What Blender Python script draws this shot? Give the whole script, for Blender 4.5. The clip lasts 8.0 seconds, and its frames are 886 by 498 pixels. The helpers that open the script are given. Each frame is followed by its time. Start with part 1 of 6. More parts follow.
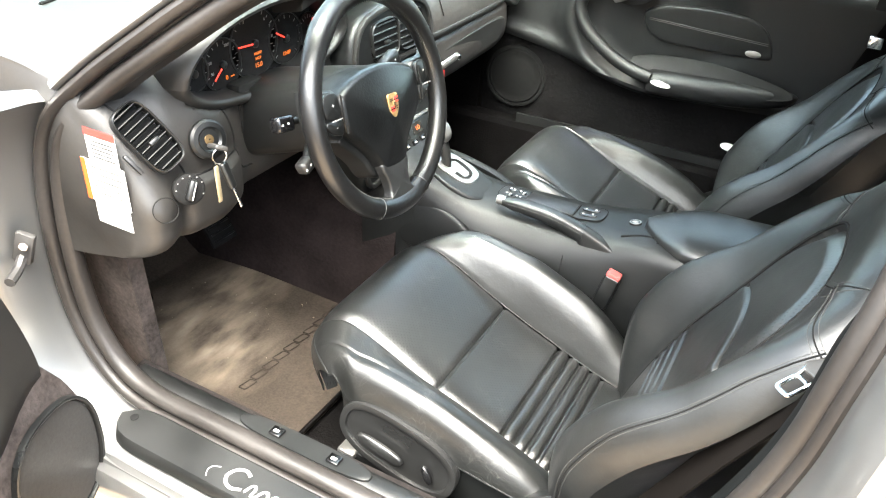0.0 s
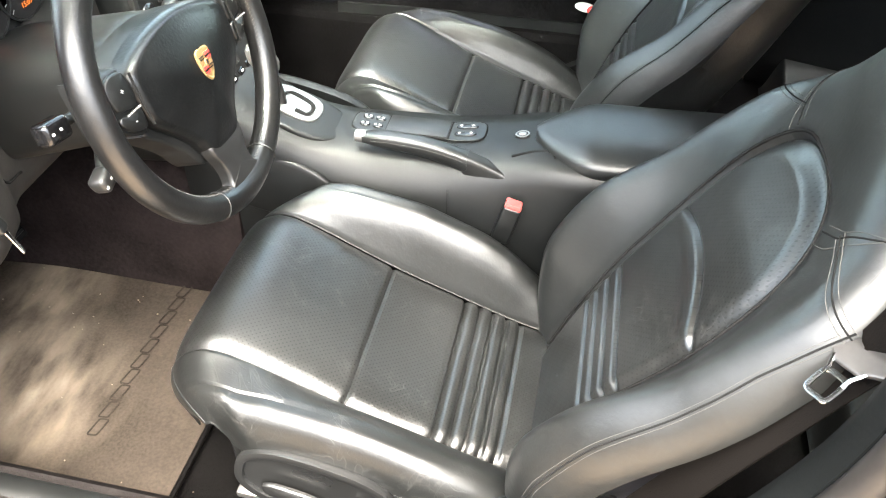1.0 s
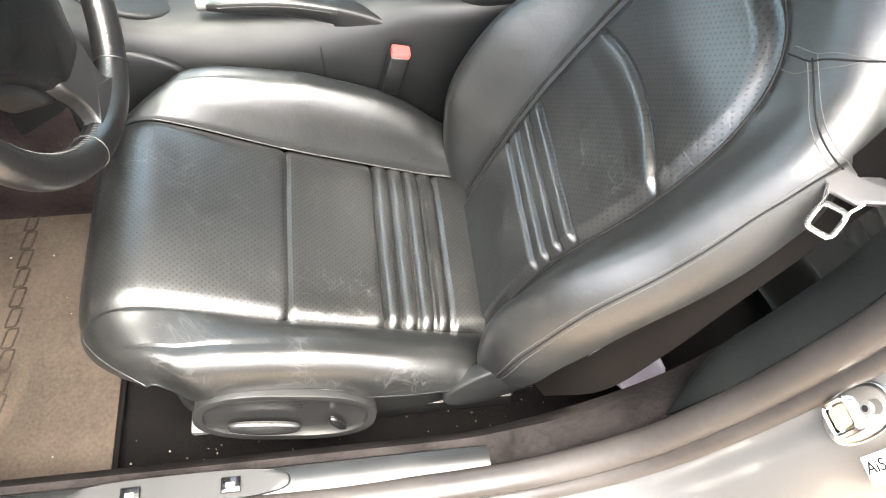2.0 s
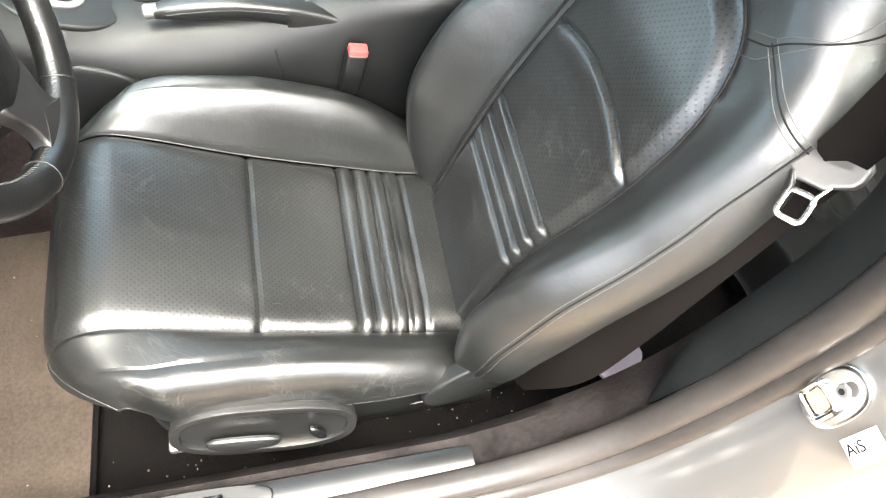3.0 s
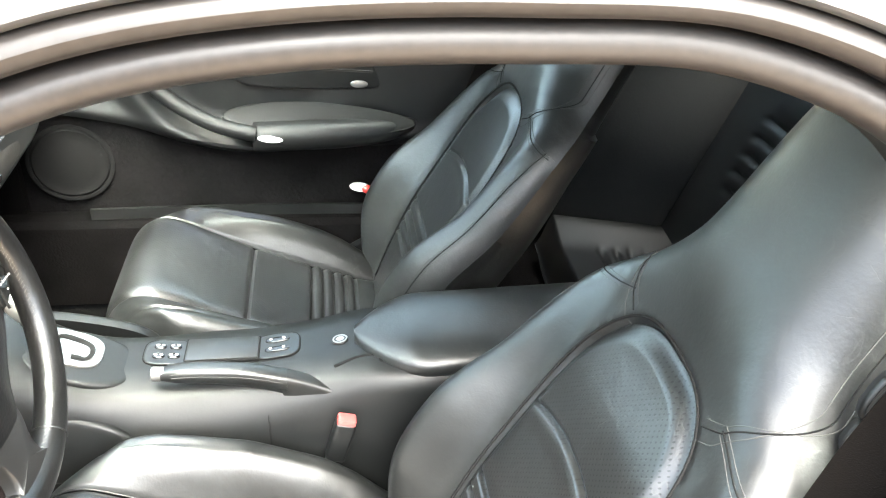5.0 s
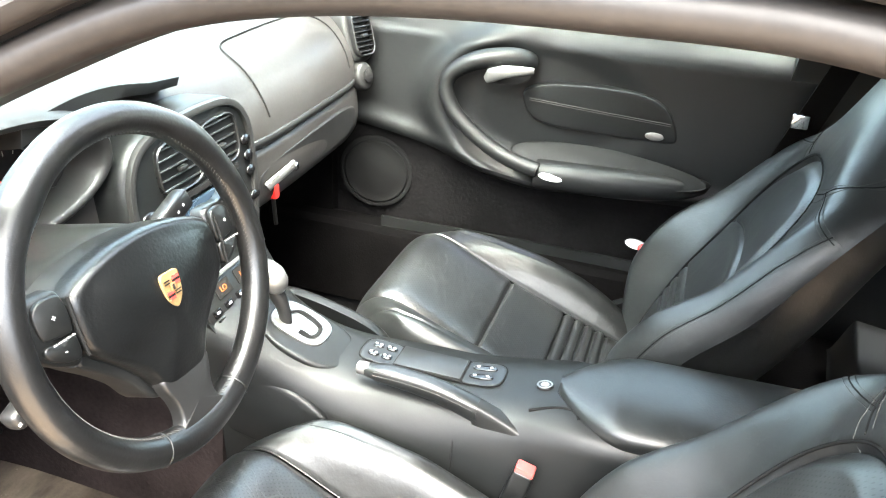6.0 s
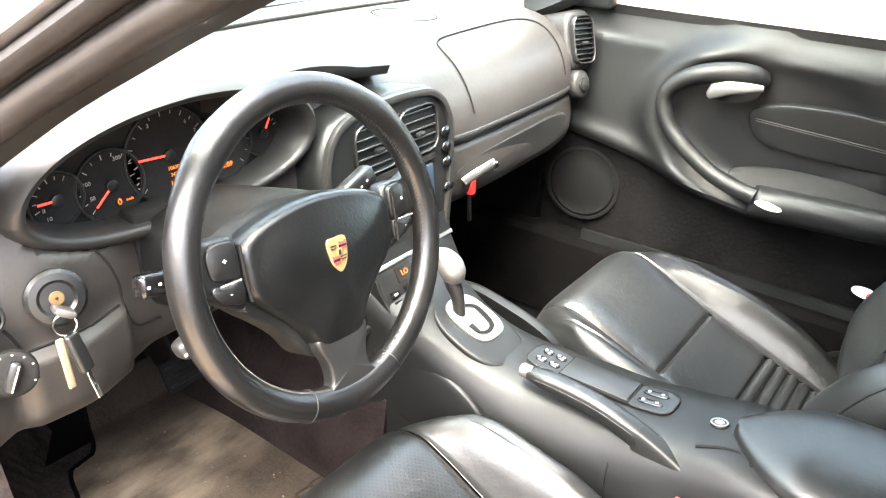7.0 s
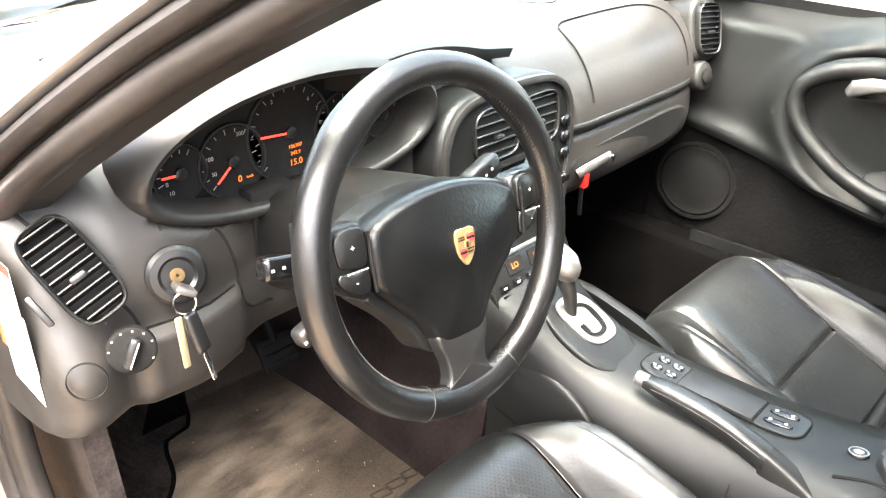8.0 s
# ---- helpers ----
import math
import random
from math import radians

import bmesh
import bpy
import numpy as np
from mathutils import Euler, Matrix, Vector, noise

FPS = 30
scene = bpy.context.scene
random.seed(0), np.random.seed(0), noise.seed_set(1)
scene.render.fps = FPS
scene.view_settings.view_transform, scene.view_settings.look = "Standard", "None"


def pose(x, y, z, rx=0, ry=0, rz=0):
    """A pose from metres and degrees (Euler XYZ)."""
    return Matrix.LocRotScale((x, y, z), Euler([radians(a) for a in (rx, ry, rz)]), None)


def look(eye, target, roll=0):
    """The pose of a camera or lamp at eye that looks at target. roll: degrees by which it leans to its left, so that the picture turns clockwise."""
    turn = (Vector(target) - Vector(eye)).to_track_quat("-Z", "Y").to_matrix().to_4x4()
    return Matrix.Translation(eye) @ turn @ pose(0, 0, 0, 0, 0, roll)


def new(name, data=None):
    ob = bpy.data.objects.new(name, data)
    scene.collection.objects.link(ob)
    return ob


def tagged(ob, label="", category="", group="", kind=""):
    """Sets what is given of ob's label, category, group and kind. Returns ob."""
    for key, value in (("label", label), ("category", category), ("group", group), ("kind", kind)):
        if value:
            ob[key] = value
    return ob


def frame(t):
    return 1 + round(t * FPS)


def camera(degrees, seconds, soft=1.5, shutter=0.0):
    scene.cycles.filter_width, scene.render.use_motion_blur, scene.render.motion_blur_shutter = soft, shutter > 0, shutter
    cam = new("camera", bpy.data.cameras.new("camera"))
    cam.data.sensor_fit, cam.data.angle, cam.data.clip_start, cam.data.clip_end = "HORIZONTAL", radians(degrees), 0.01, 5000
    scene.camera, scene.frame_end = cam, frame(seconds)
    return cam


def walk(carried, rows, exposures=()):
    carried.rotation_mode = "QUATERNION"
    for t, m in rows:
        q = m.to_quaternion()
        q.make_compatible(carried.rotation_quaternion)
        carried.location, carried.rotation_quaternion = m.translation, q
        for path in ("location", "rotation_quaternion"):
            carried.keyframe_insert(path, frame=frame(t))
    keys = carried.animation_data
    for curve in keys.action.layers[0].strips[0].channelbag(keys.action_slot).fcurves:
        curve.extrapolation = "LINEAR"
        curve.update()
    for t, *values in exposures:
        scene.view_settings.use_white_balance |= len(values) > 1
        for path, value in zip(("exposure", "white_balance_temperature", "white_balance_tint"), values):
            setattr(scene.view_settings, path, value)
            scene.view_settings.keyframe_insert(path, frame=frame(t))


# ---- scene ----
cam = camera(59.6, 8.0, soft=1.15)
PATH = [
    (0, (0.612, -1.329, 1.259), (-0.167, 0.172, 0.192), 2.9),
    (0.5, (0.507, -1.172, 1.251), (-0.118, 0.335, 0.094), 0.7),
    (1, (0.425, -1.065, 1.239), (0.132, 0.375, -0.117), 0.6),
    (1.5, (0.314, -0.977, 1.236), (0.396, 0.263, -0.331), 3.1),
    (1.7, (0.285, -0.955, 1.242), (0.449, 0.192, -0.388), 4.4),
    (2.8, (0.277, -0.907, 1.244), (0.49, 0.05, -0.499), 3.7),
    (3, (0.285, -0.908, 1.245), (0.541, 0.089, -0.47), 4.1),
    (3.5, (0.305, -0.913, 1.257), (0.671, 0.244, -0.332), 4.3),
    (4, (0.306, -0.925, 1.269), (0.783, 0.413, -0.139), 5.2),
    (4.2, (0.309, -0.927, 1.272), (0.804, 0.487, -0.053), 5.1),
    (5.3, (0.333, -0.948, 1.263), (0.443, 0.784, 0.269), 3.5),
    (5.5, (0.371, -0.936, 1.249), (0.309, 0.808, 0.273), 2.9),
    (6, (0.468, -0.899, 1.215), (-0.077, 0.775, 0.267), 2.6),
    (6.5, (0.507, -0.877, 1.185), (-0.371, 0.663, 0.258), 2.4),
    (7, (0.523, -0.865, 1.177), (-0.539, 0.563, 0.264), 1.4),
    (7.5, (0.509, -0.87, 1.174), (-0.646, 0.484, 0.262), 1.1),
    (8, (0.447, -0.866, 1.159), (-0.745, 0.43, 0.211), 1.9),
]
walk(cam, [(t, look(eye, target, roll)) for t, eye, target, roll in PATH], exposures=[(0.0, 5.14, 6600, 4), (1.0, 5.42, 6800, 6), (1.5, 5.46, 6800, 8), (3.0, 5.34, 6700, 6), (4.0, 5.64, 6900, 5), (5.5, 5.77, 6600, 4), (6.5, 5.75, 6700, 8), (7.5, 5.63, 7000, 11), (8.0, 5.54, 7000, 11)])
# ---- light ----
world = bpy.data.worlds.new("sky")
scene.world = world
world.use_nodes = True
wn = world.node_tree.nodes
sky = wn.new("ShaderNodeTexSky")
sky.sky_type = "NISHITA"
sky.sun_disc = False
sky.sun_elevation = radians(68)
sky.sun_rotation = radians(164)
sky.air_density, sky.dust_density, sky.ozone_density = 1.0, 6.0, 1.0
soften = wn.new("ShaderNodeHueSaturation")
soften.inputs["Saturation"].default_value = 0.7
world.node_tree.links.new(sky.outputs[0], soften.inputs["Color"])
world.node_tree.links.new(soften.outputs[0], wn["Background"].inputs[0])
wn["Background"].inputs[1].default_value = 0.085

sun_data = bpy.data.lights.new("sun", "SUN")
sun_data.energy, sun_data.angle, sun_data.color = 0.9, radians(75), (1.0, 0.96, 0.91)
sun = new("sun", sun_data)
sun.matrix_world = look((1.2, -4.0, 9.75), (0.2, -0.4, 0.5))


# ---- mesh tools ----
def curve1(xs, ys):
    """A smooth function through the knots (monotone between them)."""
    xs, ys = np.array(xs, float), np.array(ys, float)
    h, d = np.diff(xs), np.diff(ys) / np.diff(xs)
    m = np.zeros(len(xs))
    m[0], m[-1] = d[0], d[-1]
    for i in range(1, len(xs) - 1):
        if d[i - 1] * d[i] > 0:
            m[i] = 2 * d[i - 1] * d[i] / (d[i - 1] + d[i])

    def f(x):
        x = min(max(float(x), xs[0]), xs[-1])
        i = min(int(np.searchsorted(xs, x, side="right")) - 1, len(h) - 1)
        s = (x - xs[i]) / h[i]
        return float((1 + 2 * s) * (1 - s) ** 2 * ys[i] + s * (1 - s) ** 2 * h[i] * m[i]
                     + s * s * (3 - 2 * s) * ys[i + 1] + s * s * (s - 1) * h[i] * m[i + 1])
    return f


def spline(points, n, closed=False):
    """n points along a Catmull-Rom curve through the control points."""
    p = [Vector(q) for q in points]
    k = len(p)
    segs = k if closed else k - 1
    out = []
    for j in range(n):
        u = j / (n if closed else n - 1) * segs
        i = min(int(u), segs - 1)
        s = u - i
        if closed:
            a, b, c, d = p[(i - 1) % k], p[i % k], p[(i + 1) % k], p[(i + 2) % k]
        else:
            b, c = p[i], p[i + 1]
            a = p[i - 1] if i else b * 2 - c
            d = p[i + 2] if i + 2 < k else c * 2 - b
        out.append(0.5 * (2 * b + (c - a) * s + (2 * a - 5 * b + 4 * c - d) * s * s + (3 * b - a - 3 * c + d) * s ** 3))
    return out


def smoothstep(a, b, x):
    s = min(max((x - a) / (b - a), 0.0), 1.0)
    return s * s * (3 - 2 * s)


def part(name, bm, material, parent=None, label="", sharp=38, turn=True):
    """Links a bmesh as one smooth-shaded mesh object, under a thing or a part."""
    if turn:
        bmesh.ops.recalc_face_normals(bm, faces=bm.faces)
    limit = radians(sharp)
    for e in bm.edges:
        if len(e.link_faces) == 2 and e.calc_face_angle(0) > limit:
            e.smooth = False
    for f in bm.faces:
        f.smooth = True
    me = bpy.data.meshes.new(name)
    bm.to_mesh(me)
    bm.free()
    me.materials.append(material)
    ob = new(name, me)
    if parent is not None:
        ob.parent = parent
    if label:
        tagged(ob, label)
    return ob


def thing(name, label, category, group="", kind="", at=(0, 0, 0)):
    ob = new(name)
    ob.empty_display_size = 0.05
    ob.location = at
    return tagged(ob, label, category, group, kind)


def under(ob, parent):
    """Hang a part made in world places under a thing that stands elsewhere."""
    ob.parent = parent
    ob.matrix_parent_inverse = Matrix.Translation(-Vector(parent.location))
    return ob


def rings(rows, close=True, caps=True, bm=None):
    """A skin over rows of points; close joins each row's ends, caps fills the first and last."""
    bm = bm or bmesh.new()
    made = [[bm.verts.new(p) for p in row] for row in rows]
    n = len(rows[0])
    for a, b in zip(made, made[1:]):
        for i in range(n if close else n - 1):
            j = (i + 1) % n
            bm.faces.new((a[i], a[j], b[j], b[i]))
    if caps and close:
        bm.faces.new(made[0][::-1])
        bm.faces.new(made[-1])
    return bm


def sheet(fn, nu, nv, thick=0.004):
    """A surface fn(u, v), u and v from 0 to 1, given a thickness behind it."""
    grid = [[Vector(fn(i / nu, j / nv)) for j in range(nv + 1)] for i in range(nu + 1)]
    bm = bmesh.new()
    front = [[bm.verts.new(p) for p in row] for row in grid]
    for i in range(nu):
        for j in range(nv):
            bm.faces.new((front[i][j], front[i + 1][j], front[i + 1][j + 1], front[i][j + 1]))
    bm.normal_update()
    back = [[bm.verts.new(v.co - v.normal * thick) for v in row] for row in front]
    for i in range(nu):
        for j in range(nv):
            bm.faces.new((back[i][j], back[i][j + 1], back[i + 1][j + 1], back[i + 1][j]))
    for i in range(nu):
        bm.faces.new((front[i][0], back[i][0], back[i + 1][0], front[i + 1][0]))
        bm.faces.new((front[i][nv], front[i + 1][nv], back[i + 1][nv], back[i][nv]))
    for j in range(nv):
        bm.faces.new((front[0][j], front[0][j + 1], back[0][j + 1], back[0][j]))
        bm.faces.new((front[nu][j], back[nu][j], back[nu][j + 1], front[nu][j + 1]))
    return bm


def sweep(path, profile, out=None, closed=False, scales=None, bm=None):
    """A 2D profile carried along a path; its first axis points along out (or stays steady), its second across."""
    path = [Vector(p) for p in path]
    n = len(path)
    rows, side = [], None
    for i, p in enumerate(path):
        a = path[(i - 1) % n] if closed or i else p
        b = path[(i + 1) % n] if closed or i < n - 1 else p
        t = (b - a).normalized()
        if out is not None:
            o = Vector(out(p) if callable(out) else out)
        else:
            o = side if side is not None else (Vector((0, 0, 1)) if abs(t.z) < 0.9 else Vector((1, 0, 0)))
        o = (o - t * o.dot(t)).normalized()
        side = o
        c = t.cross(o)
        s = scales[i] if scales else 1.0
        rows.append([p + (o * x + c * y) * s for x, y in profile])
    if closed:
        rows.append(rows[0])
    bm = rings(rows, caps=not closed, bm=bm)
    if closed:
        bmesh.ops.remove_doubles(bm, verts=bm.verts, dist=1e-6)
    return bm


def circle(r, n=10, squash=1.0):
    return [(r * math.cos(2 * math.pi * i / n), r * squash * math.sin(2 * math.pi * i / n)) for i in range(n)]


def tube(points, r, n=10, steps=0, closed=False, squash=1.0, scales=None):
    path = spline(points, steps, closed) if steps else points
    if scales and steps:
        f = curve1(np.linspace(0, 1, len(scales)), scales)
        scales = [f(i / (steps - 1)) for i in range(steps)]
    return sweep(path, circle(r, n, squash), closed=closed, scales=scales)


def rbox(size, at=(0, 0, 0), r=0.005, seg=2, m=None):
    """A box with rounded edges."""
    bm = bmesh.new()
    bmesh.ops.create_cube(bm, size=1.0)
    bmesh.ops.scale(bm, vec=size, verts=bm.verts)
    if r:
        bmesh.ops.bevel(bm, geom=bm.edges[:], offset=r, segments=seg, profile=0.5, affect="EDGES")
    bmesh.ops.translate(bm, vec=at, verts=bm.verts)
    if m is not None:
        bmesh.ops.transform(bm, matrix=m, verts=bm.verts)
    return bm


def plate(outline, depth, m, r=0.002, dome=0.0, steps=3):
    """A plate of the given outline in its own x and y, front edge rounded by r, front swollen by dome."""
    pts = [Vector((x, y, 0)) for x, y in outline]
    c = sum(pts, Vector()) / len(pts)
    rows = [[p + Vector((0, 0, -depth)) for p in pts], [p + Vector((0, 0, -r)) for p in pts]]
    size = max((p - c).length for p in pts)
    for i in range(1, steps + 1):
        a = i / steps * math.pi / 2
        k = 1 - r * (1 - math.cos(a)) / size
        rows.append([c + (p - c) * k + Vector((0, 0, -r + r * math.sin(a))) for p in pts])
    k0 = 1 - r / size
    for k in (0.9, 0.75, 0.55, 0.3, 0.08):
        rows.append([c + (p - c) * k0 * k + Vector((0, 0, dome * (1 - k * k))) for p in pts])
    bm = rings(rows)
    bmesh.ops.transform(bm, matrix=m, verts=bm.verts)
    return bm


def oval(a, b, n=32, power=2.0):
    out = []
    for i in range(n):
        t = 2 * math.pi * i / n
        c, s = math.cos(t), math.sin(t)
        out.append((a * math.copysign(abs(c) ** (2 / power), c), b * math.copysign(abs(s) ** (2 / power), s)))
    return out


def ring_plate(outline, width, depth, m, r=0.002, seg=8):
    """A raised rim that follows a closed outline."""
    path = [Vector((x, y, 0)) for x, y in outline]
    prof = [(width / 2 * math.copysign(abs(math.cos(t)) ** 0.6, math.cos(t)), depth * math.copysign(abs(math.sin(t)) ** 0.6, math.sin(t)))
            for t in [2 * math.pi * i / seg for i in range(seg)]]
    n = len(path)
    rows = []
    for i, p in enumerate(path):
        t = (path[(i + 1) % n] - path[i - 1]).normalized()
        o = Vector((t.y, -t.x, 0))
        rows.append([p + o * x + Vector((0, 0, y)) for x, y in prof])
    rows.append(rows[0])
    bm = rings(rows, caps=False)
    bmesh.ops.remove_doubles(bm, verts=bm.verts, dist=1e-7)
    bmesh.ops.transform(bm, matrix=m, verts=bm.verts)
    return bm


def lathe(profile, m, n=28):
    """A turned shape from (radius, height) pairs, about its own z."""
    rows = [[Vector((r * math.cos(2 * math.pi * i / n), r * math.sin(2 * math.pi * i / n), h)) for i in range(n)] for r, h in profile]
    bm = rings(rows)
    bmesh.ops.transform(bm, matrix=m, verts=bm.verts)
    return bm


def axes(origin, ex, ey, ez):
    """The pose whose own x, y and z point along ex, ey and ez."""
    ex, ez = Vector(ex).normalized(), Vector(ez).normalized()
    ey = ez.cross(ex).normalized()
    ex = ey.cross(ez)
    m = Matrix((ex, ey, ez)).transposed().to_4x4()
    m.translation = origin
    return m


def facing(origin, out, up=(0, 0, 1)):
    """A pose at origin whose z points along out and whose y points up as far as it can; x then points to the right of who looks at it."""
    ez = Vector(out).normalized()
    ex = Vector(up).cross(ez).normalized()
    return axes(origin, ex, None, ez)


def words(name, text, size, m, material, parent, depth=0.0003):
    """Lettering as a mesh, in the built-in font."""
    cu = bpy.data.curves.new(name, "FONT")
    cu.body, cu.size, cu.extrude, cu.align_x, cu.align_y = text, size, depth, "CENTER", "CENTER"
    tmp = new("lettering", cu)
    me = bpy.data.meshes.new_from_object(tmp.evaluated_get(bpy.context.evaluated_depsgraph_get()))
    bpy.data.objects.remove(tmp)
    bpy.data.curves.remove(cu)
    me.transform(m)
    me.materials.clear()
    me.materials.append(material)
    ob = new(name, me)
    ob.parent = parent
    return ob


# ---- materials ----
def surface(name, colour, rough=0.5, metal=0.0, bump=0.0, scale=400.0, spread=0.25, stain=6.0, coat=0.0, kind="noise",
            rough_spread=0.15, emit=None, power=0.0, tint=None, spec=0.5):
    """A procedural surface: colour varied at two scales, roughness varied, fine relief."""
    mat = bpy.data.materials.new(name)
    mat.use_nodes = True
    nt = mat.node_tree
    link = nt.links.new
    b = nt.nodes["Principled BSDF"]
    b.inputs["Metallic"].default_value = metal
    b.inputs["Coat Weight"].default_value = coat
    b.inputs["Specular IOR Level"].default_value = spec
    co = nt.nodes.new("ShaderNodeTexCoord")
    big = nt.nodes.new("ShaderNodeTexNoise")
    big.inputs["Scale"].default_value, big.inputs["Detail"].default_value = stain, 6.0
    fine = nt.nodes.new("ShaderNodeTexNoise")
    fine.inputs["Scale"].default_value, fine.inputs["Detail"].default_value = scale * 0.5, 4.0
    for n in (big, fine):
        link(co.outputs["Object"], n.inputs["Vector"])
    mixer = nt.nodes.new("ShaderNodeMath")
    mixer.operation = "MULTIPLY_ADD"
    mixer.inputs[1].default_value = 0.6
    link(big.outputs["Fac"], mixer.inputs[0])
    half = nt.nodes.new("ShaderNodeMath")
    half.operation = "MULTIPLY"
    half.inputs[1].default_value = 0.4
    link(fine.outputs["Fac"], half.inputs[0])
    link(half.outputs[0], mixer.inputs[2])
    ramp = nt.nodes.new("ShaderNodeValToRGB")
    lo = [c * (1 - spread) for c in colour]
    hi = [min(1.0, c * (1 + spread)) for c in (tint or colour)]
    ramp.color_ramp.elements[0].position, ramp.color_ramp.elements[1].position = 0.32, 0.68
    ramp.color_ramp.elements[0].color, ramp.color_ramp.elements[1].color = (*lo, 1), (*hi, 1)
    link(mixer.outputs[0], ramp.inputs[0])
    link(ramp.outputs[0], b.inputs["Base Color"])
    rr = nt.nodes.new("ShaderNodeMapRange")
    rr.inputs["From Min"].default_value, rr.inputs["From Max"].default_value = 0.3, 0.7
    rr.inputs["To Min"].default_value, rr.inputs["To Max"].default_value = max(0.02, rough - rough_spread), min(1.0, rough + rough_spread)
    link(big.outputs["Fac"], rr.inputs["Value"])
    link(rr.outputs[0], b.inputs["Roughness"])
    if bump:
        if kind == "cells":
            tx = nt.nodes.new("ShaderNodeTexVoronoi")
            tx.feature = "DISTANCE_TO_EDGE"
            tx.inputs["Scale"].default_value = scale
            link(co.outputs["Object"], tx.inputs["Vector"])
            height = tx.outputs["Distance"]
        else:
            height = fine.outputs["Fac"]
        bp = nt.nodes.new("ShaderNodeBump")
        bp.inputs["Strength"].default_value, bp.inputs["Distance"].default_value = 0.5, bump
        link(height, bp.inputs["Height"])
        link(bp.outputs[0], b.inputs["Normal"])
    if emit:
        b.inputs["Emission Color"].default_value = (*emit, 1)
        b.inputs["Emission Strength"].default_value = power
    return mat


def hide(name, colour, rough, wear=0.3, holes="", grain=0.0, spec=0.8, dent=0.0006):
    """Black leather: soft uneven gloss, fine scuffed creases that come in patches, and rows of small holes if asked for."""
    mat = bpy.data.materials.new(name)
    mat.use_nodes = True
    nt = mat.node_tree
    link = nt.links.new
    b = nt.nodes["Principled BSDF"]
    b.inputs["Specular IOR Level"].default_value = spec
    co = nt.nodes.new("ShaderNodeTexCoord")

    def noise(scale, detail, twist=0.0, stretch=None):
        n = nt.nodes.new("ShaderNodeTexNoise")
        n.inputs["Scale"].default_value, n.inputs["Detail"].default_value, n.inputs["Distortion"].default_value = scale, detail, twist
        vec = co.outputs["Object"]
        if stretch:
            m = nt.nodes.new("ShaderNodeMapping")
            m.vector_type = "TEXTURE"
            m.inputs["Scale"].default_value, m.inputs["Rotation"].default_value = [1 / q for q in stretch[0]], stretch[1]
            link(vec, m.inputs["Vector"])
            vec = m.outputs[0]
        link(vec, n.inputs["Vector"])
        return n.outputs["Fac"]

    def span(socket, a, b2, c, d):
        m = nt.nodes.new("ShaderNodeMapRange")
        for key, val in zip(("From Min", "From Max", "To Min", "To Max"), (a, b2, c, d)):
            m.inputs[key].default_value = val
        link(socket, m.inputs["Value"])
        return m.outputs[0]

    def calc(op, x, y):
        m = nt.nodes.new("ShaderNodeMath")
        m.operation = op
        for k, v in enumerate((x, y)):
            if v is None:
                continue
            if isinstance(v, float):
                m.inputs[k].default_value = v
            else:
                link(v, m.inputs[k])
        return m.outputs[0]

    patch = span(noise(9.0, 3.0), 0.40, 0.62, 0.10, 1.0)
    lines = None
    for scale, wide, stretch in ((30.0, 0.016, ((1.6, 0.20, 0.9), (0.3, 0.2, 0.6))), (40.0, 0.018, ((1.6, 0.22, 0.9), (0.5, 0.1, -0.7))), (58.0, 0.022, ((1.4, 0.25, 0.9), (0.1, 0.6, 1.25)))):
        near = calc("ABSOLUTE", calc("SUBTRACT", noise(scale, 1.0, 0.1, stretch), 0.5), None)
        one = span(near, 0.0, wide, 1.0, 0.0)
        one = calc("MULTIPLY", one, span(noise(scale * 0.5, 1.0), 0.45, 0.60, 0.0, 1.0))
        lines = one if lines is None else calc("MAXIMUM", lines, one)
    lines = calc("MULTIPLY", lines, patch)
    big = noise(6.0, 4.0)
    rub = noise(120.0, 5.0, 0.5)
    ramp = nt.nodes.new("ShaderNodeValToRGB")
    ramp.color_ramp.elements[0].color = (*[c * 0.6 for c in colour], 1)
    ramp.color_ramp.elements[1].color = (*[c * 1.5 for c in colour], 1)
    ramp.color_ramp.elements[0].position, ramp.color_ramp.elements[1].position = 0.32, 0.68
    link(calc("ADD", calc("MULTIPLY", big, 0.6), calc("MULTIPLY", rub, 0.4)), ramp.inputs[0])
    mix = nt.nodes.new("ShaderNodeMix")
    mix.data_type = "RGBA"
    link(calc("MULTIPLY", lines, 0.75 * wear), mix.inputs[0])
    link(ramp.outputs[0], mix.inputs[6])
    mix.inputs[7].default_value = (0.030, 0.0295, 0.028, 1)
    shade = mix.outputs[2]
    height = calc("MULTIPLY", lines, -0.00016 * wear)
    height = calc("ADD", height, calc("MULTIPLY", noise(13.0, 2.0, 0.5), dent))
    height = calc("ADD", height, calc("MULTIPLY", noise(36.0, 3.0, 0.6), 0.4 * dent))
    height = calc("ADD", height, calc("MULTIPLY", noise(95.0, 2.0, 0.3, ((1.4, 0.35, 0.9), (0, 0, 0.3))), 0.0001 * wear + 0.00002))
    if grain:
        height = calc("ADD", height, calc("MULTIPLY", noise(260.0, 2.0), grain))
    if holes:
        vec = co.outputs["Object"]
        if holes == "upright":
            sep, com = nt.nodes.new("ShaderNodeSeparateXYZ"), nt.nodes.new("ShaderNodeCombineXYZ")
            link(vec, sep.inputs[0])
            link(sep.outputs[1], com.inputs[0])
            link(sep.outputs[2], com.inputs[1])
            vec = com.outputs[0]
        turn = nt.nodes.new("ShaderNodeMapping")
        turn.inputs["Rotation"].default_value = (0, 0, radians(45))
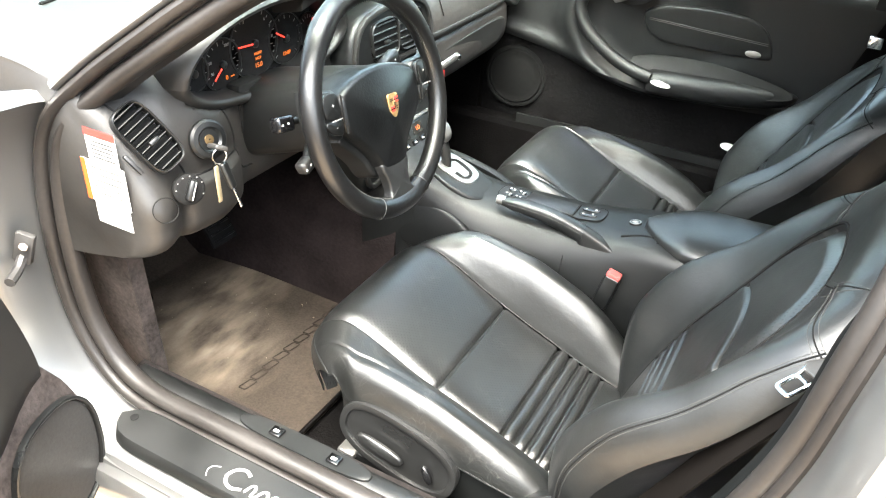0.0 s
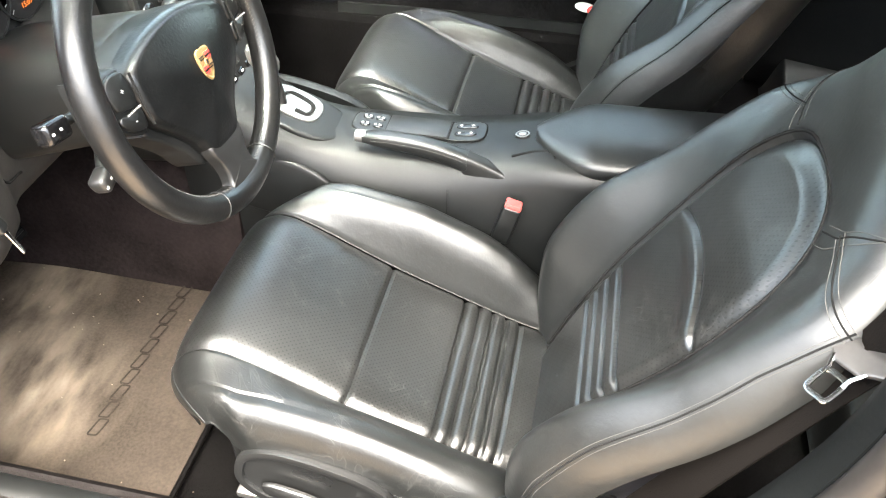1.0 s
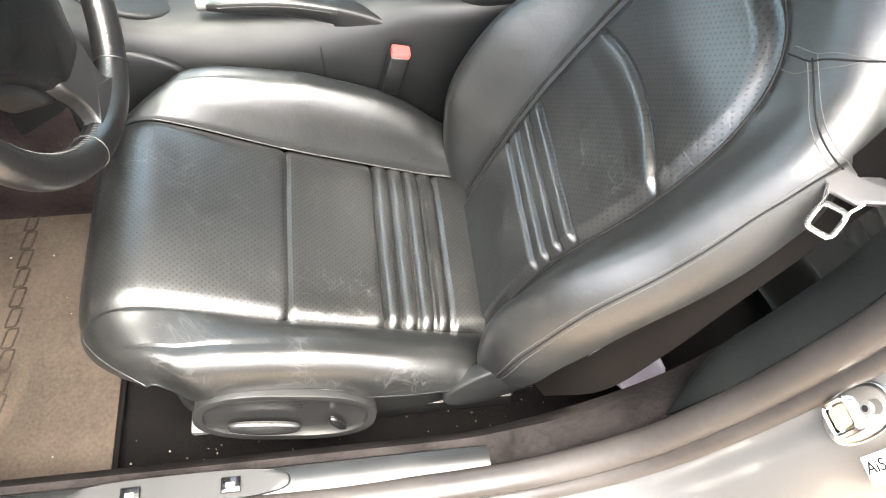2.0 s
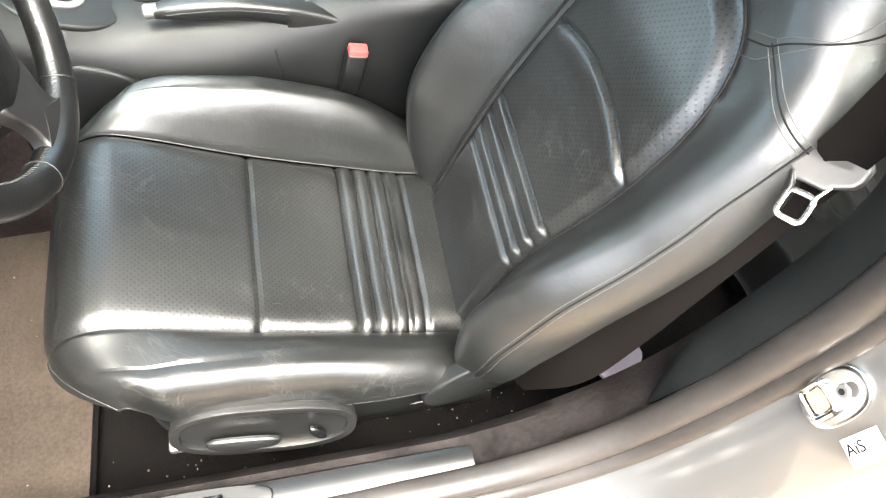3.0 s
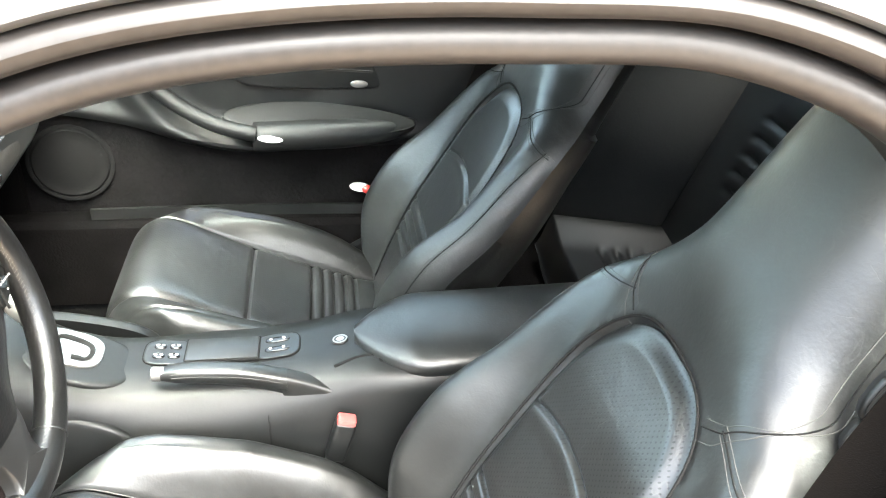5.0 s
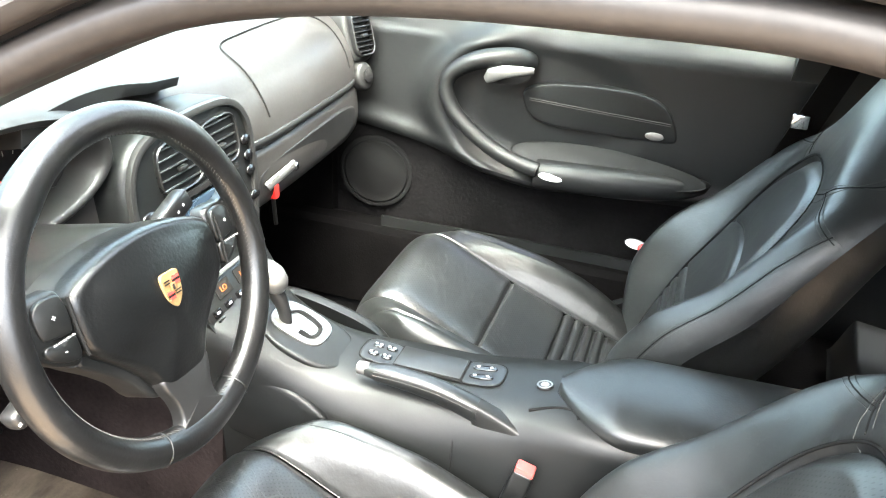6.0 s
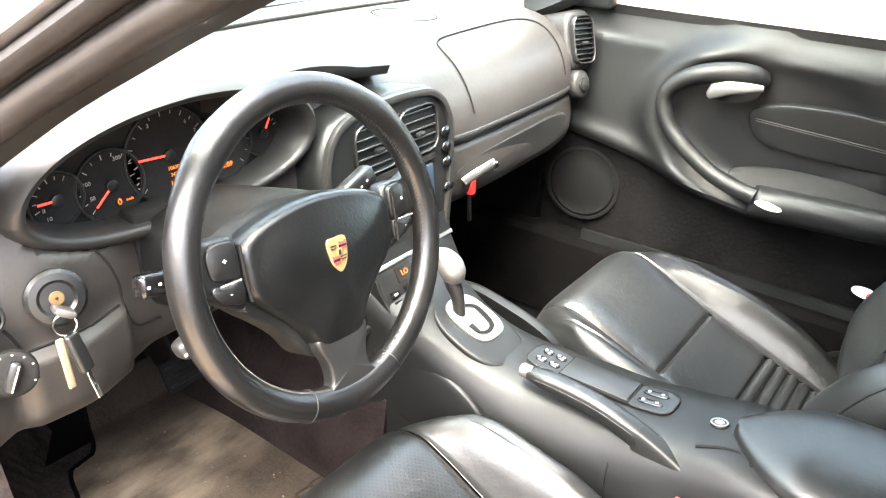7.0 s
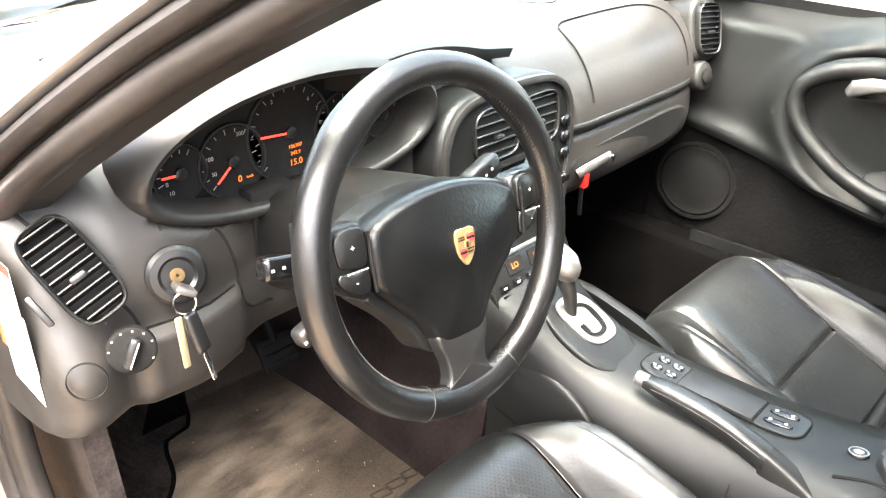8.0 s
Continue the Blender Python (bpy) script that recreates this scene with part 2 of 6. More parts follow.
        link(vec, turn.inputs["Vector"])
        dots = nt.nodes.new("ShaderNodeTexVoronoi")
        dots.voronoi_dimensions = "2D"
        dots.inputs["Scale"].default_value, dots.inputs["Randomness"].default_value = 190.0, 0.0
        link(turn.outputs[0], dots.inputs["Vector"])
        hole = span(dots.outputs["Distance"], 0.13, 0.24, 1.0, 0.0)
        dark = nt.nodes.new("ShaderNodeMix")
        dark.data_type = "RGBA"
        link(calc("MULTIPLY", hole, 0.38), dark.inputs[0])
        link(shade, dark.inputs[6])
        dark.inputs[7].default_value = (0.002, 0.002, 0.002, 1)
        shade = dark.outputs[2]
        height = calc("ADD", height, calc("MULTIPLY", hole, -0.00006))
        link(span(hole, 0.0, 1.0, spec, spec * 0.65), b.inputs["Specular IOR Level"])
    link(shade, b.inputs["Base Color"])
    link(calc("ADD", span(big, 0.3, 0.7, rough - 0.06, rough + 0.07), calc("MULTIPLY", lines, 0.1 * wear)), b.inputs["Roughness"])
    bump = nt.nodes.new("ShaderNodeBump")
    bump.inputs["Strength"].default_value, bump.inputs["Distance"].default_value = 1.0, 1.0
    link(height, bump.inputs["Height"])
    link(bump.outputs[0], b.inputs["Normal"])
    return mat


LEATHER = hide("black_leather", (0.0056, 0.0061, 0.0060), 0.40, 0.30, grain=0.00016, spec=0.53, dent=0.0011)
LEATHER_WORN = hide("worn_black_leather", (0.0046, 0.0049, 0.0048), 0.35, 0.75, grain=0.00014, spec=0.52, dent=0.0011)
PERFORATED = hide("perforated_black_leather", (0.0052, 0.0055, 0.0054), 0.36, 0.8, "flat", grain=0.00014, spec=0.60, dent=0.0010)
# Backrest sheen is put into a slightly lighter base than PERFORATED.
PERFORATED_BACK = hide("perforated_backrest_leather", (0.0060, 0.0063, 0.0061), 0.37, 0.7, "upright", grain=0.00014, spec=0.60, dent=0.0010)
WHEEL_LEATHER = hide("steering_wheel_leather", (0.0030, 0.0030, 0.0030), 0.32, 0.25, grain=0.00022, spec=0.52, dent=0.0003)
SOFT_TRIM = surface("soft_black_trim", (0.0072, 0.0073, 0.0070), 0.5, bump=0.00014, scale=420, spread=0.22, rough_spread=0.07, spec=0.42)
# Door light on the dashboard is put into this lighter, browner base.
DASH_TRIM = surface("grained_dashboard_trim", (0.0150, 0.0139, 0.0128), 0.5, bump=0.00035, scale=330, spread=0.25, rough_spread=0.08, spec=0.44)
PLASTIC = surface("black_plastic", (0.0042, 0.0045, 0.0045), 0.38, bump=4e-05, scale=700, spread=0.25, spec=0.4)
GREY_PLASTIC = surface("dark_grey_plastic", (0.0065, 0.0066, 0.0066), 0.4, bump=4e-05, scale=700, spread=0.2, spec=0.45)
GLOSS = surface("gloss_black_plastic", (0.0035, 0.0035, 0.0038), 0.16, spread=0.3, rough_spread=0.06)
DARK = surface("matt_black_recess", (0.008, 0.008, 0.008), 0.8, spread=0.3, spec=0.05)
# The light on far door and tunnel is put into these lighter carpet copies.
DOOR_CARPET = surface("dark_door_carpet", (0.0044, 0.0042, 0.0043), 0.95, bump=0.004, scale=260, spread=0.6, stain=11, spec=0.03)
TUNNEL_CARPET = surface("brown_tunnel_carpet", (0.0125, 0.0095, 0.0093), 0.95, bump=0.004, scale=280, spread=0.6, stain=12, spec=0.03)
REAR_TRIM = surface("dark_rear_trim", (0.0075, 0.0082, 0.0083), 0.8, bump=0.0008, scale=400, spread=0.35, spec=0.12)
WORN_LETTER = surface("worn_mat_lettering", (0.0185, 0.0148, 0.0122), 0.95, bump=0.002, scale=420, spread=0.5, stain=30, spec=0.03)
LID_LEATHER = surface("dull_black_lid_leather", (0.0030, 0.0032, 0.0032), 0.55, bump=0.00014, scale=420, spread=0.25, spec=0.13)
# Shade of the far footwell is put into this darkened base.
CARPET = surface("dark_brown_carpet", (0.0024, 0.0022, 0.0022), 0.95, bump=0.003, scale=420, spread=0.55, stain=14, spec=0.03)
# Lit copy of the carpet: brightened base for the driver's side.
LIT_CARPET = surface("lit_grey_brown_carpet", (0.028, 0.0235, 0.022), 0.95, bump=0.003, scale=300, spread=0.6, stain=20, spec=0.03)
# Near sill's own carpet, lighter than the CARPET of the far sill.
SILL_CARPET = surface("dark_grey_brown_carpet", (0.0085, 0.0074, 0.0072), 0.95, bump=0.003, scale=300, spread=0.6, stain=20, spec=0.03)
RUBBER = surface("grey_brown_rubber_seal", (0.0155, 0.0138, 0.0128), 0.42, bump=0.0002, scale=300, spread=0.35, spec=0.27)
SILVER = surface("silver_metallic_paint", (0.145, 0.145, 0.142), 0.34, metal=0.75, coat=0.6, spread=0.08, scale=2500, rough_spread=0.05)
CHROME = surface("polished_metal", (0.75, 0.75, 0.74), 0.16, metal=1.0, spread=0.05, rough_spread=0.06)
SATIN = surface("satin_silver", (0.25, 0.247, 0.238), 0.35, metal=0.85, spread=0.08, rough_spread=0.08)
WHITE = surface("white_print", (0.42, 0.42, 0.41), 0.5, spread=0.06)
RED = surface("red_plastic", (0.62, 0.03, 0.025), 0.32, spread=0.15)
PINK = surface("faded_red_plastic", (0.32, 0.055, 0.05), 0.35, spread=0.15)
GOLD = surface("gold_enamel", (0.27, 0.185, 0.085), 0.3, metal=0.5, spread=0.2)
TAG = surface("worn_pale_tag", (0.32, 0.26, 0.16), 0.35, metal=0.5, spread=0.25)
BRASS = surface("brass", (0.16, 0.105, 0.05), 0.45, metal=0.8, spread=0.2)
ORANGE = surface("orange_print", (0.36, 0.055, 0.008), 0.5, spread=0.08)
FELT = surface("dark_felt_trim", (0.0028, 0.0034, 0.0034), 0.8, bump=0.0008, scale=420, spread=0.4, spec=0.08)
BELT = surface("brown_black_webbing", (0.0030, 0.0025, 0.0022), 0.7, bump=0.001, scale=1500, spread=0.2, spec=0.04)
GREY_BELT = surface("grey_plastic_tongue", (0.03, 0.0285, 0.0275), 0.42, spread=0.15)
LED = surface("orange_display", (0.3, 0.06, 0.01), 0.4, emit=(1.0, 0.23, 0.03), power=0.03)
NEEDLE = surface("lit_red_needle", (0.7, 0.03, 0.02), 0.4, emit=(1.0, 0.05, 0.03), power=0.06)
SCREEN = surface("dark_blue_screen", (0.01, 0.017, 0.026), 0.25, spread=0.1)
# Unseen lining, kept near black to dim what the seats reflect.
HEADLINER = surface("darkened_headlining", (0.014, 0.0135, 0.013), 0.95, bump=0.002, scale=900, spread=0.2, spec=0.05)
GROUND = surface("sandy_paving", (0.34, 0.25, 0.165), 0.9, bump=0.006, scale=60, spread=0.45, stain=3, tint=(0.26, 0.195, 0.135))
THREAD = surface("grey_thread", (0.030, 0.029, 0.027), 0.7, spread=0.1)
PRINT = surface("dim_print", (0.16, 0.16, 0.155), 0.5, spread=0.06)
FIRM_TRIM = surface("firm_black_trim", (0.0036, 0.0040, 0.0040), 0.47, bump=0.00012, scale=450, spread=0.25, rough_spread=0.08, spec=0.27)
PAD = hide("grained_airbag_leather", (0.0020, 0.0022, 0.0023), 0.33, 0.12, grain=0.00030, spec=0.36, dent=0.0002)
MAT_GRIT = surface("pale_grit", (0.13, 0.105, 0.075), 0.8, spread=0.3)
# Grey of the unseen wall, set for the light it bounces.
LIGHT_WALL = surface("dull_grey_light_wall", (0.32, 0.29, 0.26), 0.9, bump=0.002, scale=40, spread=0.25, stain=0.7)
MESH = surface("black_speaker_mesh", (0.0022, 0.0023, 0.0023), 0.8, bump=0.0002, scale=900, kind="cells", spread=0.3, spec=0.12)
# Same kind of grille as the far door's, in a paler base than MESH.
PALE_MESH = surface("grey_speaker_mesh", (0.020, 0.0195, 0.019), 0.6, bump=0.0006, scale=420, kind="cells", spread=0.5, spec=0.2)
LILAC = surface("pale_lilac_cloth", (0.22, 0.20, 0.25), 0.85, bump=0.002, scale=500, spread=0.1)
LAMP = surface("clear_lamp_lens", (0.85, 0.85, 0.83), 0.15, spread=0.05)


def pale_patch_mat():
    """Dark brown mat pile with three pale, uneven patches."""
    mat = surface("brown_mat_pale_patches", (0.0300, 0.0240, 0.0196), 0.95, bump=0.002, scale=420, spread=0.45, stain=7, spec=0.03)
    nt = mat.node_tree
    b = nt.nodes["Principled BSDF"]
    base = b.inputs["Base Color"].links[0].from_socket
    co = nt.nodes.new("ShaderNodeTexCoord")
    total = None
    for (x, y), reach in (((-0.50, -0.215), 0.13), ((-0.47, -0.40), 0.20), ((-0.385, -0.43), 0.17)):
        d = nt.nodes.new("ShaderNodeVectorMath")
        d.operation = "DISTANCE"
        nt.links.new(co.outputs["Object"], d.inputs[0])
        d.inputs[1].default_value = (x, y, 0.185)
        m = nt.nodes.new("ShaderNodeMapRange")
        m.inputs["From Min"].default_value, m.inputs["From Max"].default_value = 0.0, reach
        m.inputs["To Min"].default_value, m.inputs["To Max"].default_value = 1.0, 0.0
        nt.links.new(d.outputs["Value"], m.inputs["Value"])
        if total is None:
            total = m.outputs[0]
        else:
            a = nt.nodes.new("ShaderNodeMath")
            a.operation = "MAXIMUM"
            nt.links.new(total, a.inputs[0])
            nt.links.new(m.outputs[0], a.inputs[1])
            total = a.outputs[0]
    n = nt.nodes.new("ShaderNodeTexNoise")
    n.inputs["Scale"].default_value, n.inputs["Detail"].default_value = 13.0, 9.0
    drag = nt.nodes.new("ShaderNodeMapping")
    drag.inputs["Scale"].default_value = (1.5, 0.6, 1.0)
    nt.links.new(co.outputs["Object"], drag.inputs["Vector"])
    nt.links.new(drag.outputs[0], n.inputs["Vector"])
    r = nt.nodes.new("ShaderNodeMapRange")
    r.inputs["From Min"].default_value, r.inputs["From Max"].default_value = 0.30, 0.80
    nt.links.new(n.outputs["Fac"], r.inputs["Value"])
    k = nt.nodes.new("ShaderNodeMath")
    k.operation = "MULTIPLY"
    nt.links.new(total, k.inputs[0])
    nt.links.new(r.outputs[0], k.inputs[1])
    mix = nt.nodes.new("ShaderNodeMix")
    mix.data_type = "RGBA"
    nt.links.new(k.outputs[0], mix.inputs[0])
    nt.links.new(base, mix.inputs[6])
    mix.inputs[7].default_value = (0.29, 0.236, 0.180, 1)
    nt.links.new(mix.outputs[2], b.inputs["Base Color"])
    return mat


MAT = pale_patch_mat()


def glass_material(name, tint):
    mat = bpy.data.materials.new(name)
    mat.use_nodes = True
    b = mat.node_tree.nodes["Principled BSDF"]
    b.inputs["Base Color"].default_value = (*tint, 1)
    b.inputs["Roughness"].default_value = 0.02
    b.inputs["Transmission Weight"].default_value = 1.0
    b.inputs["IOR"].default_value = 1.45
    return mat


GLASS = glass_material("window_glass", (0.80, 0.96, 0.92))


# ---- seats ----
CUSHION = spline([(-0.045, 0, 0.29), (-0.066, 0, 0.345), (-0.062, 0, 0.40), (-0.038, 0, 0.443), (0.0, 0, 0.461), (0.05, 0, 0.447),
                  (0.17, 0, 0.388), (0.295, 0, 0.337), (0.385, 0, 0.304), (0.48, 0, 0.282)], 241)
RIBS = (0.293, 0.315, 0.337, 0.359, 0.381)
# metres by which the bolsters' crests and piping stand above the pleat line
BOLSTER_RISE = curve1((-0.07, -0.03, 0.03, 0.08, 0.17, 0.22, 0.30, 0.35, 0.42, 0.48), (0.0, 0.004, 0.030, 0.055, 0.088, 0.098, 0.095, 0.084, 0.046, 0.03))
SHOULDER_RISE = curve1((-0.07, -0.03, 0.03, 0.10, 0.18, 0.27, 0.35, 0.42, 0.48), (-0.01, -0.03, -0.045, -0.022, 0.003, 0.018, 0.020, 0.010, 0.0))
PIPING_RISE = curve1((-0.07, -0.052, -0.03, 0.0, 0.03, 0.08, 0.13, 0.17, 0.23, 0.295, 0.35, 0.42, 0.48), (0.0, -0.015, -0.050, -0.080, -0.080, -0.064, -0.045, -0.030, -0.012, 0.006, 0.014, 0.010, 0.0))
BOLSTER = ((0.0, 0.0), (0.004, 0.13), (0.011, 0.34), (0.021, 0.60), (0.034, 0.82), (0.049, 0.96), (0.062, 0.985), (0.075, 0.85), (0.0845, 0.52), (0.089, 0.16), (0.090, 0.0))
BOLSTER_T = curve1(range(len(BOLSTER)), [a for a, _ in BOLSTER])
BOLSTER_R = curve1(range(len(BOLSTER)), [b for _, b in BOLSTER])

BACK = spline([(0.418, 0, 0.27), (0.444, 0, 0.35), (0.474, 0, 0.43), (0.506, 0, 0.497), (0.540, 0, 0.552), (0.576, 0, 0.61), (0.633, 0, 0.71), (0.688, 0, 0.80),
               (0.733, 0, 0.88), (0.776, 0, 0.965), (0.806, 0, 1.03), (0.820, 0, 1.065)], 241)
BACK_HALF = curve1((0.27, 0.34, 0.42, 0.52, 0.64, 0.70, 0.75, 0.79, 0.83, 0.88, 0.98, 1.03, 1.05, 1.07), (0.18, 0.212, 0.234, 0.244, 0.240, 0.231, 0.216, 0.192, 0.162, 0.142, 0.130, 0.116, 0.096, 0.05))
BACK_RISE = curve1((0.27, 0.36, 0.45, 0.52, 0.62, 0.70, 0.77, 0.82, 1.07), (0.02, 0.055, 0.076, 0.072, 0.040, 0.024, 0.012, 0.004, 0.0))
BACK_THICK = curve1((0.27, 0.5, 0.8, 1.0, 1.07), (0.10, 0.12, 0.10, 0.085, 0.03))
# where the stitched seam runs along the backrest's side, in halves of its width
SIDE_SEAM = curve1((0.27, 0.45, 0.52, 0.58, 0.63, 0.68, 0.72, 0.76), (0.960, 0.948, 0.938, 0.932, 0.928, 0.930, 0.945, 0.968))
# the backrest's centre panel: where its rounded top begins, that top's height, and its half width there
PANEL_Z, PANEL_H, PANEL_W, PANEL_P = 0.62, 0.154, 0.126, 2.7


def INSET_HALF(z):
    """Half the width of the backrest's centre panel, which ends in a rounded top."""
    if z < PANEL_Z:
        return 0.108 + (PANEL_W - 0.108) * smoothstep(0.42, PANEL_Z, z)
    return PANEL_W * max(0.0, 1 - ((z - PANEL_Z) / PANEL_H) ** PANEL_P) ** (1 / PANEL_P) + 0.0005


def inset_reach(z, t):
    """1 on the centre panel's edge, less within it."""
    if z < PANEL_Z:
        return abs(t) / INSET_HALF(z)
    return ((abs(t) / PANEL_W) ** PANEL_P + ((z - PANEL_Z) / PANEL_H) ** PANEL_P) ** (1 / PANEL_P)


def inset_edge(z, k):
    """Half the width at the height z of the panel's outline, grown by k."""
    if z < PANEL_Z:
        return INSET_HALF(z) * k
    return PANEL_W * k * max(0.0, 1 - ((z - PANEL_Z) / (PANEL_H * k)) ** PANEL_P) ** (1 / PANEL_P) + 0.001


def slope(points, i):
    a, b = points[max(i - 1, 0)], points[min(i + 1, len(points) - 1)]
    t = (b - a).normalized()
    return Vector((-t.z, 0, t.x))


def back_at(f):
    """The middle line of the backrest at the fraction f of its rows, and its forward direction."""
    i = min(max(int(f), 0), len(BACK) - 2)
    a, b = slope(BACK, i), slope(BACK, i + 1)
    return BACK[i].lerp(BACK[i + 1], f - i), a.lerp(b, f - i).normalized()


def back_front(z, t, shell=True):
    """How far the front of the backrest stands proud of its middle line, at the height z and t metres off the middle."""
    half, rise = BACK_HALF(z), BACK_RISE(z)
    inner = min(0.112 + 0.018 * smoothstep(0.42, 0.62, z), half * 0.66)
    f = rise * smoothstep(inner, inner + 0.075, abs(t))
    if shell and z < 0.80:
        inside = 1 - smoothstep(0.96, 1.06, inset_reach(z, t))
        f -= (0.010 + 0.016 * smoothstep(0.63, 0.735, z)) * inside * smoothstep(0.29, 0.33, z)
    head = smoothstep(0.73, 0.88, z)
    f += 0.022 * head * (1 - (t / half) ** 2)
    start = 0.72 - 0.40 * head
    e = (abs(t) / half - start) / (1 - start)
    if e > 0:
        f -= (0.05 + 0.35 * rise + 0.022 * head) * (1 - math.sqrt(max(0.0, 1 - min(e, 1.0) ** 2)))
    return f


def on_back(z, t, lift=0.0005):
    """A point on the backrest's front at the height z of its middle line, t metres off the middle, at y = t."""
    i = next(k for k in range(1, len(BACK)) if BACK[k].z >= z)
    p, fwd = back_at(i - (BACK[i].z - z) / (BACK[i].z - BACK[i - 1].z))
    q = p + fwd * (back_front(z, t) + lift)
    return Vector((q.x, t, q.z))


def make_seat(y0, side, label):
    """A bucket seat; side is the car's side it stands on (-1 or 1), where its levers are."""
    seat = thing("bucket_seat", label, "car seat", "front seats", at=(0.2, y0, 0.19))

    def add(name, bm, mat, parent=None, text="", sharp=38):
        ob = part(name, bm, mat, None, text, sharp)
        return under(ob, seat)

    n = len(CUSHION)
    FRONT = 62

    def middle(u, v):
        i = round(u * (n - 1))
        p, up = CUSHION[i], slope(CUSHION, i)
        half = 0.146 - 0.012 * u
        t = (v * 2 - 1) * half
        lift = 0.010 * (1 - (2 * v - 1) ** 8) - 0.006 * max(0.0, abs(2 * v - 1) - 0.92) / 0.08
        if p.z > 0.3 and i > 60:
            lift -= 0.006 * math.exp(-((p.x - 0.174) / 0.0035) ** 2)
            for r in RIBS:
                lift -= 0.008 * math.exp(-((p.x - r) / 0.0035) ** 2)
            if RIBS[0] < p.x < RIBS[-1]:
                lift += 0.003
            lift -= 0.010 * math.exp(-((p.x - 0.24) / 0.08) ** 2) * (1 - (2 * v - 1) ** 2)
        q = p + up * lift
        return (q.x, y0 + t, q.z)
    add("seat_cushion", sheet(middle, n - 1, 36, 0.02), PERFORATED, text="perforated black leather centre with stitched ribs")

    for k in (-1, 1):
        def bolster(u, v, k=k):
            i = round(u * (n - 1))
            p, up = CUSHION[i], slope(CUSHION, i)
            x = p.x
            rise, pipe = BOLSTER_RISE(x), PIPING_RISE(x)
            if k != side and side > 0:
                rise *= 0.55
            if k == side:
                rise = 0.52 * SHOULDER_RISE(x) + 0.004 + 0.48 * rise
            base = 0.146 - 0.012 * u
            s = v * (len(BOLSTER) - 1)
            t, r = BOLSTER_T(s), BOLSTER_R(s)
            h = rise * r - 0.004 * (1 - min(1, s)) if s < 5 else pipe + (rise - pipe) * r
            pinch = 0.022 * (1 - smoothstep(-0.06, 0.05, p.x)) * t / 0.09 + 0.016 * smoothstep(0.30, 0.45, p.x) * t / 0.09
            set_back = 0.075 * (t / 0.09) ** 1.6 * (1 - smoothstep(-0.07, 0.20, p.x))
            if i < FRONT:
                # the front face narrows to a point at the rounded corner
                w = (t / 0.0901) ** 0.6
                q = Vector((p.x + set_back, y0 + k * (base + t - pinch), p.z))
                return q.lerp(Vector(bolster(FRONT / (n - 1), v)), w)
            return (p.x + set_back, y0 + k * (base + t - pinch), p.z + h)
        bm = sheet(bolster, n - 1, 40, 0.003)
        name = "side_bolster"
        add(name, bm, LEATHER_WORN if k == side else LEATHER, text="smooth black leather bolster, creased and worn")
        edge = [Vector(bolster(FRONT / 240, v)) + Vector((-0.001, 0, 0)) for v in np.linspace(0.04, 0.97, 16)] + [Vector(bolster(i / 90, 0.995)) for i in range(25, 91)]
        add("piping", tube(edge, 0.0034, 8), LEATHER)
        hemline = [Vector(bolster(FRONT / 240, v)) + Vector((-0.0022, 0, 0)) for v in np.linspace(0.10, 0.90, 16)] + [Vector(bolster(i / 90, 0.955)) + Vector((0, k * 0.0022, 0)) for i in range(25, 91)]
        add("piping_stitching", tube(hemline, 0.0005, 5), THREAD)
        inner = [Vector(bolster(i / 90, 0.0)) + Vector((0, 0, 0.002)) for i in range(30, 86)]
        add("seam", tube(inner, 0.0010, 6), LEATHER)

    # the padded side walls below the piping
    def skirt_row(i):
        p = CUSHION[i]
        top = p.z + PIPING_RISE(p.x if i > 60 else -0.07) - 0.002
        half = 0.233 - 0.012 * i / n - 0.024 * (1 - smoothstep(-0.06, 0.05, p.x)) - 0.016 * smoothstep(0.30, 0.45, p.x)
        x = max(p.x, -0.052) + 0.072 * (1 - smoothstep(-0.07, 0.20, p.x))
        if i <= 60:
            top = 0.398
        low = top - 0.006 + (0.255 - top + 0.006) * smoothstep(-0.052, 0.0, p.x)
        out = []
        for t, z in ((-half + 0.010, 0.255), (-half + 0.008, 0.30), (-half + 0.005, top - 0.012), (-half + 0.012, top - 0.004), (-0.16, min(top, p.z) - 0.03), (0.16, min(top, p.z) - 0.03), (half - 0.012, top - 0.004), (half - 0.005, top - 0.012), (half - 0.008, 0.30), (half - 0.010, 0.255)):
            out.append(Vector((x, y0 + t, min(max(z, low), max(top, low + 0.001)))))
        return out
    add("seat_base", rings([skirt_row(i) for i in range(6, n, 6)]), FIRM_TRIM)

    add("seat_core", rbox((0.11, 0.40, 0.13), (0.080, y0, 0.325), 0.02, 3), DARK)

    # oval lever panel with rim, adjuster and release lever
    yo = y0 + side * 0.238
    m = facing((0.165, yo, 0.338), (0, side, 0.12)) @ pose(0, 0, 0, 0, 0, 12 * side)
    panel = add("lever_panel", plate([(x, y) for x, y in oval(0.108, 0.055, 40, 2.6)], 0.012, m, 0.006), GREY_PLASTIC, text="dark plastic panel with a raised rim")
    part("panel_rim", ring_plate(oval(0.103, 0.050, 48, 2.6), 0.013, 0.006, m), GREY_PLASTIC, panel)
    ob = part("adjuster_lever", plate(oval(0.044, 0.013, 24, 2.6), 0.004, m @ pose(-0.025 * side * -1, -0.012, 0.014, 0, 0, 0), 0.006, 0.004), GREY_PLASTIC, panel)
    ob = part("recline_lever", plate(oval(0.017, 0.007, 20), 0.006, m @ pose(0.062 * side * -1, -0.004, 0.012, 0, 0, 50 * side), 0.004, 0.003), GLOSS, panel)

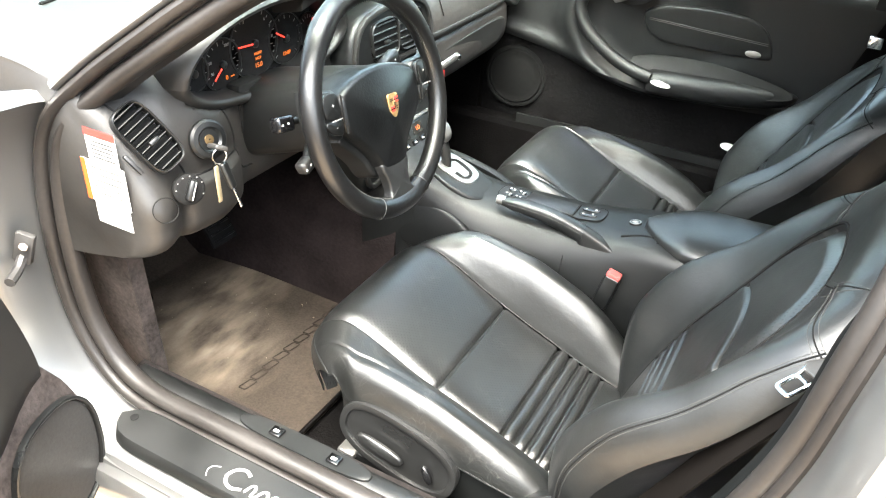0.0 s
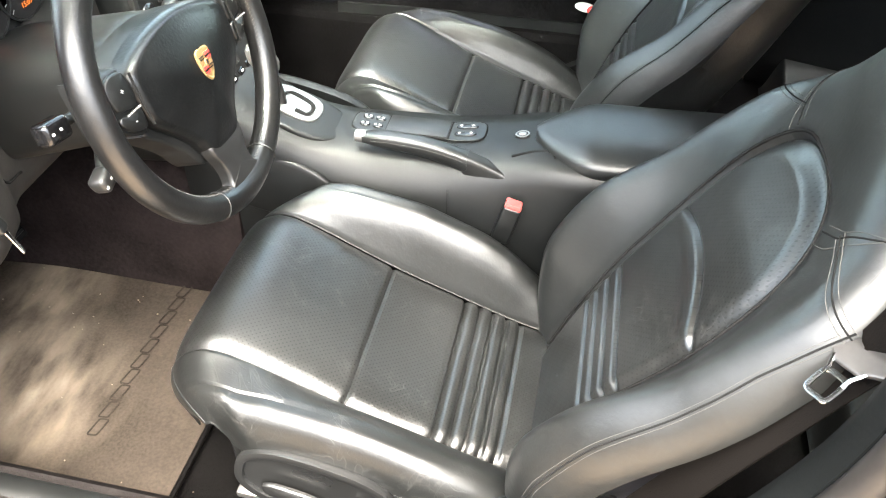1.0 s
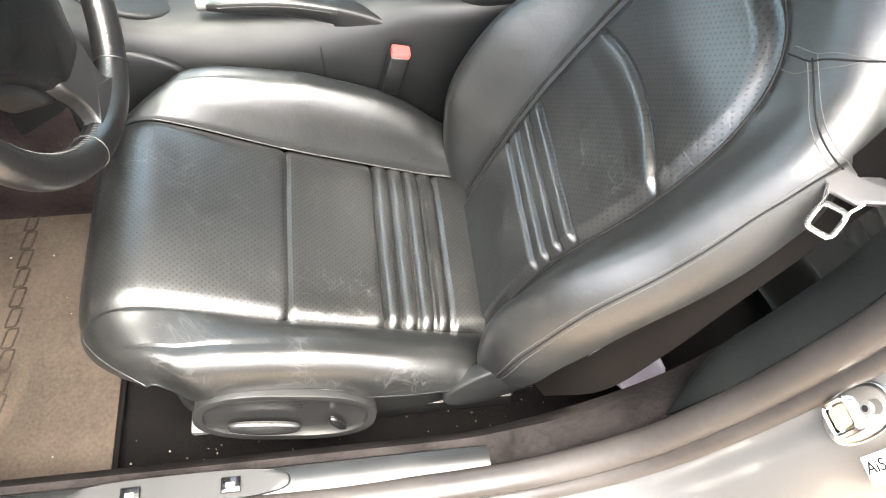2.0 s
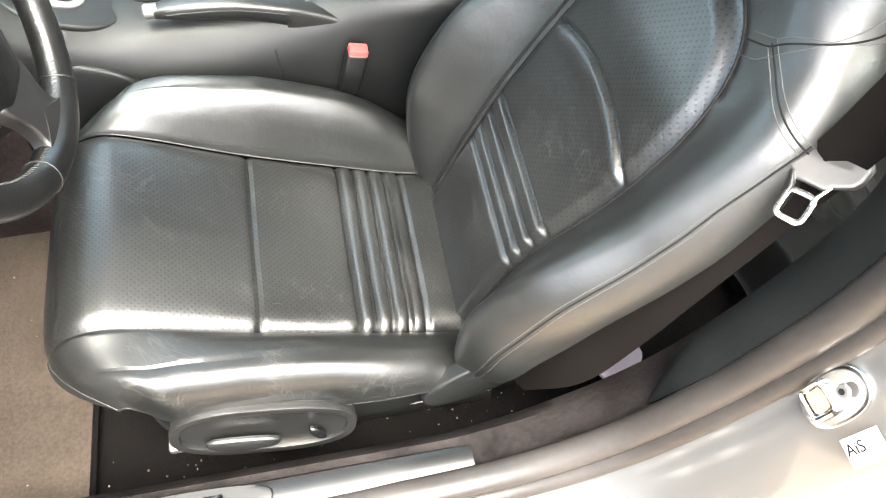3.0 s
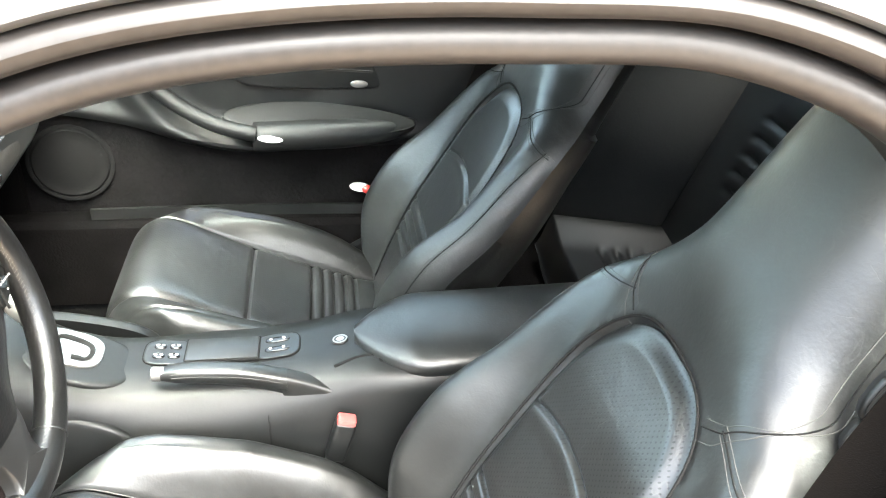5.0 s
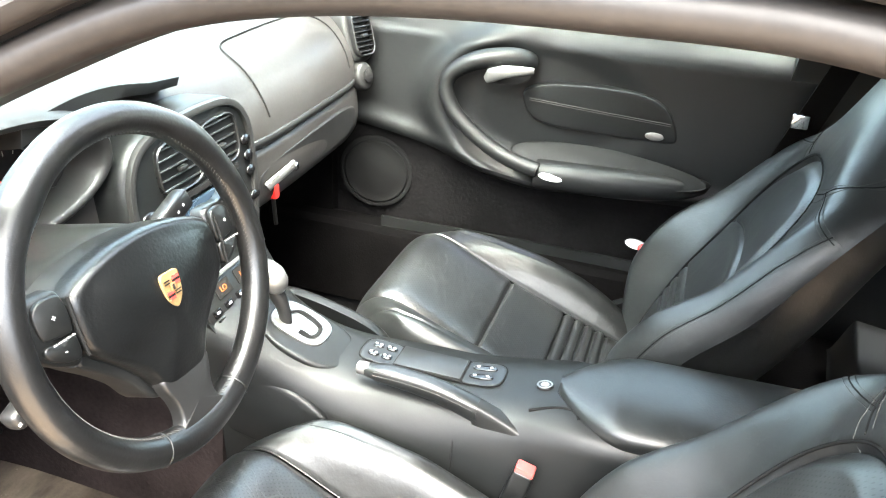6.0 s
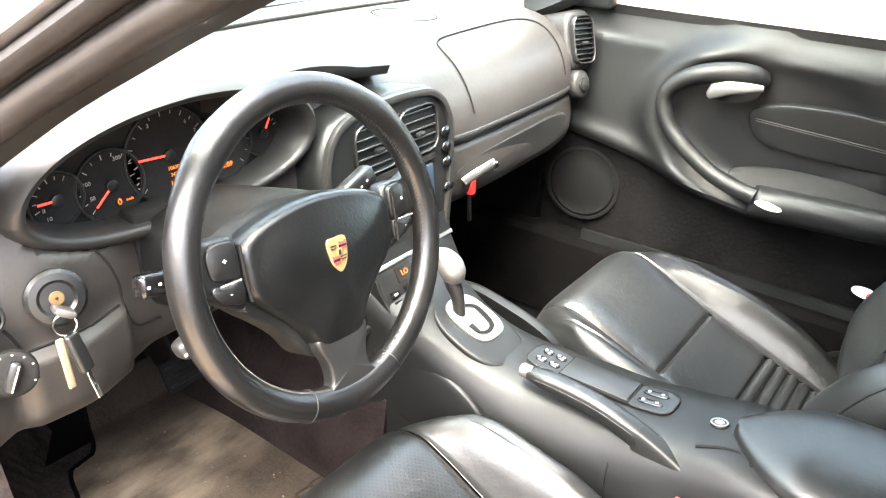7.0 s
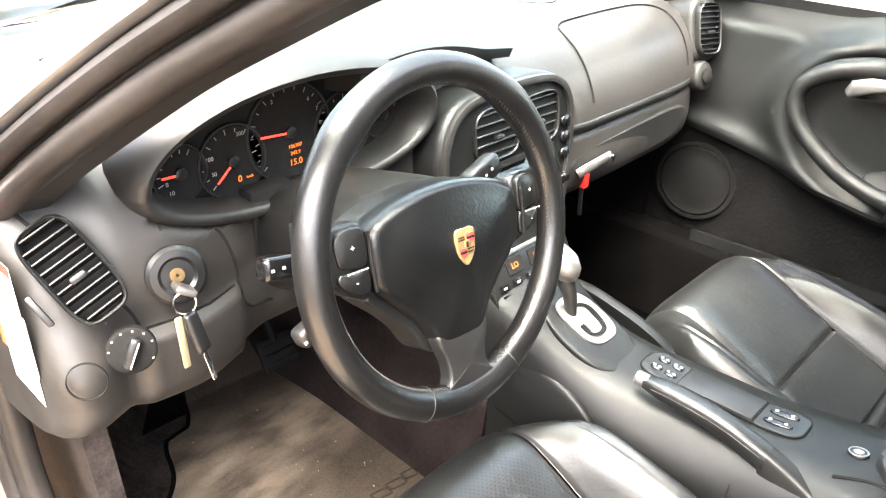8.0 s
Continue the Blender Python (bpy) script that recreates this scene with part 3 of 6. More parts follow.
    # runners and hinge cover
    for k in (-1, 1):
        add("seat_runner", rbox((0.42, 0.03, 0.035), (0.25, y0 + k * 0.19, 0.222), 0.004), PLASTIC, text="black steel runner")
        add("runner_foot", rbox((0.035, 0.034, 0.014), (0.045, y0 + k * 0.197, 0.236), 0.004), SATIN)
    add("hinge_cover", plate([(x * 1.0, y) for x, y in oval(0.100, 0.030, 36, 2.3)], 0.02, facing((0.448, y0 + side * 0.222, 0.345), (0, side, 0.2)) @ pose(0, 0, 0, 0, 0, -26 * side), 0.006, 0.004), PLASTIC)

    # backrest shell
    nb = len(BACK)
    yb = y0 + side * 0.018

    def ring(i):
        p, fwd = BACK[i], slope(BACK, i)
        half, thick = BACK_HALF(p.z), BACK_THICK(p.z)
        row = []
        for j in range(91):
            t = -half * math.cos(math.pi * j / 90)
            q = p + fwd * back_front(p.z, t)
            row.append(Vector((q.x, yb + t, q.z)))
        for j in range(1, 20):
            a = math.pi * j / 20
            t = half * math.cos(a) * (0.80 + 0.14 * smoothstep(0.72, 0.86, p.z))
            q = p - fwd * (thick * (1 - abs(math.cos(a)) ** 5) + 0.035 + (0.0 if p.z > 0.8 else 0.01))
            row.append(Vector((q.x, yb + t, q.z)))
        return row
    add("backrest", rings([ring(i) for i in range(nb)]), LEATHER, text="smooth black leather backrest with built-in headrest")

    lo, hi = next(i for i in range(nb) if BACK[i].z > 0.302), max(i for i in range(nb) if BACK[i].z < PANEL_Z + PANEL_H * 1.045)
    heights = [0.440, 0.462, 0.485, 0.508]

    def inset(u, v):
        f = lo + (1 - (1 - u) ** 1.7) * (hi - lo)
        p, fwd = back_at(f)
        t = (2 * v - 1) * inset_edge(p.z, 1.05)
        e = min(1.0, inset_reach(p.z, t))
        lift = 0.004 - 0.004 * smoothstep(0.63, 0.735, p.z) + back_front(p.z, t * 0.9, False) - 0.009 * smoothstep(0.84, 1.0, e)
        for h in heights:
            lift -= 0.007 * math.exp(-((p.z - h) / 0.0034) ** 2) * (1 - smoothstep(0.86, 1.0, e))
        curve = 0.606 + 0.026 * (1 - (t / 0.126) ** 2)
        lift -= 0.006 * math.exp(-((p.z - curve) / 0.0032) ** 2) * (1 - smoothstep(0.86, 1.0, e))
        lift += 0.0025 * math.exp(-((p.z - curve + 0.012) / 0.012) ** 2) * (1 - smoothstep(0.7, 1.0, e))
        lift += 0.008 * smoothstep(0.62, 0.70, p.z) * (1 - e * e) - 0.016 * smoothstep(1.0, 1.05, inset_reach(p.z, t))
        q = p + fwd * lift
        return (q.x, yb + t, q.z)
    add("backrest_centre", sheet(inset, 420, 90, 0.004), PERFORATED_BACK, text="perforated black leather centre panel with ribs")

    def line(points, name, r, mat):
        return add(name, tube([Vector((q.x, yb + q.y, q.z)) for q in points], r, 7), mat)
    ways = [(0.31 + 0.31 * k / 20, -1.045 * INSET_HALF(0.31 + 0.31 * k / 20)) for k in range(20)]
    for a in np.linspace(0, math.pi, 151):
        c, q = math.cos(a), math.sin(a)
        ways.append((PANEL_Z + PANEL_H * 1.045 * q ** (2 / PANEL_P), -PANEL_W * 1.045 * math.copysign(abs(c) ** (2 / PANEL_P), c)))
    ways += [(z, -t) for z, t in ways[19::-1]]
    line([on_back(z, t) for z, t in ways], "backrest_piping", 0.0020, DARK)

    # stitched seams: along the sides, from the panel over the shoulders, and up the sides of the headrest
    for k in (-1, 1):
        line([on_back(z, k * BACK_HALF(z) * SIDE_SEAM(z)) for z in np.linspace(0.30, 0.76, 70)], "side_seam", 0.0011, DARK)
        for off in (-0.011, 0.010):
            line([on_back(z, k * BACK_HALF(z) * (SIDE_SEAM(z) + off)) for z in np.linspace(0.30, 0.76, 70)], "side_stitching", 0.0004, THREAD)

        def hem(off, k=k):
            pts = []
            for z in np.linspace(0.763, 1.02, 90):
                frac = 0.955 + off
                t = 0.082 + 0.031 * smoothstep(0.755, 0.777, z) + (BACK_HALF(z) * frac - 0.113) * smoothstep(0.768, 0.842, z)
                pts.append(on_back(z + off * 0.35 * (1 - smoothstep(0.78, 0.84, z)), k * t, 0.0003))
            return pts
        line(hem(0.0), "headrest_seam", 0.0009, DARK)
        for off in (-0.040, 0.022):
            line(hem(off), "headrest_stitching", 0.0005, THREAD)
        for off, r, mat, name in ((0.0, 0.0009, DARK, "shoulder_joint"), (-0.005, 0.0005, THREAD, "shoulder_stitching"), (0.005, 0.0005, THREAD, "shoulder_stitching")):
            line([on_back(0.777 - 0.022 * q - 0.004 * math.sin(math.pi * q) + off * 0.9, k * (0.113 + 0.098 * q), 0.0003) for q in np.linspace(0, 1, 26)], name, r, mat)

    # belt guide with its release handle on the outer shoulder
    g = Vector((0.752, yb + side * 0.172, 0.838))
    for k, (d, a, b) in enumerate((((0.010, -0.004, 0.022), 0.012, 0.026), ((0.002, 0.0, -0.020), 0.012, 0.019))):
        m = facing(g + Vector((d[0], side * d[1], d[2])), (-0.45, side * 0.85, 0.25), (0.35, 0, 0.94))
        flap = add("belt_guide", plate(oval(a, b, 28, 2.6), 0.012, m, 0.005, 0.002), SOFT_TRIM if k else PLASTIC, text="black plastic belt guide")
        if not k:
            part("guide_slot", ring_plate(oval(a * 0.55, b * 0.75, 24, 2.4), 0.003, 0.0015, m), DARK, flap)
    return seat


make_seat(-0.352, -1, "black leather bucket seat with creased bolster and ribbed centre")
make_seat(0.352, 1, "black leather bucket seat, smoother and less worn, beside the console")


# ---- steering wheel ----
WHEEL = axes((-0.018, -0.352, 0.798), (0, 1, 0), None, (math.cos(radians(15.5)), 0, math.sin(radians(15.5)))) @ pose(0, 0, 0, 0, 0, -4)
wheel = thing("steering_wheel", "three-spoke steering wheel wrapped in worn black leather", "steering wheel", at=WHEEL.translation)
wheel.matrix_world = WHEEL


def spun(name, bm, mat, parent=wheel, label="", sharp=38):
    return part(name, bm, mat, parent, label, sharp)


rim_rows = []
for i in range(120):
    a = 2 * math.pi * i / 120
    deg = math.degrees(a)
    swell = 1 + 0.12 * math.exp(-((deg - 48) / 9) ** 2) + 0.12 * math.exp(-((deg - 132) / 9) ** 2) + 0.10 * math.exp(-((deg - 270) / 22) ** 2)
    c = Vector((math.cos(a), math.sin(a), 0))
    rim_rows.append([c * (0.1688 + 0.0165 * swell * math.cos(b)) + Vector((0, 0, 0.0165 * swell * math.sin(b))) for b in [2 * math.pi * j / 20 for j in range(20)]])
rim_rows.append(rim_rows[0])
bm = rings(rim_rows, caps=False)
bmesh.ops.remove_doubles(bm, verts=bm.verts, dist=1e-6)
rim = spun("rim", bm, WHEEL_LEATHER, label="thick leather rim, polished by use")
for deg in (248, 292):
    a = radians(deg)
    c = Vector((math.cos(a), math.sin(a), 0))
    spun("rim_seam", tube([c * (0.1688 + 0.0178 * math.cos(b)) + Vector((0, 0, 0.0178 * math.sin(b))) for b in [2 * math.pi * j / 16 for j in range(16)]], 0.0009, 5, closed=True), LEATHER, rim)
stitch = bmesh.new()
for i in range(200):
    a = 2 * math.pi * i / 200
    deg = math.degrees(a)
    swell = 1 + 0.12 * math.exp(-((deg - 48) / 9) ** 2) + 0.12 * math.exp(-((deg - 132) / 9) ** 2) + 0.10 * math.exp(-((deg - 270) / 22) ** 2)
    ends = []
    for turn, b in ((0.0, radians(162)), (0.018, radians(150))):
        c = Vector((math.cos(a + turn), math.sin(a + turn), 0))
        ends.append(c * (0.1688 + 0.0166 * swell * math.cos(b)) + Vector((0, 0, 0.0166 * swell * math.sin(b))))
    sweep(ends, circle(0.0005, 4), bm=stitch)
spun("rim_stitching", stitch, THREAD, rim)

# airbag cover: a rounded triangle, swollen
half_cover = [(0.0, 0.058), (0.036, 0.0555), (0.072, 0.048), (0.096, 0.038), (0.1055, 0.026), (0.1065, 0.004), (0.104, -0.018), (0.090, -0.036), (0.067, -0.057), (0.047, -0.079), (0.036, -0.098), (0.024, -0.109), (0.0, -0.112)]
cover_pts = half_cover + [(-x, y) for x, y in half_cover[-2:0:-1]]
cover = [(p.x, p.y) for p in spline([(x, y, 0) for x, y in cover_pts], 96, True)]
spun("airbag_cover", plate(cover, 0.030, Matrix.Translation((0, 0, 0.008)), 0.014, 0.014, 8), PAD, label="grained black airbag cover")
back_pts = [(x * 1.05 * (1.0 if y > -0.03 else 1.06), y * 1.04 - 0.004) for x, y in cover]
spun("hub_back", plate(back_pts, 0.040, Matrix.Translation((0, 0, -0.014)), 0.006), PLASTIC)
for k in (-1, 1):
    # short spoke that carries two shift buttons
    web = [(k * x, y) for x, y in ((0.104, 0.036), (0.122, 0.045), (0.142, 0.044), (0.158, 0.047), (0.168, 0.054), (0.170, 0.022), (0.168, -0.010), (0.156, -0.002), (0.144, -0.012), (0.124, -0.026), (0.104, -0.026))]
    web = [(p.x, p.y) for p in spline([(x, y, 0) for x, y in web], 56, True)]
    spun("spoke", plate(web, 0.020, pose(0, 0, 0.004, 0, 3 * k, 0), 0.008, 0.003, 5), PLASTIC, label="smooth black plastic spoke")
    for txt, rim_pts in (("+", ((0.1095, 0.036), (0.120, 0.0415), (0.133, 0.041), (0.1415, 0.034), (0.1425, 0.020), (0.139, 0.008), (0.126, 0.0045), (0.1095, 0.005))),
                         ("-", ((0.1095, 0.0005), (0.126, 0.0005), (0.140, 0.002), (0.1435, -0.004), (0.137, -0.013), (0.124, -0.0205), (0.1095, -0.021)))):
        edge = [(p.x, p.y) for p in spline([(k * x, y, 0) for x, y in rim_pts], 40, True)]
        cy = sum(y for _, y in edge) / len(edge)
        pad = spun("shift_button", plate(edge, 0.010, pose(0, 0, 0.0095, 0, 3 * k, 0), 0.003, 0.003, 4), PLASTIC, label="smooth black shift button")
        words("shift_sign", txt, 0.009, pose(0, 0, 0.0095, 0, 3 * k, 0) @ Matrix.Translation((k * 0.126, cy, 0.0034)), WHITE, pad)
    for w in range(5):
        spun("button_mark", rbox((0.0036, 0.0016, 0.0012), (k * (0.115 + 0.0052 * w), 0.0028, 0.0085 + 0.0001 * w), 0), PRINT)
    spun("button_gap", tube([Vector((k * x, y, 0.0085)) for x, y in ((0.1075, 0.036), (0.1085, 0.02), (0.1085, 0.0), (0.107, -0.022))], 0.0016, 6, 12), DARK)
foot = [(0.0, -0.088), (0.034, -0.090), (0.036, -0.104), (0.030, -0.120), (0.028, -0.136), (0.033, -0.150), (0.050, -0.162), (0.030, -0.168), (0.0, -0.170)]
foot += [(-x, y) for x, y in foot[-2:0:-1]]
foot = [(p.x, p.y) for p in spline([(x, y, 0) for x, y in foot], 64, True)]
spun("lower_spoke", plate(foot, 0.016, pose(0, 0, 0.0015, -3, 0, 0), 0.007, 0.003, 5), GREY_PLASTIC, label="worn dark satin lower spoke")
# enamel shield drawn as plain fields of colour
shield_pts = [(-0.0125, 0.017), (0, 0.019), (0.0125, 0.017), (0.0125, 0.0), (0.009, -0.011), (0, -0.019), (-0.009, -0.011), (-0.0125, 0.0)]
shield = [(p.x, p.y) for p in spline([(x, y, 0) for x, y in shield_pts], 40, True)]
badge = spun("badge", plate(shield, 0.003, Matrix.Translation((0, -0.006, 0.0235)), 0.001), GOLD, label="small gold and red enamel shield")
for x, y, w, h, mat in ((0.0062, 0.0115, 0.0100, 0.0029, RED), (0.0062, 0.0086, 0.0100, 0.0029, DARK), (0.0062, 0.0057, 0.0100, 0.0029, RED),
                        (-0.0056, -0.0020, 0.0096, 0.0029, RED), (-0.0050, -0.0049, 0.0084, 0.0029, DARK), (-0.0044, -0.0078, 0.0072, 0.0029, RED),
                        (-0.0066, 0.0108, 0.0080, 0.0007, DARK), (-0.0066, 0.0078, 0.0080, 0.0007, DARK), (0.0056, -0.0024, 0.0084, 0.0007, DARK), (0.0050, -0.0056, 0.0070, 0.0007, DARK)):
    spun("badge_field", rbox((w, h, 0.0012), (x, y - 0.006, 0.0241), 0), mat, badge)
spun("badge_heart", rbox((0.0070, 0.0090, 0.0016), (0, -0.0035, 0.0243), 0.0006), GOLD, badge)
spun("badge_heart", rbox((0.0035, 0.0060, 0.0016), (0, -0.0035, 0.0247), 0.0006), DARK, badge)

# column, shroud and stalks
column = thing("steering_column", "black plastic steering column shroud below the dashboard", "steering column", at=(-0.12, -0.352, 0.77))
nrm = Vector((math.cos(radians(15.5)), 0, math.sin(radians(15.5))))
c0 = Vector((-0.018, -0.352, 0.798))
rows = []
for d, w, h in ((-0.045, 0.055, 0.05), (-0.06, 0.075, 0.06), (-0.10, 0.082, 0.062), (-0.18, 0.085, 0.066), (-0.26, 0.09, 0.07)):
    o = c0 + nrm * d
    rows.append([o + Vector((0, w * math.copysign(abs(math.cos(t)) ** 0.6, math.cos(t)), h * math.copysign(abs(math.sin(t)) ** 0.6, math.sin(t)) - 0.005)) for t in [2 * math.pi * j / 28 for j in range(28)]])
under(part("shroud", rings(rows), PLASTIC), column)
under(part("switch_recess", rbox((0.03, 0.060, 0.085), (-0.2455, -0.412, 0.762), 0.006, 2), DARK), column)
stalks = (("indicator_stalk", (-0.09, -0.43, 0.785), (-0.085, -0.514, 0.801)), ("cruise_stalk", (-0.10, -0.43, 0.755), (-0.052, -0.508, 0.741)), ("wiper_stalk", (-0.10, -0.285, 0.79), (-0.086, -0.228, 0.812)))
for nm, a, b in stalks:
    a, b = Vector(a), Vector(b)
    d = (b - a).normalized()
    st = under(part(nm, sweep([a, a.lerp(b, 0.6), b], circle(0.006, 10)), PLASTIC), column)
    long, wide = {"indicator_stalk": (0.036, 0.024), "cruise_stalk": (0.026, 0.020), "wiper_stalk": (0.060, 0.026)}[nm]
    tip = rbox((long, wide, 0.022), r=0.006, seg=3, m=axes(b, d, None, (1, 0, 0.25)))
    ob = part("stalk_end", tip, GLOSS if nm == "indicator_stalk" else GREY_PLASTIC, st)
    for k in (-1, 1):
        ob = part("stalk_mark", rbox((0.0032, 0.0026, 0.0008), r=0, m=axes(b, d, None, (1, 0, 0.25)) @ pose(0.005 + 0.006 * k, 0.0006 * k, 0.0111)), WHITE, st)


# ---- door opening on the driver's side ----
OPENING = spline([(0.10, -0.695, 0.350), (-0.10, -0.695, 0.350), (-0.24, -0.695, 0.352), (-0.315, -0.692, 0.383), (-0.362, -0.69, 0.47), (-0.376, -0.685, 0.60), (-0.362, -0.68, 0.72), (-0.325, -0.675, 0.795), (-0.245, -0.665, 0.862),
                  (-0.165, -0.64, 0.922), (-0.08, -0.60, 0.985), (0.01, -0.58, 1.035), (0.10, -0.568, 1.08), (0.20, -0.56, 1.122), (0.30, -0.56, 1.142), (0.42, -0.56, 1.148), (0.54, -0.56, 1.142),
                  (0.65, -0.58, 1.10), (0.698, -0.62, 1.02), (0.692, -0.665, 0.92), (0.675, -0.698, 0.815), (0.663, -0.703, 0.73), (0.640, -0.702, 0.64), (0.600, -0.699, 0.535), (0.535, -0.697, 0.44),
                  (0.42, -0.696, 0.375), (0.26, -0.695, 0.350)], 240, True)
MIDDLE = Vector((0.18, -0.66, 0.72))


def along_opening(profile, lo=0, hi=240, taper=0):
    """A section of (outwards from the opening, towards the outside) pairs carried round the opening."""
    closed = lo == 0 and hi == 240
    rows = []
    n = len(OPENING)
    for i in range(lo, hi):
        p = OPENING[i % n]
        t = (OPENING[(i + 1) % n] - OPENING[(i - 1) % n]).normalized()
        out = Vector((t.z, 0, -t.x))
        if out.dot(p - MIDDLE) < 0:
            out = -out
        out = (out - t * out.dot(t)).normalized()
        side = Vector((0, -1, 0))
        side = (side - t * side.dot(t) - out * side.dot(out)).normalized()
        s = math.sin(math.pi / 2 * min(1.0, (min(i - lo, hi - 1 - i) + 0.3) / taper)) if taper else 1.0
        section = profile(p) if callable(profile) else profile
        rows.append([p + out * (0.02 + (a - 0.02) * s) + side * (b * s - 0.02 * (1 - s)) for a, b in section])
    if closed:
        rows.append(rows[0])
    bm = rings(rows, caps=not closed)
    if closed:
        bmesh.ops.remove_doubles(bm, verts=bm.verts, dist=1e-6)
    return bm


seal = thing("door_seal", "grey-brown rubber seal round the driver's door opening", "door seal", at=(0.2, -0.68, 0.36))
under(part("inner_lip", along_opening([(0.008 + 0.013 * math.cos(a), 0.004 + 0.017 * math.sin(a)) for a in [2 * math.pi * i / 14 for i in range(14)]]), RUBBER), seal)


def rearward(p):
    """0 along the sill and the front pillar, 1 on the rear pillar, where the painted jamb stands closer to the seal."""
    return smoothstep(0.40, 0.60, p.x) * (1 - smoothstep(0.93, 1.06, p.z))


def outer_lip(p):
    w = rearward(p)
    return [(0.032 - 0.013 * w + (0.010 - 0.002 * w) * math.cos(a), 0.018 + 0.003 * w + 0.013 * math.sin(a)) for a in [2 * math.pi * i / 12 for i in range(12)]]


def jamb(p):
    w = rearward(p)
    return [(a + d * w, b) for a, b, d in ((0.030, 0.012, -0.014), (0.046, 0.020, -0.024), (0.050, 0.045, -0.026), (0.052, 0.10, -0.026), (0.060, 0.118, -0.020), (0.085, 0.128, 0.0), (0.085, 0.10, 0), (0.07, 0.03, 0), (0.05, -0.01, 0), (0.03, 0.0, 0))]


under(part("outer_lip", along_opening(outer_lip), RUBBER), seal)
under(part("seal_web", along_opening([(0.004, 0.0), (0.036, 0.012), (0.036, 0.006), (0.004, -0.008)]), RUBBER), seal)
tagged(part("door_jamb", along_opening(jamb, 166, 304), SILVER), "silver painted door jamb round the opening", "car body", kind="structure")
# inner trim that closes the pillar towards the cabin
tagged(part("pillar_trim", along_opening([(-0.002, -0.006), (0.05, 0.0), (0.055, -0.03), (0.045, -0.07), (0.012, -0.06), (-0.006, -0.03)], 66, 160), SOFT_TRIM), "dark trim along the pillar and roof edge", "pillar trim", kind="structure")

# sill: carpeted inner wall, black cap, plate with pale script, painted step
def strip(name, prof, x0, x1, mat, label, category, steps=24, bend=None):
    rows = []
    for i in range(steps + 1):
        x = x0 + (x1 - x0) * i / steps
        d = bend(x) if bend else (0, 0)
        rows.append([Vector((x, y + d[0], z + d[1])) for y, z in prof])
    return tagged(part(name, rings(rows), mat), label, category, kind="structure")


strip("sill_cap", [(-0.648, 0.20), (-0.650, 0.336), (-0.655, 0.346), (-0.666, 0.351), (-0.684, 0.349), (-0.694, 0.343), (-0.694, 0.20)], -0.31, 0.40, PLASTIC, "black plastic cap on the inner sill", "door sill")
CARPET_IN = curve1((-0.4, 0.36, 0.45, 0.535, 0.614, 0.653, 0.76), (0.0, 0.0, 0.022, 0.06, 0.115, 0.160, 0.30))
CARPET_OUT = curve1((-0.4, 0.36, 0.45, 0.535, 0.60, 0.65, 0.76), (0.0, 0.0, 0.035, 0.085, 0.165, 0.26, 0.5))
rows = []
for x in np.linspace(-0.33, 0.72, 60):
    a, b = CARPET_IN(x), CARPET_OUT(x)
    rows.append([Vector((x, y, z)) for y, z in ((-0.612 + 0.1 * a, 0.16), (-0.628 + 0.1 * a, 0.320 + a), (-0.642, 0.339 + a * 1.05), (-0.664, 0.336 + a * 0.5 + b * 0.5), (-0.688, 0.33 + b), (-0.690, 0.16))])
tagged(part("sill_carpet", rings(rows), SILL_CARPET), "grey-brown carpet on the inner side of the sill", "carpet", kind="structure")
def stroke(points, half, steps=24, up=(0, 0, 1), thick=0.0006):
    """A flat painted stroke along a curve."""
    return sweep(spline(points, steps), [(thick * math.cos(a), half * math.sin(a)) for a in [2 * math.pi * i / 8 for i in range(8)]], out=up)


sill_plate = thing("sill_plate", "black sill plate with white script", "sill plate", at=(0.0, -0.75, 0.31))
rows = []
for i in range(41):
    x = -0.27 + 0.80 * i / 40
    e = min(1.0, math.sqrt(max(0.0, 1 - (1 - min(1, i / 3)) ** 2)))
    w = 0.010 + 0.026 * e
    rows.append([Vector((x, y, z)) for y, z in ((-0.752 + w + 0.004, 0.305), (-0.752 + w, 0.3245), (-0.752 + w - 0.006, 0.3285), (-0.752 - w + 0.006, 0.3225), (-0.752 - w, 0.3165), (-0.752 - w - 0.002, 0.303))])
under(part("plate_body", rings(rows), PLASTIC), sill_plate)
under(part("screw_cap", lathe([(0.007, 0), (0.007, 0.003), (0.004, 0.004), (0.0005, 0.004)], Matrix.Translation((-0.245, -0.745, 0.3245))), DARK), sill_plate)
# pale script as a plain flowing stroke, and its thin flourish
zp = lambda y: 0.3268 + (y + 0.752) * 0.10
script = [[(0.000, -0.744), (-0.012, -0.739), (-0.026, -0.744), (-0.034, -0.757), (-0.028, -0.769), (-0.014, -0.774), (0.002, -0.769)]]
for k in range(6):
    x, w = 0.008 + 0.021 * k, 0.014 + 0.003 * (k % 2)
    script.append([(x, -0.770), (x + 0.35 * w, -0.757), (x + 0.8 * w, -0.755), (x + w, -0.762), (x + 0.95 * w, -0.770), (x + 1.4 * w, -0.771)])
for k, way in enumerate(script):
    under(part("script_stroke", stroke([Vector((x, y, zp(y))) for x, y in way], 0.0021 if k else 0.0026, 40), WHITE), sill_plate)
under(part("script_flourish", stroke([Vector((x, y, zp(y))) for x, y in ((-0.062, -0.775), (-0.067, -0.766), (-0.064, -0.757), (-0.052, -0.752))], 0.0005, 24), WHITE), sill_plate)

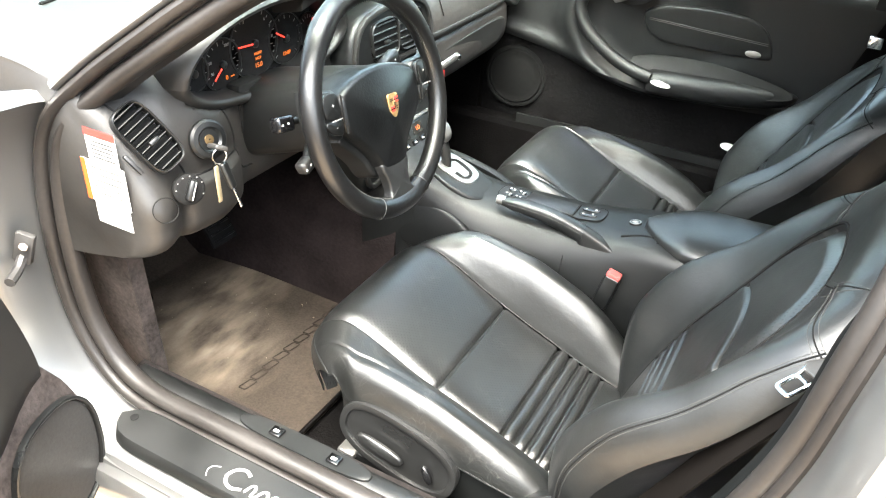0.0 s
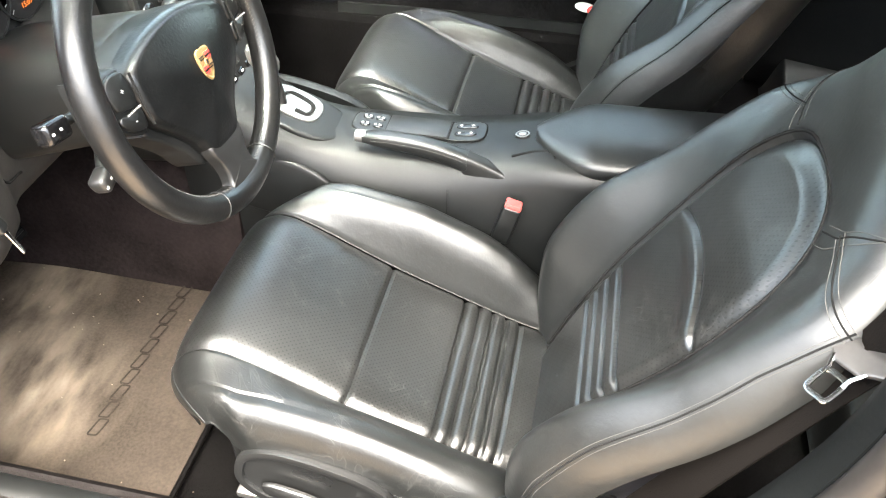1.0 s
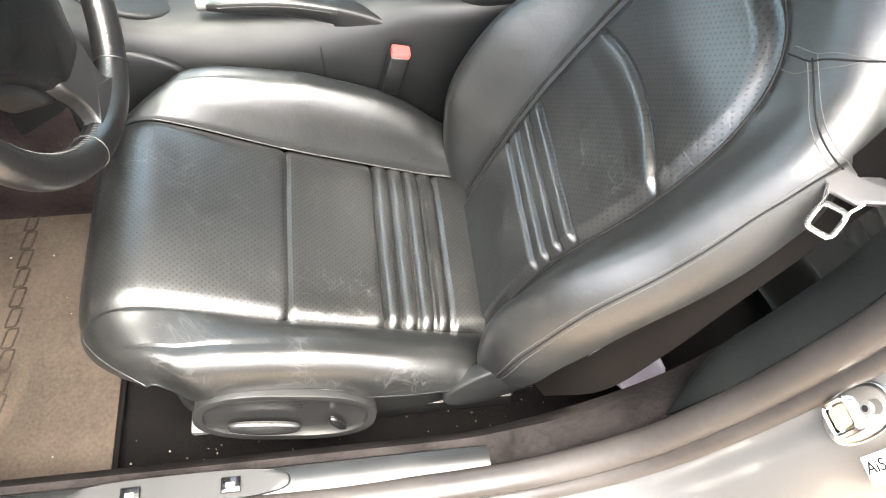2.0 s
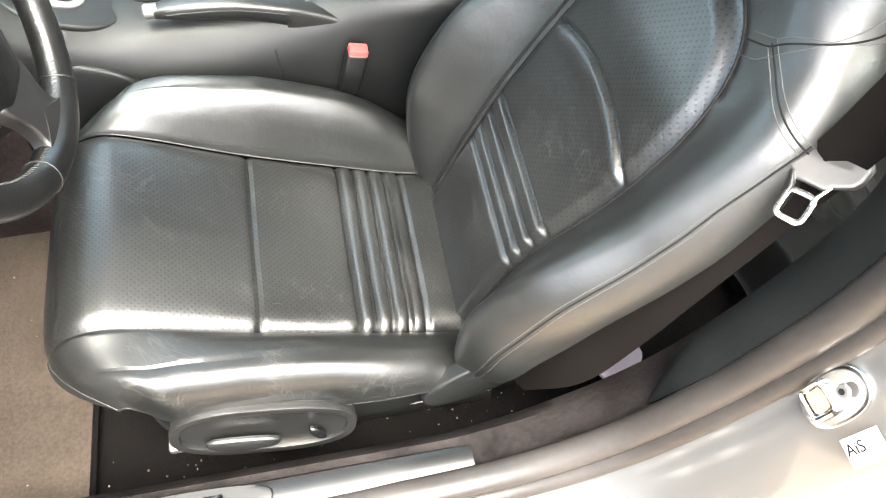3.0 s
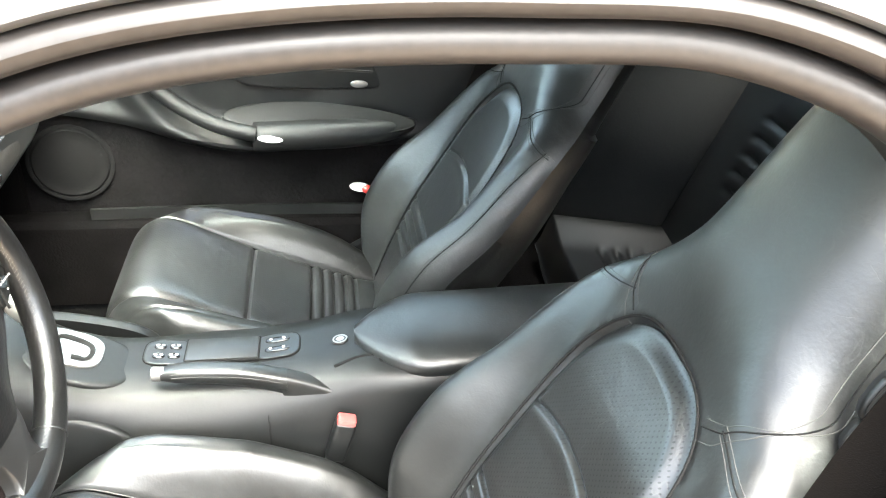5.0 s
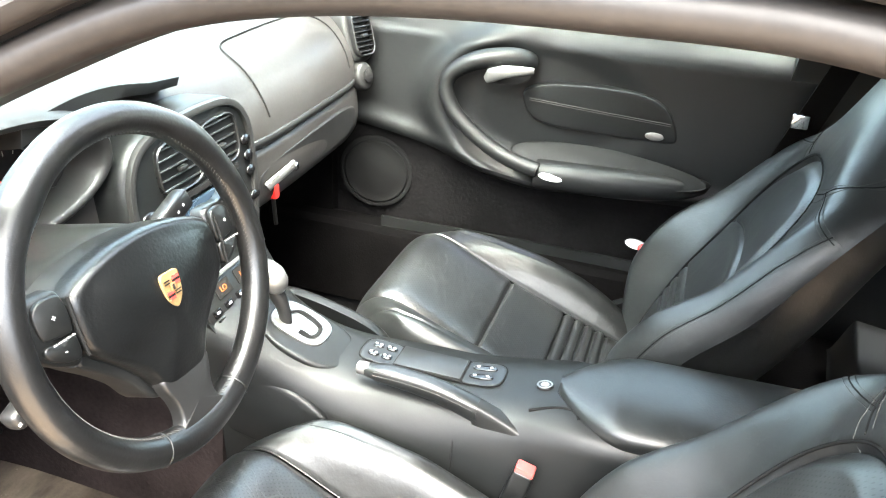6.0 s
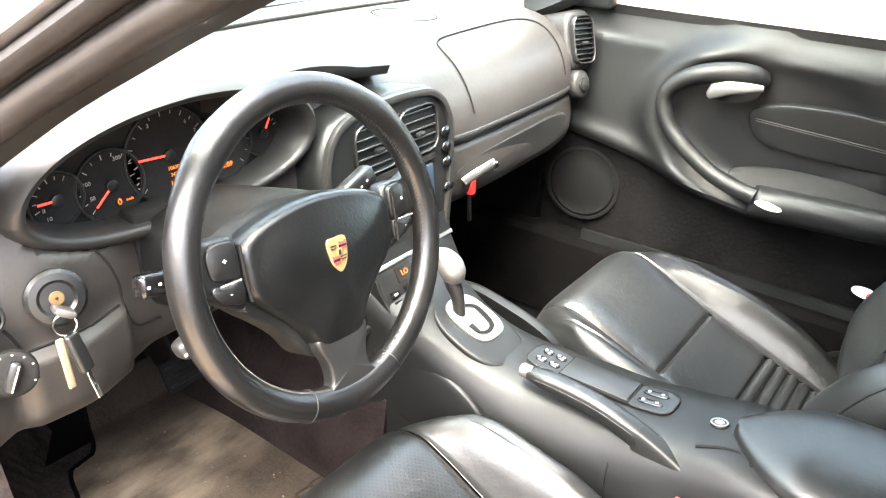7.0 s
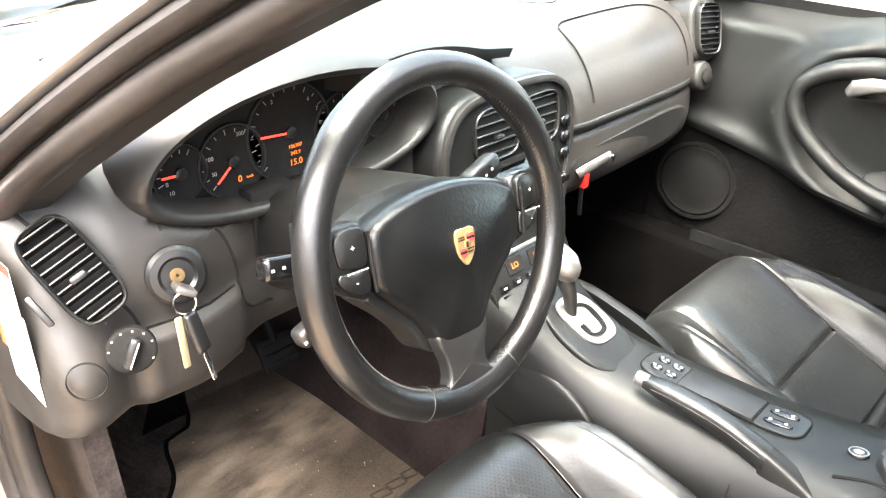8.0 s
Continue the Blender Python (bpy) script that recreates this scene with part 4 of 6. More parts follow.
# switches let into the sill cap
lid = thing("lid_switch_panel", "black panel with two lid release levers on the sill", "lid release", at=(0.045, -0.671, 0.351))
under(part("panel", plate([(x, y) for x, y in oval(0.125, 0.017, 40, 3)], 0.006, facing((0.045, -0.671, 0.3545), (0, -0.05, 1), (0, 1, 0)), 0.003), FIRM_TRIM), lid)
for x in (-0.006, 0.104):
    lv = under(part("lever", rbox((0.022, 0.018, 0.006), (x, -0.672, 0.3565), 0.002), GLOSS), lid)
    ob = part("lever_mark", rbox((0.009, 0.005, 0.0008), (x, -0.673, 0.360), 0), WHITE, lv)

# painted outer skin: lower step, front wing, rear wing, bonnet, roof
def skin(name, rows, mat, label, category="car body", thick=0.004):
    bm = bmesh.new()
    f = [[bm.verts.new(p) for p in r] for r in rows]
    for a, b in zip(f, f[1:]):
        for i in range(len(a) - 1):
            bm.faces.new((a[i], a[i + 1], b[i + 1], b[i]))
    bm.normal_update()
    geom = bm.faces[:]
    bmesh.ops.solidify(bm, geom=geom, thickness=thick)
    return tagged(part(name, bm, mat), label, category, kind="structure")


skin("sill_skin", [[Vector((x, y, z)) for y, z in ((-0.792, 0.301), (-0.806, 0.298), (-0.815, 0.286), (-0.828, 0.282), (-0.836, 0.268), (-0.836, 0.235), (-0.80, 0.16))] for x in np.linspace(-0.46, 0.72, 13)], SILVER, "silver painted outer sill with a step")
wing = []
for i in range(13):
    x = -0.43 - 0.9 * i / 12
    top = 0.83 - 0.10 * (i / 12)
    out = -0.80 - 0.09 * math.sin(min(1, i / 8) * math.pi / 2)
    wing.append([Vector((x, y, z)) for y, z in ((out + 0.01, 0.25), (out - 0.02, 0.45), (out - 0.025, 0.62), (out - 0.005, 0.74), (out + 0.05, top - 0.01), (out + 0.14, top), (out + 0.24, top + 0.005))])
skin("front_wing", wing, SILVER, "silver painted front wing")
quarter = []
for i in range(17):
    s = i / 16
    x = 0.715 + 0.77 * s
    out = -0.815 - 0.075 * math.sin(min(1, s * 2.2) * math.pi / 2)
    quarter.append([Vector((x, y, z)) for y, z in ((out + 0.02, 0.24), (out, 0.45), (out, 0.62), (out + 0.012, 0.76), (out + 0.05, 0.85), (out + 0.12, 0.895), (-0.655, 0.925))])
skin("rear_wing", quarter, SILVER, "silver painted rear wing with a rounded shoulder")
bonnet = [[Vector((-0.86 - 0.9 * i / 10, y, 0.86 - 0.13 * (i / 10) - 0.09 * abs(y / 0.75) ** 2.5)) for y in np.linspace(-0.68, 0.72, 15)] for i in range(11)]
skin("bonnet", bonnet, SILVER, "silver painted bonnet")
roof_rows = []
for i in range(13):
    x = 0.16 + 1.25 * i / 12
    crown = 1.252 - 0.9 * max(0, 0.42 - x) ** 2 - 0.28 * max(0, x - 0.5) ** 2
    roof_rows.append([Vector((x, y, crown - 0.030 * abs(y / 0.6) ** 2.4)) for y in np.linspace(-0.515, 0.535, 17)])
skin("roof", roof_rows, SILVER, "silver painted roof")
head = [[p + Vector((0, 0, -0.03)) for p in r[1:-1]] for r in roof_rows]
hl = skin("ceiling", head, HEADLINER, "darkened headlining under the roof", "headlining")

# far side of the cabin above the belt line, and the closing panels behind
FAR = spline([(-0.40, 0.70, 0.86), (-0.25, 0.67, 0.93), (-0.08, 0.60, 1.03), (0.10, 0.57, 1.12), (0.30, 0.56, 1.165), (0.55, 0.56, 1.165), (0.80, 0.57, 1.12), (1.05, 0.60, 1.02), (1.22, 0.64, 0.92)], 60)
tagged(part("roof_rail", sweep(FAR, [(0.045, -0.03), (0.05, 0.02), (-0.005, 0.035), (-0.02, 0.015), (-0.012, -0.02)], out=(0, 0, 1)), SOFT_TRIM), "dark trim along the far roof rail", "roof rail", kind="structure")
tagged(part("centre_pillar", sweep([(0.71, 0.700, 0.30), (0.70, 0.695, 0.80), (0.705, 0.665, 0.88), (0.715, 0.63, 1.0), (0.72, 0.585, 1.12)], [(0.075, -0.02), (0.075, 0.025), (-0.075, 0.025), (-0.075, -0.02)], out=(1, 0, 0)), SOFT_TRIM), "dark trimmed centre pillar", "pillar", kind="structure")


def pane(name, corners, label, nu=10, nv=6, bow=(0, 0, 0), thick=0.004):
    a, b, c, d = [Vector(p) for p in corners]

    def f(u, v):
        p = a.lerp(b, u).lerp(d.lerp(c, u), v)
        return p + Vector(bow) * (1 - (2 * u - 1) ** 2)
    ob = tagged(part(name, sheet(f, nu, nv, thick), GLASS), label, "window", kind="structure")
    ob.visible_shadow = False
    return ob


pane("window_1", [(-0.86, -0.60, 0.855), (-0.86, 0.60, 0.855), (0.14, 0.50, 1.215), (0.14, -0.50, 1.215)], "curved clear windscreen", 14, 8, (-0.10, 0, 0.03))
pane("window_2", [(-0.20, 0.715, 0.885), (0.68, 0.715, 0.885), (0.68, 0.585, 1.14), (0.12, 0.585, 1.13)], "clear side window of the far door")
pane("window_3", [(1.32, -0.52, 1.06), (1.32, 0.52, 1.06), (1.75, 0.48, 0.93), (1.75, -0.48, 0.93)], "sloping rear window", 10, 4)
for k in (1,):
    tagged(part("windscreen_pillar", sweep(spline([(-0.86, k * 0.66, 0.83), (-0.50, k * 0.66, 0.93), (-0.25, k * 0.64, 1.01), (0.0, k * 0.60, 1.10), (0.16, k * 0.565, 1.165), (0.45, k * 0.575, 1.205), (0.80, k * 0.585, 1.19), (1.2, k * 0.62, 1.08)], 48),
                                                 [(0.028, -0.028), (0.034, 0.0), (0.028, 0.028), (-0.012, 0.034), (-0.018, 0.0), (-0.012, -0.034)], out=(0, 0, 1)), SILVER), "silver painted windscreen pillar", "car body", kind="structure")
tagged(part("windscreen_pillar", along_opening([(0.042, 0.028), (0.046, 0.033), (0.054, 0.032), (0.066, 0.020), (0.074, -0.008), (0.079, -0.05), (0.06, -0.07), (0.04, -0.02)], 66, 165), SILVER), "silver painted pillar and roof edge", "car body", kind="structure")
tagged(part("mirror_corner", rbox((0.17, 0.04, 0.07), (-0.285, 0.690, 0.925), 0.012, 3, None), SOFT_TRIM), "black plastic corner at the foot of the far pillar", "pillar trim", kind="structure")
tagged(part("scuttle", sheet(lambda u, v: (-0.86 + 0.10 * v - 0.09 * (1 - (2 * u - 1) ** 2), -0.72 + 1.44 * u, 0.845 + 0.005 * v), 16, 4, 0.02), PLASTIC), "black plastic scuttle below the windscreen", "scuttle", kind="structure")
for y0, y1 in ((-0.55, 0.0), (0.0, 0.5)):
    wp = thing("wiper", "black windscreen wiper lying on the scuttle", "wiper", "wipers", at=(-0.93, y0, 0.87))
    under(part("arm", tube([(-0.93, y0, 0.87), (-0.90, y0 + 0.25, 0.90), (-0.88, y1, 0.905)], 0.006, 8, 12), PLASTIC), wp)
    under(part("blade", tube([(-0.90, y0 + 0.05, 0.895), (-0.89, (y0 + y1) / 2, 0.90), (-0.88, y1 + 0.08, 0.895)], 0.005, 6, 12), DARK), wp)

# floor, footwells, tunnel, rear bulkhead
def slab(name, size, at, mat, label, category, r=0.01, m=None):
    return tagged(part(name, rbox(size, at, r, 2, m), mat), label, category, kind="structure")


def floor_fn(u, v):
    x, y = -0.98 + 2.0 * u, -0.66 + 1.32 * v
    z = 0.165 + 0.45 * max(0.0, (-0.68 - x) / 0.3) ** 1.3
    z += 0.14 * smoothstep(0.62, 0.74, x)
    return (x, y, z)


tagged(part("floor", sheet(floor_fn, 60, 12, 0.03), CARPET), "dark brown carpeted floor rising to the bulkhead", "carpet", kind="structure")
# Added sheet of the lit carpet colour over the near floor.
tagged(part("footwell_carpet", sheet(lambda u, v: (-0.68 + 0.56 * u, -0.60 + 0.48 * v, 0.169 + 0.001 * math.sin(17 * u + 9 * v)), 24, 20, 0.006), LIT_CARPET), "dusty brown carpet under the driver's mat, coloured as lit", "carpet", kind="structure")
# Near side takes the lit carpet copy, far side the darkened one.
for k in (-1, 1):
    tagged(part("kick_panel", sheet(lambda u, v: (-0.98 + 0.66 * u, k * (0.60 + 0.03 * u + 0.02 * v), 0.17 + 0.50 * v), 20, 10, 0.03), LIT_CARPET if k < 0 else CARPET), "dark carpeted side of the footwell", "carpet", kind="structure")
slab("bulkhead", (0.03, 1.4, 0.7), (-1.0, 0, 0.5), CARPET, "dark carpeted front bulkhead", "bulkhead")
slab("rear_bulkhead", (0.04, 1.36, 0.75), (1.36, 0, 0.60), CARPET, "dark carpet behind the rear seats", "bulkhead")
slab("parcel_shelf", (0.5, 1.30, 0.03), (1.55, 0, 0.90), CARPET, "dark rear shelf", "shelf")
for k in (-1, 1):
    def side_trim(u, v, k=k):
        x = 0.79 + 0.59 * u
        z = 0.16 + 0.74 * v
        y = 0.668 - 0.03 * math.sin(v * math.pi) - 0.10 * smoothstep(0.05, 0.5, u) * (1 - smoothstep(0.5, 0.9, v))
        return (x, k * y, z)
    tagged(part("rear_side_trim", sheet(side_trim, 20, 20, 0.03), REAR_TRIM), "dark moulded trim beside the rear seat", "side trim", kind="structure")
pane("window_4", [(0.77, 0.66, 0.90), (1.28, 0.66, 0.90), (1.12, 0.59, 1.06), (0.77, 0.585, 1.13)], "small side window behind the far door", 6, 4)
pane("window_5", [(0.80, -0.66, 0.93), (1.28, -0.66, 0.90), (1.12, -0.59, 1.06), (0.80, -0.585, 1.13)], "small side window behind the near door", 6, 4)
# carpet and moulded trim at the foot of the rear pillar
tagged(part("pillar_lower_trim", along_opening([(-0.002, -0.010), (-0.003, -0.022), (-0.001, -0.040), (0.006, -0.056), (0.024, -0.066), (0.070, -0.070), (0.07, -0.05), (0.05, 0.0)], 168, 211, 9), FELT), "dark moulded trim inside the rear pillar", "pillar trim", kind="structure")

mat_floor = thing("floor_mat", "brown-black floor mat with bound edge and pale patches", "floor mat", "floor mats", at=(-0.35, -0.30, 0.18))


# the near mat's outer edge, cut back beside the footrest, with a notch
MAT_EDGE = curve1((-0.74, -0.70, -0.626, -0.618, -0.527, -0.444, -0.40, -0.12), (-0.322, -0.34, -0.376, -0.421, -0.459, -0.540, -0.585, -0.598))


def mat_fn(y0, y1):
    def f(u, v):
        x = -0.74 + 0.655 * u
        a = MAT_EDGE(x) if y0 < 0 else y0
        y = a + (y1 - a) * v
        z = 0.184 + 0.45 * max(0.0, (-0.68 - x) / 0.3) ** 1.3 + 0.0015 * math.sin(9 * u + 5 * v)
        return (x, y, z)
    return f


under(part("carpet_sheet", sheet(mat_fn(-0.515, -0.075), 150, 30, 0.012), MAT), mat_floor)
f = mat_fn(-0.515, -0.075)
edge = [Vector(f(u, 0)) for u in np.linspace(0, 1, 150)] + [Vector(f(1, v)) for v in np.linspace(0.1, 1, 10)] + [Vector(f(u, 1)) for u in np.linspace(0.95, 0, 16)]
under(part("mat_binding", tube(edge, 0.0045, 6), CARPET), mat_floor)
# worn lettering woven along the mat, no longer legible
for k in range(10):
    under(part("mat_bar", ring_plate([(x + 0.25 * y, y) for x, y in oval(0.0080, 0.0155, 24, 7)], 0.0030, 0.0008, pose(-0.255, -0.476 + 0.0345 * k, 0.1862, 0, 0, 4)), WORN_LETTER), mat_floor)
mat_two = thing("floor_mat", "dark floor mat with bound edge before the passenger seat", "floor mat", "floor mats", at=(-0.35, 0.30, 0.18))
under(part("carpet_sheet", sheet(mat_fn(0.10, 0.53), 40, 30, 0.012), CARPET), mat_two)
f = mat_fn(0.10, 0.53)
edge = [Vector(f(u, 0)) for u in np.linspace(0, 1, 16)] + [Vector(f(1, v)) for v in np.linspace(0.1, 1, 10)] + [Vector(f(u, 1)) for u in np.linspace(0.95, 0, 16)]
under(part("mat_binding", tube(edge, 0.006, 6), CARPET), mat_two)
for k in range(8):
    under(part("mat_bar", rbox((0.022, 0.020, 0.004), (-0.262, 0.19 + 0.03 * k, 0.187), 0.002), GREY_PLASTIC), mat_two)

# carpeted tunnel that runs forward from the console, and the plate beside the clutch foot
TUNNEL = ((-0.155, 0.15), (-0.150, 0.33), (-0.138, 0.42), (-0.10, 0.462), (0.10, 0.462), (0.138, 0.42), (0.150, 0.33), (0.155, 0.15))
tagged(part("tunnel", rings([[Vector((x, y * (1 + 0.25 * smoothstep(-0.5, -1.0, x)), z)) for y, z in TUNNEL] for x in np.linspace(-0.985, -0.12, 16)]), TUNNEL_CARPET, sharp=70), "dark carpeted tunnel between the footwells", "carpet", kind="structure")
tagged(part("footrest", sheet(lambda u, v: Vector((-0.47, -0.578, 0.20)).lerp(Vector((-0.76, -0.37 - 0.15 * v, 0.20 + 0.24 * v)), u) + Vector((0, 0, 0.0012 * math.sin(110 * u))), 120, 6, 0.012), LIT_CARPET), "ribbed footrest plate beside the mat, coloured as lit", "footrest", kind="structure")

# added unseen panel: shuts light out between bulkhead and dashboard, under the scuttle
slab("light_stop", (0.24, 1.42, 0.02), (-0.925, 0, 0.80), DARK, "added black panel that stops light below the scuttle", "bulkhead", 0.004)

# pedals
for y, w, h, lbl in ((-0.225, 0.075, 0.060, "black rubber brake pedal on its arm"), (-0.125, 0.042, 0.100, "black rubber accelerator pedal")):
    pd = thing("pedal", lbl, "pedal", "pedals", at=(-0.54, y, 0.28))
    pm = pose(-0.540, y, 0.325, 0, -28, 0)
    pad = under(part("pad", rbox((0.012, w, h), r=0.005, seg=3, m=pm), DARK), pd)
    for k in (-1, 0, 1):
        part("pad_rib", rbox((0.003, w * 0.86, 0.005), (0.0065, 0, k * h * 0.28), 0.001, 1, pm), PLASTIC, pad)
    under(part("arm", tube([(-0.548, y, 0.335), (-0.575, y - 0.01, 0.44), (-0.60, y - 0.01, 0.60)], 0.009, 8, 12), DARK), pd)

# ---- ground and an added, unseen wall that cuts and bounces low light ----
slab("light_wall", (60, 0.3, 2.5), (0, -5.2, 1.25), LIGHT_WALL, "unseen plain wall added to cut and bounce light", "wall")
tagged(part("ground", sheet(lambda u, v: (-400 + 800 * u ** 1, -400 + 800 * v, 0.0), 8, 8, 0.1), GROUND), "sandy orange paving strewn with grit", "ground", kind="structure")


# ---- centre console ----
console = thing("centre_console", "black plastic centre console between the seats", "centre console", at=(0.2, 0, 0.17))
TOPZ = curve1((-0.20, -0.12, -0.05, 0.02, 0.10, 0.20, 0.30, 0.40, 0.55, 0.75), (0.600, 0.562, 0.527, 0.504, 0.494, 0.495, 0.508, 0.522, 0.52, 0.49))
TOPW = curve1((-0.20, -0.05, 0.05, 0.15, 0.30, 0.45, 0.75), (0.125, 0.105, 0.085, 0.072, 0.075, 0.09, 0.09))
LOWW = curve1((-0.20, 0.0, 0.2, 0.4, 0.75), (0.145, 0.13, 0.118, 0.115, 0.115))


FARW = curve1((-0.20, -0.12, -0.05, 0.02, 0.10, 0.16, 0.75), (0.070, 0.050, 0.042, 0.050, 0.066, 0.072, 0.09))


def console_row(x):
    """A section of the console, narrower on the far side beside the shift gate."""
    z, w, lw = TOPZ(x), TOPW(x), LOWW(x)
    near = [(-lw, 0.17), (-lw, z - 0.16), (-lw + 0.002, z - 0.09), (-lw + 0.012, z - 0.055), (-(w + lw) / 2, z - 0.03), (-w - 0.004, z - 0.010), (-w + 0.008, z), (-w * 0.4, z + 0.004)]
    w, lw = min(w, FARW(x)), min(lw, FARW(x) + 0.035)
    far = [(w * 0.4, z + 0.004), (w - 0.008, z), (w + 0.004, z - 0.010), ((w + lw) / 2, z - 0.03), (lw - 0.012, z - 0.055), (lw - 0.002, z - 0.09), (lw, z - 0.16), (lw, 0.17)]
    return [Vector((x, y, zz)) for y, zz in near + far]


under(part("console_body", rings([console_row(x) for x in np.linspace(-0.20, 0.78, 60)]), FIRM_TRIM, sharp=60), console)
for k in (-1, 1):
    # swollen knee pads on both flanks
    m = facing((-0.07, k * 0.128, 0.445), (0.05, k, 0.18)) @ pose(0, 0, 0, 0, 0, 12 * k)
    under(part("knee_pad", plate([(x, y) for x, y in oval(0.125, 0.055, 48, 2.6)], 0.02, m, 0.010, 0.006), FIRM_TRIM, label="swollen soft knee pad"), console)

zt = lambda x: TOPZ(x) + 0.004
tilt = lambda x: math.degrees(math.atan2(TOPZ(x - 0.02) - TOPZ(x + 0.02), 0.04))


def on_top(x, y, lift=0.0):
    return pose(x, y, zt(x) + lift, 0, tilt(x), 0)


surround = under(part("shift_surround", plate(oval(0.082, 0.056, 48, 2.3), 0.01, on_top(-0.028, -0.026, 0.005), 0.006, 0.001), FIRM_TRIM), console)
gate = under(part("shift_gate", plate(oval(0.047, 0.036, 40, 3.0), 0.004, on_top(-0.043, -0.017, 0.010), 0.0015), SATIN, label="satin metal shift gate"), console)
slot = [(-0.030, -0.003), (-0.017, 0.017), (0.008, 0.017), (0.025, 0.010), (0.030, -0.004), (0.024, -0.018), (0.006, -0.020)]
sl = part("gate_slot", stroke([on_top(-0.043, -0.017, 0.010) @ Vector((x, y, 0.0003)) for x, y in slot], 0.0055, 40), DARK, gate)
shifter = thing("gear_selector", "gear selector with dark shaft and silver knob", "gear selector", at=(-0.066, -0.031, 0.53))
under(part("shaft", tube([(-0.064, -0.031, 0.522), (-0.063, -0.031, 0.545), (-0.068, -0.030, 0.570), (-0.078, -0.030, 0.592), (-0.085, -0.030, 0.612)], 0.0125, 14, 20, scales=[0.85, 0.82, 0.92, 1.15, 1.0], squash=0.8), GREY_PLASTIC), shifter)
kn = []
for d, a, b in ((-0.006, 0.010, 0.012), (0.002, 0.016, 0.019), (0.012, 0.0195, 0.025), (0.024, 0.0195, 0.027), (0.034, 0.0165, 0.023), (0.040, 0.010, 0.014), (0.0425, 0.001, 0.001)):
    o = Vector((-0.083, -0.030, 0.600)) + Vector((-0.05, 0.0, 1.0)) * d
    kn.append([o + Vector((b * math.cos(t), a * math.sin(t), -0.35 * b * math.cos(t))) for t in [2 * math.pi * j / 24 for j in range(24)]])
under(part("knob", rings(kn), SATIN, label="satin silver knob"), shifter)

for x, kind in ((0.084, 1), (0.245, 2)):
    panel = under(part("switch_panel", plate(oval(0.034, 0.028, 40, 3.6), 0.006, on_top(x, 0.006, 0.0035), 0.0015), PLASTIC), console)
    under(part("panel_gap", ring_plate(oval(0.0345, 0.0285, 48, 3.6), 0.0022, 0.0012, on_top(x, 0.006, 0.0022)), DARK), console)
    spots = [(-0.012, -0.010), (0.010, -0.010), (-0.012, 0.012), (0.010, 0.012)] if kind == 1 else [(0, -0.010), (0, 0.012)]
    for sx, sy in spots:
        mm = on_top(x, 0.006, 0.0055) @ Matrix.Translation((sx, sy, 0))
        sw = part("switch", plate(oval(0.009 if kind == 1 else 0.019, 0.006, 24, 2.5), 0.003, mm, 0.002, 0.001), GLOSS, panel)
        for q in (-1, 1):
            mk = part("switch_mark", rbox((0.004, 0.0035, 0.0006), r=0, m=mm @ pose(q * (0.004 if kind == 1 else 0.010), 0, 0.0012, 0, 0, 20)), WHITE, panel)
under(part("tray_lid", rbox((0.106, 0.050, 0.006), r=0.0015, m=on_top(0.164, 0.006, 0.0042)), GREY_PLASTIC), console)
under(part("tray_gap", rbox((0.1110, 0.0550, 0.004), r=0.001, m=on_top(0.164, 0.006, 0.0030)), DARK), console)
lock = under(part("lock", plate(oval(0.0125, 0.0105, 32), 0.012, on_top(0.340, -0.004, 0.003), 0.002), PLASTIC), console)
ob = part("lock_rim", ring_plate(oval(0.0105, 0.0086, 32), 0.0022, 0.0010, on_top(0.340, -0.004, 0.0032)), SATIN, lock)
ob = part("lock_face", plate(oval(0.0065, 0.0048, 24), 0.002, on_top(0.340, -0.004, 0.0042), 0.001), SATIN, lock)

brake = thing("hand_brake", "black leather hand brake lever with silver button", "hand brake", at=(0.34, -0.075, 0.46))
lever = spline([(0.088, -0.066, 0.521), (0.13, -0.066, 0.523), (0.19, -0.068, 0.521), (0.240, -0.071, 0.513), (0.29, -0.074, 0.499), (0.345, -0.078, 0.476), (0.400, -0.081, 0.448)], 48)
rows = []
for i, p in enumerate(lever[:28]):
    s = min(1.0, 0.72 + i * 0.06)
    drop = 0.012 + 0.014 * i / 27
    rows.append([p + Vector((0, 0.0145 * s * math.copysign(abs(math.cos(t)) ** 0.7, math.cos(t)), (0.011 if math.sin(t) > 0 else drop) * s * math.copysign(abs(math.sin(t)) ** 0.75, math.sin(t)))) for t in [2 * math.pi * j / 20 for j in range(20)]])
under(part("grip", rings(rows), LEATHER, label="leather grip with stitched seam"), brake)
rows = []
for i, p in enumerate(lever[26:]):
    s = 1.0 - 0.25 * max(0, i - 14) / 7
    drop = 0.026 + 0.030 * math.sin(math.pi * min(1.0, (i + 2) / 16) / 2) - 0.02 * max(0, i - 12) / 9
    rows.append([p + Vector((0, 0.0135 * s * math.copysign(abs(math.cos(t)) ** 0.6, math.cos(t)), (0.0105 if math.sin(t) > 0 else drop) * math.copysign(abs(math.sin(t)) ** 0.6, math.sin(t)))) for t in [2 * math.pi * j / 20 for j in range(20)]])
under(part("lever_body", rings(rows), SOFT_TRIM), brake)
for dy, dz in ((-0.0128, 0.006), (-0.0142, 0.001)):
    under(part("grip_seam", tube([p + Vector((0, dy, dz)) for p in lever[3:27]], 0.0006, 5), THREAD), brake)
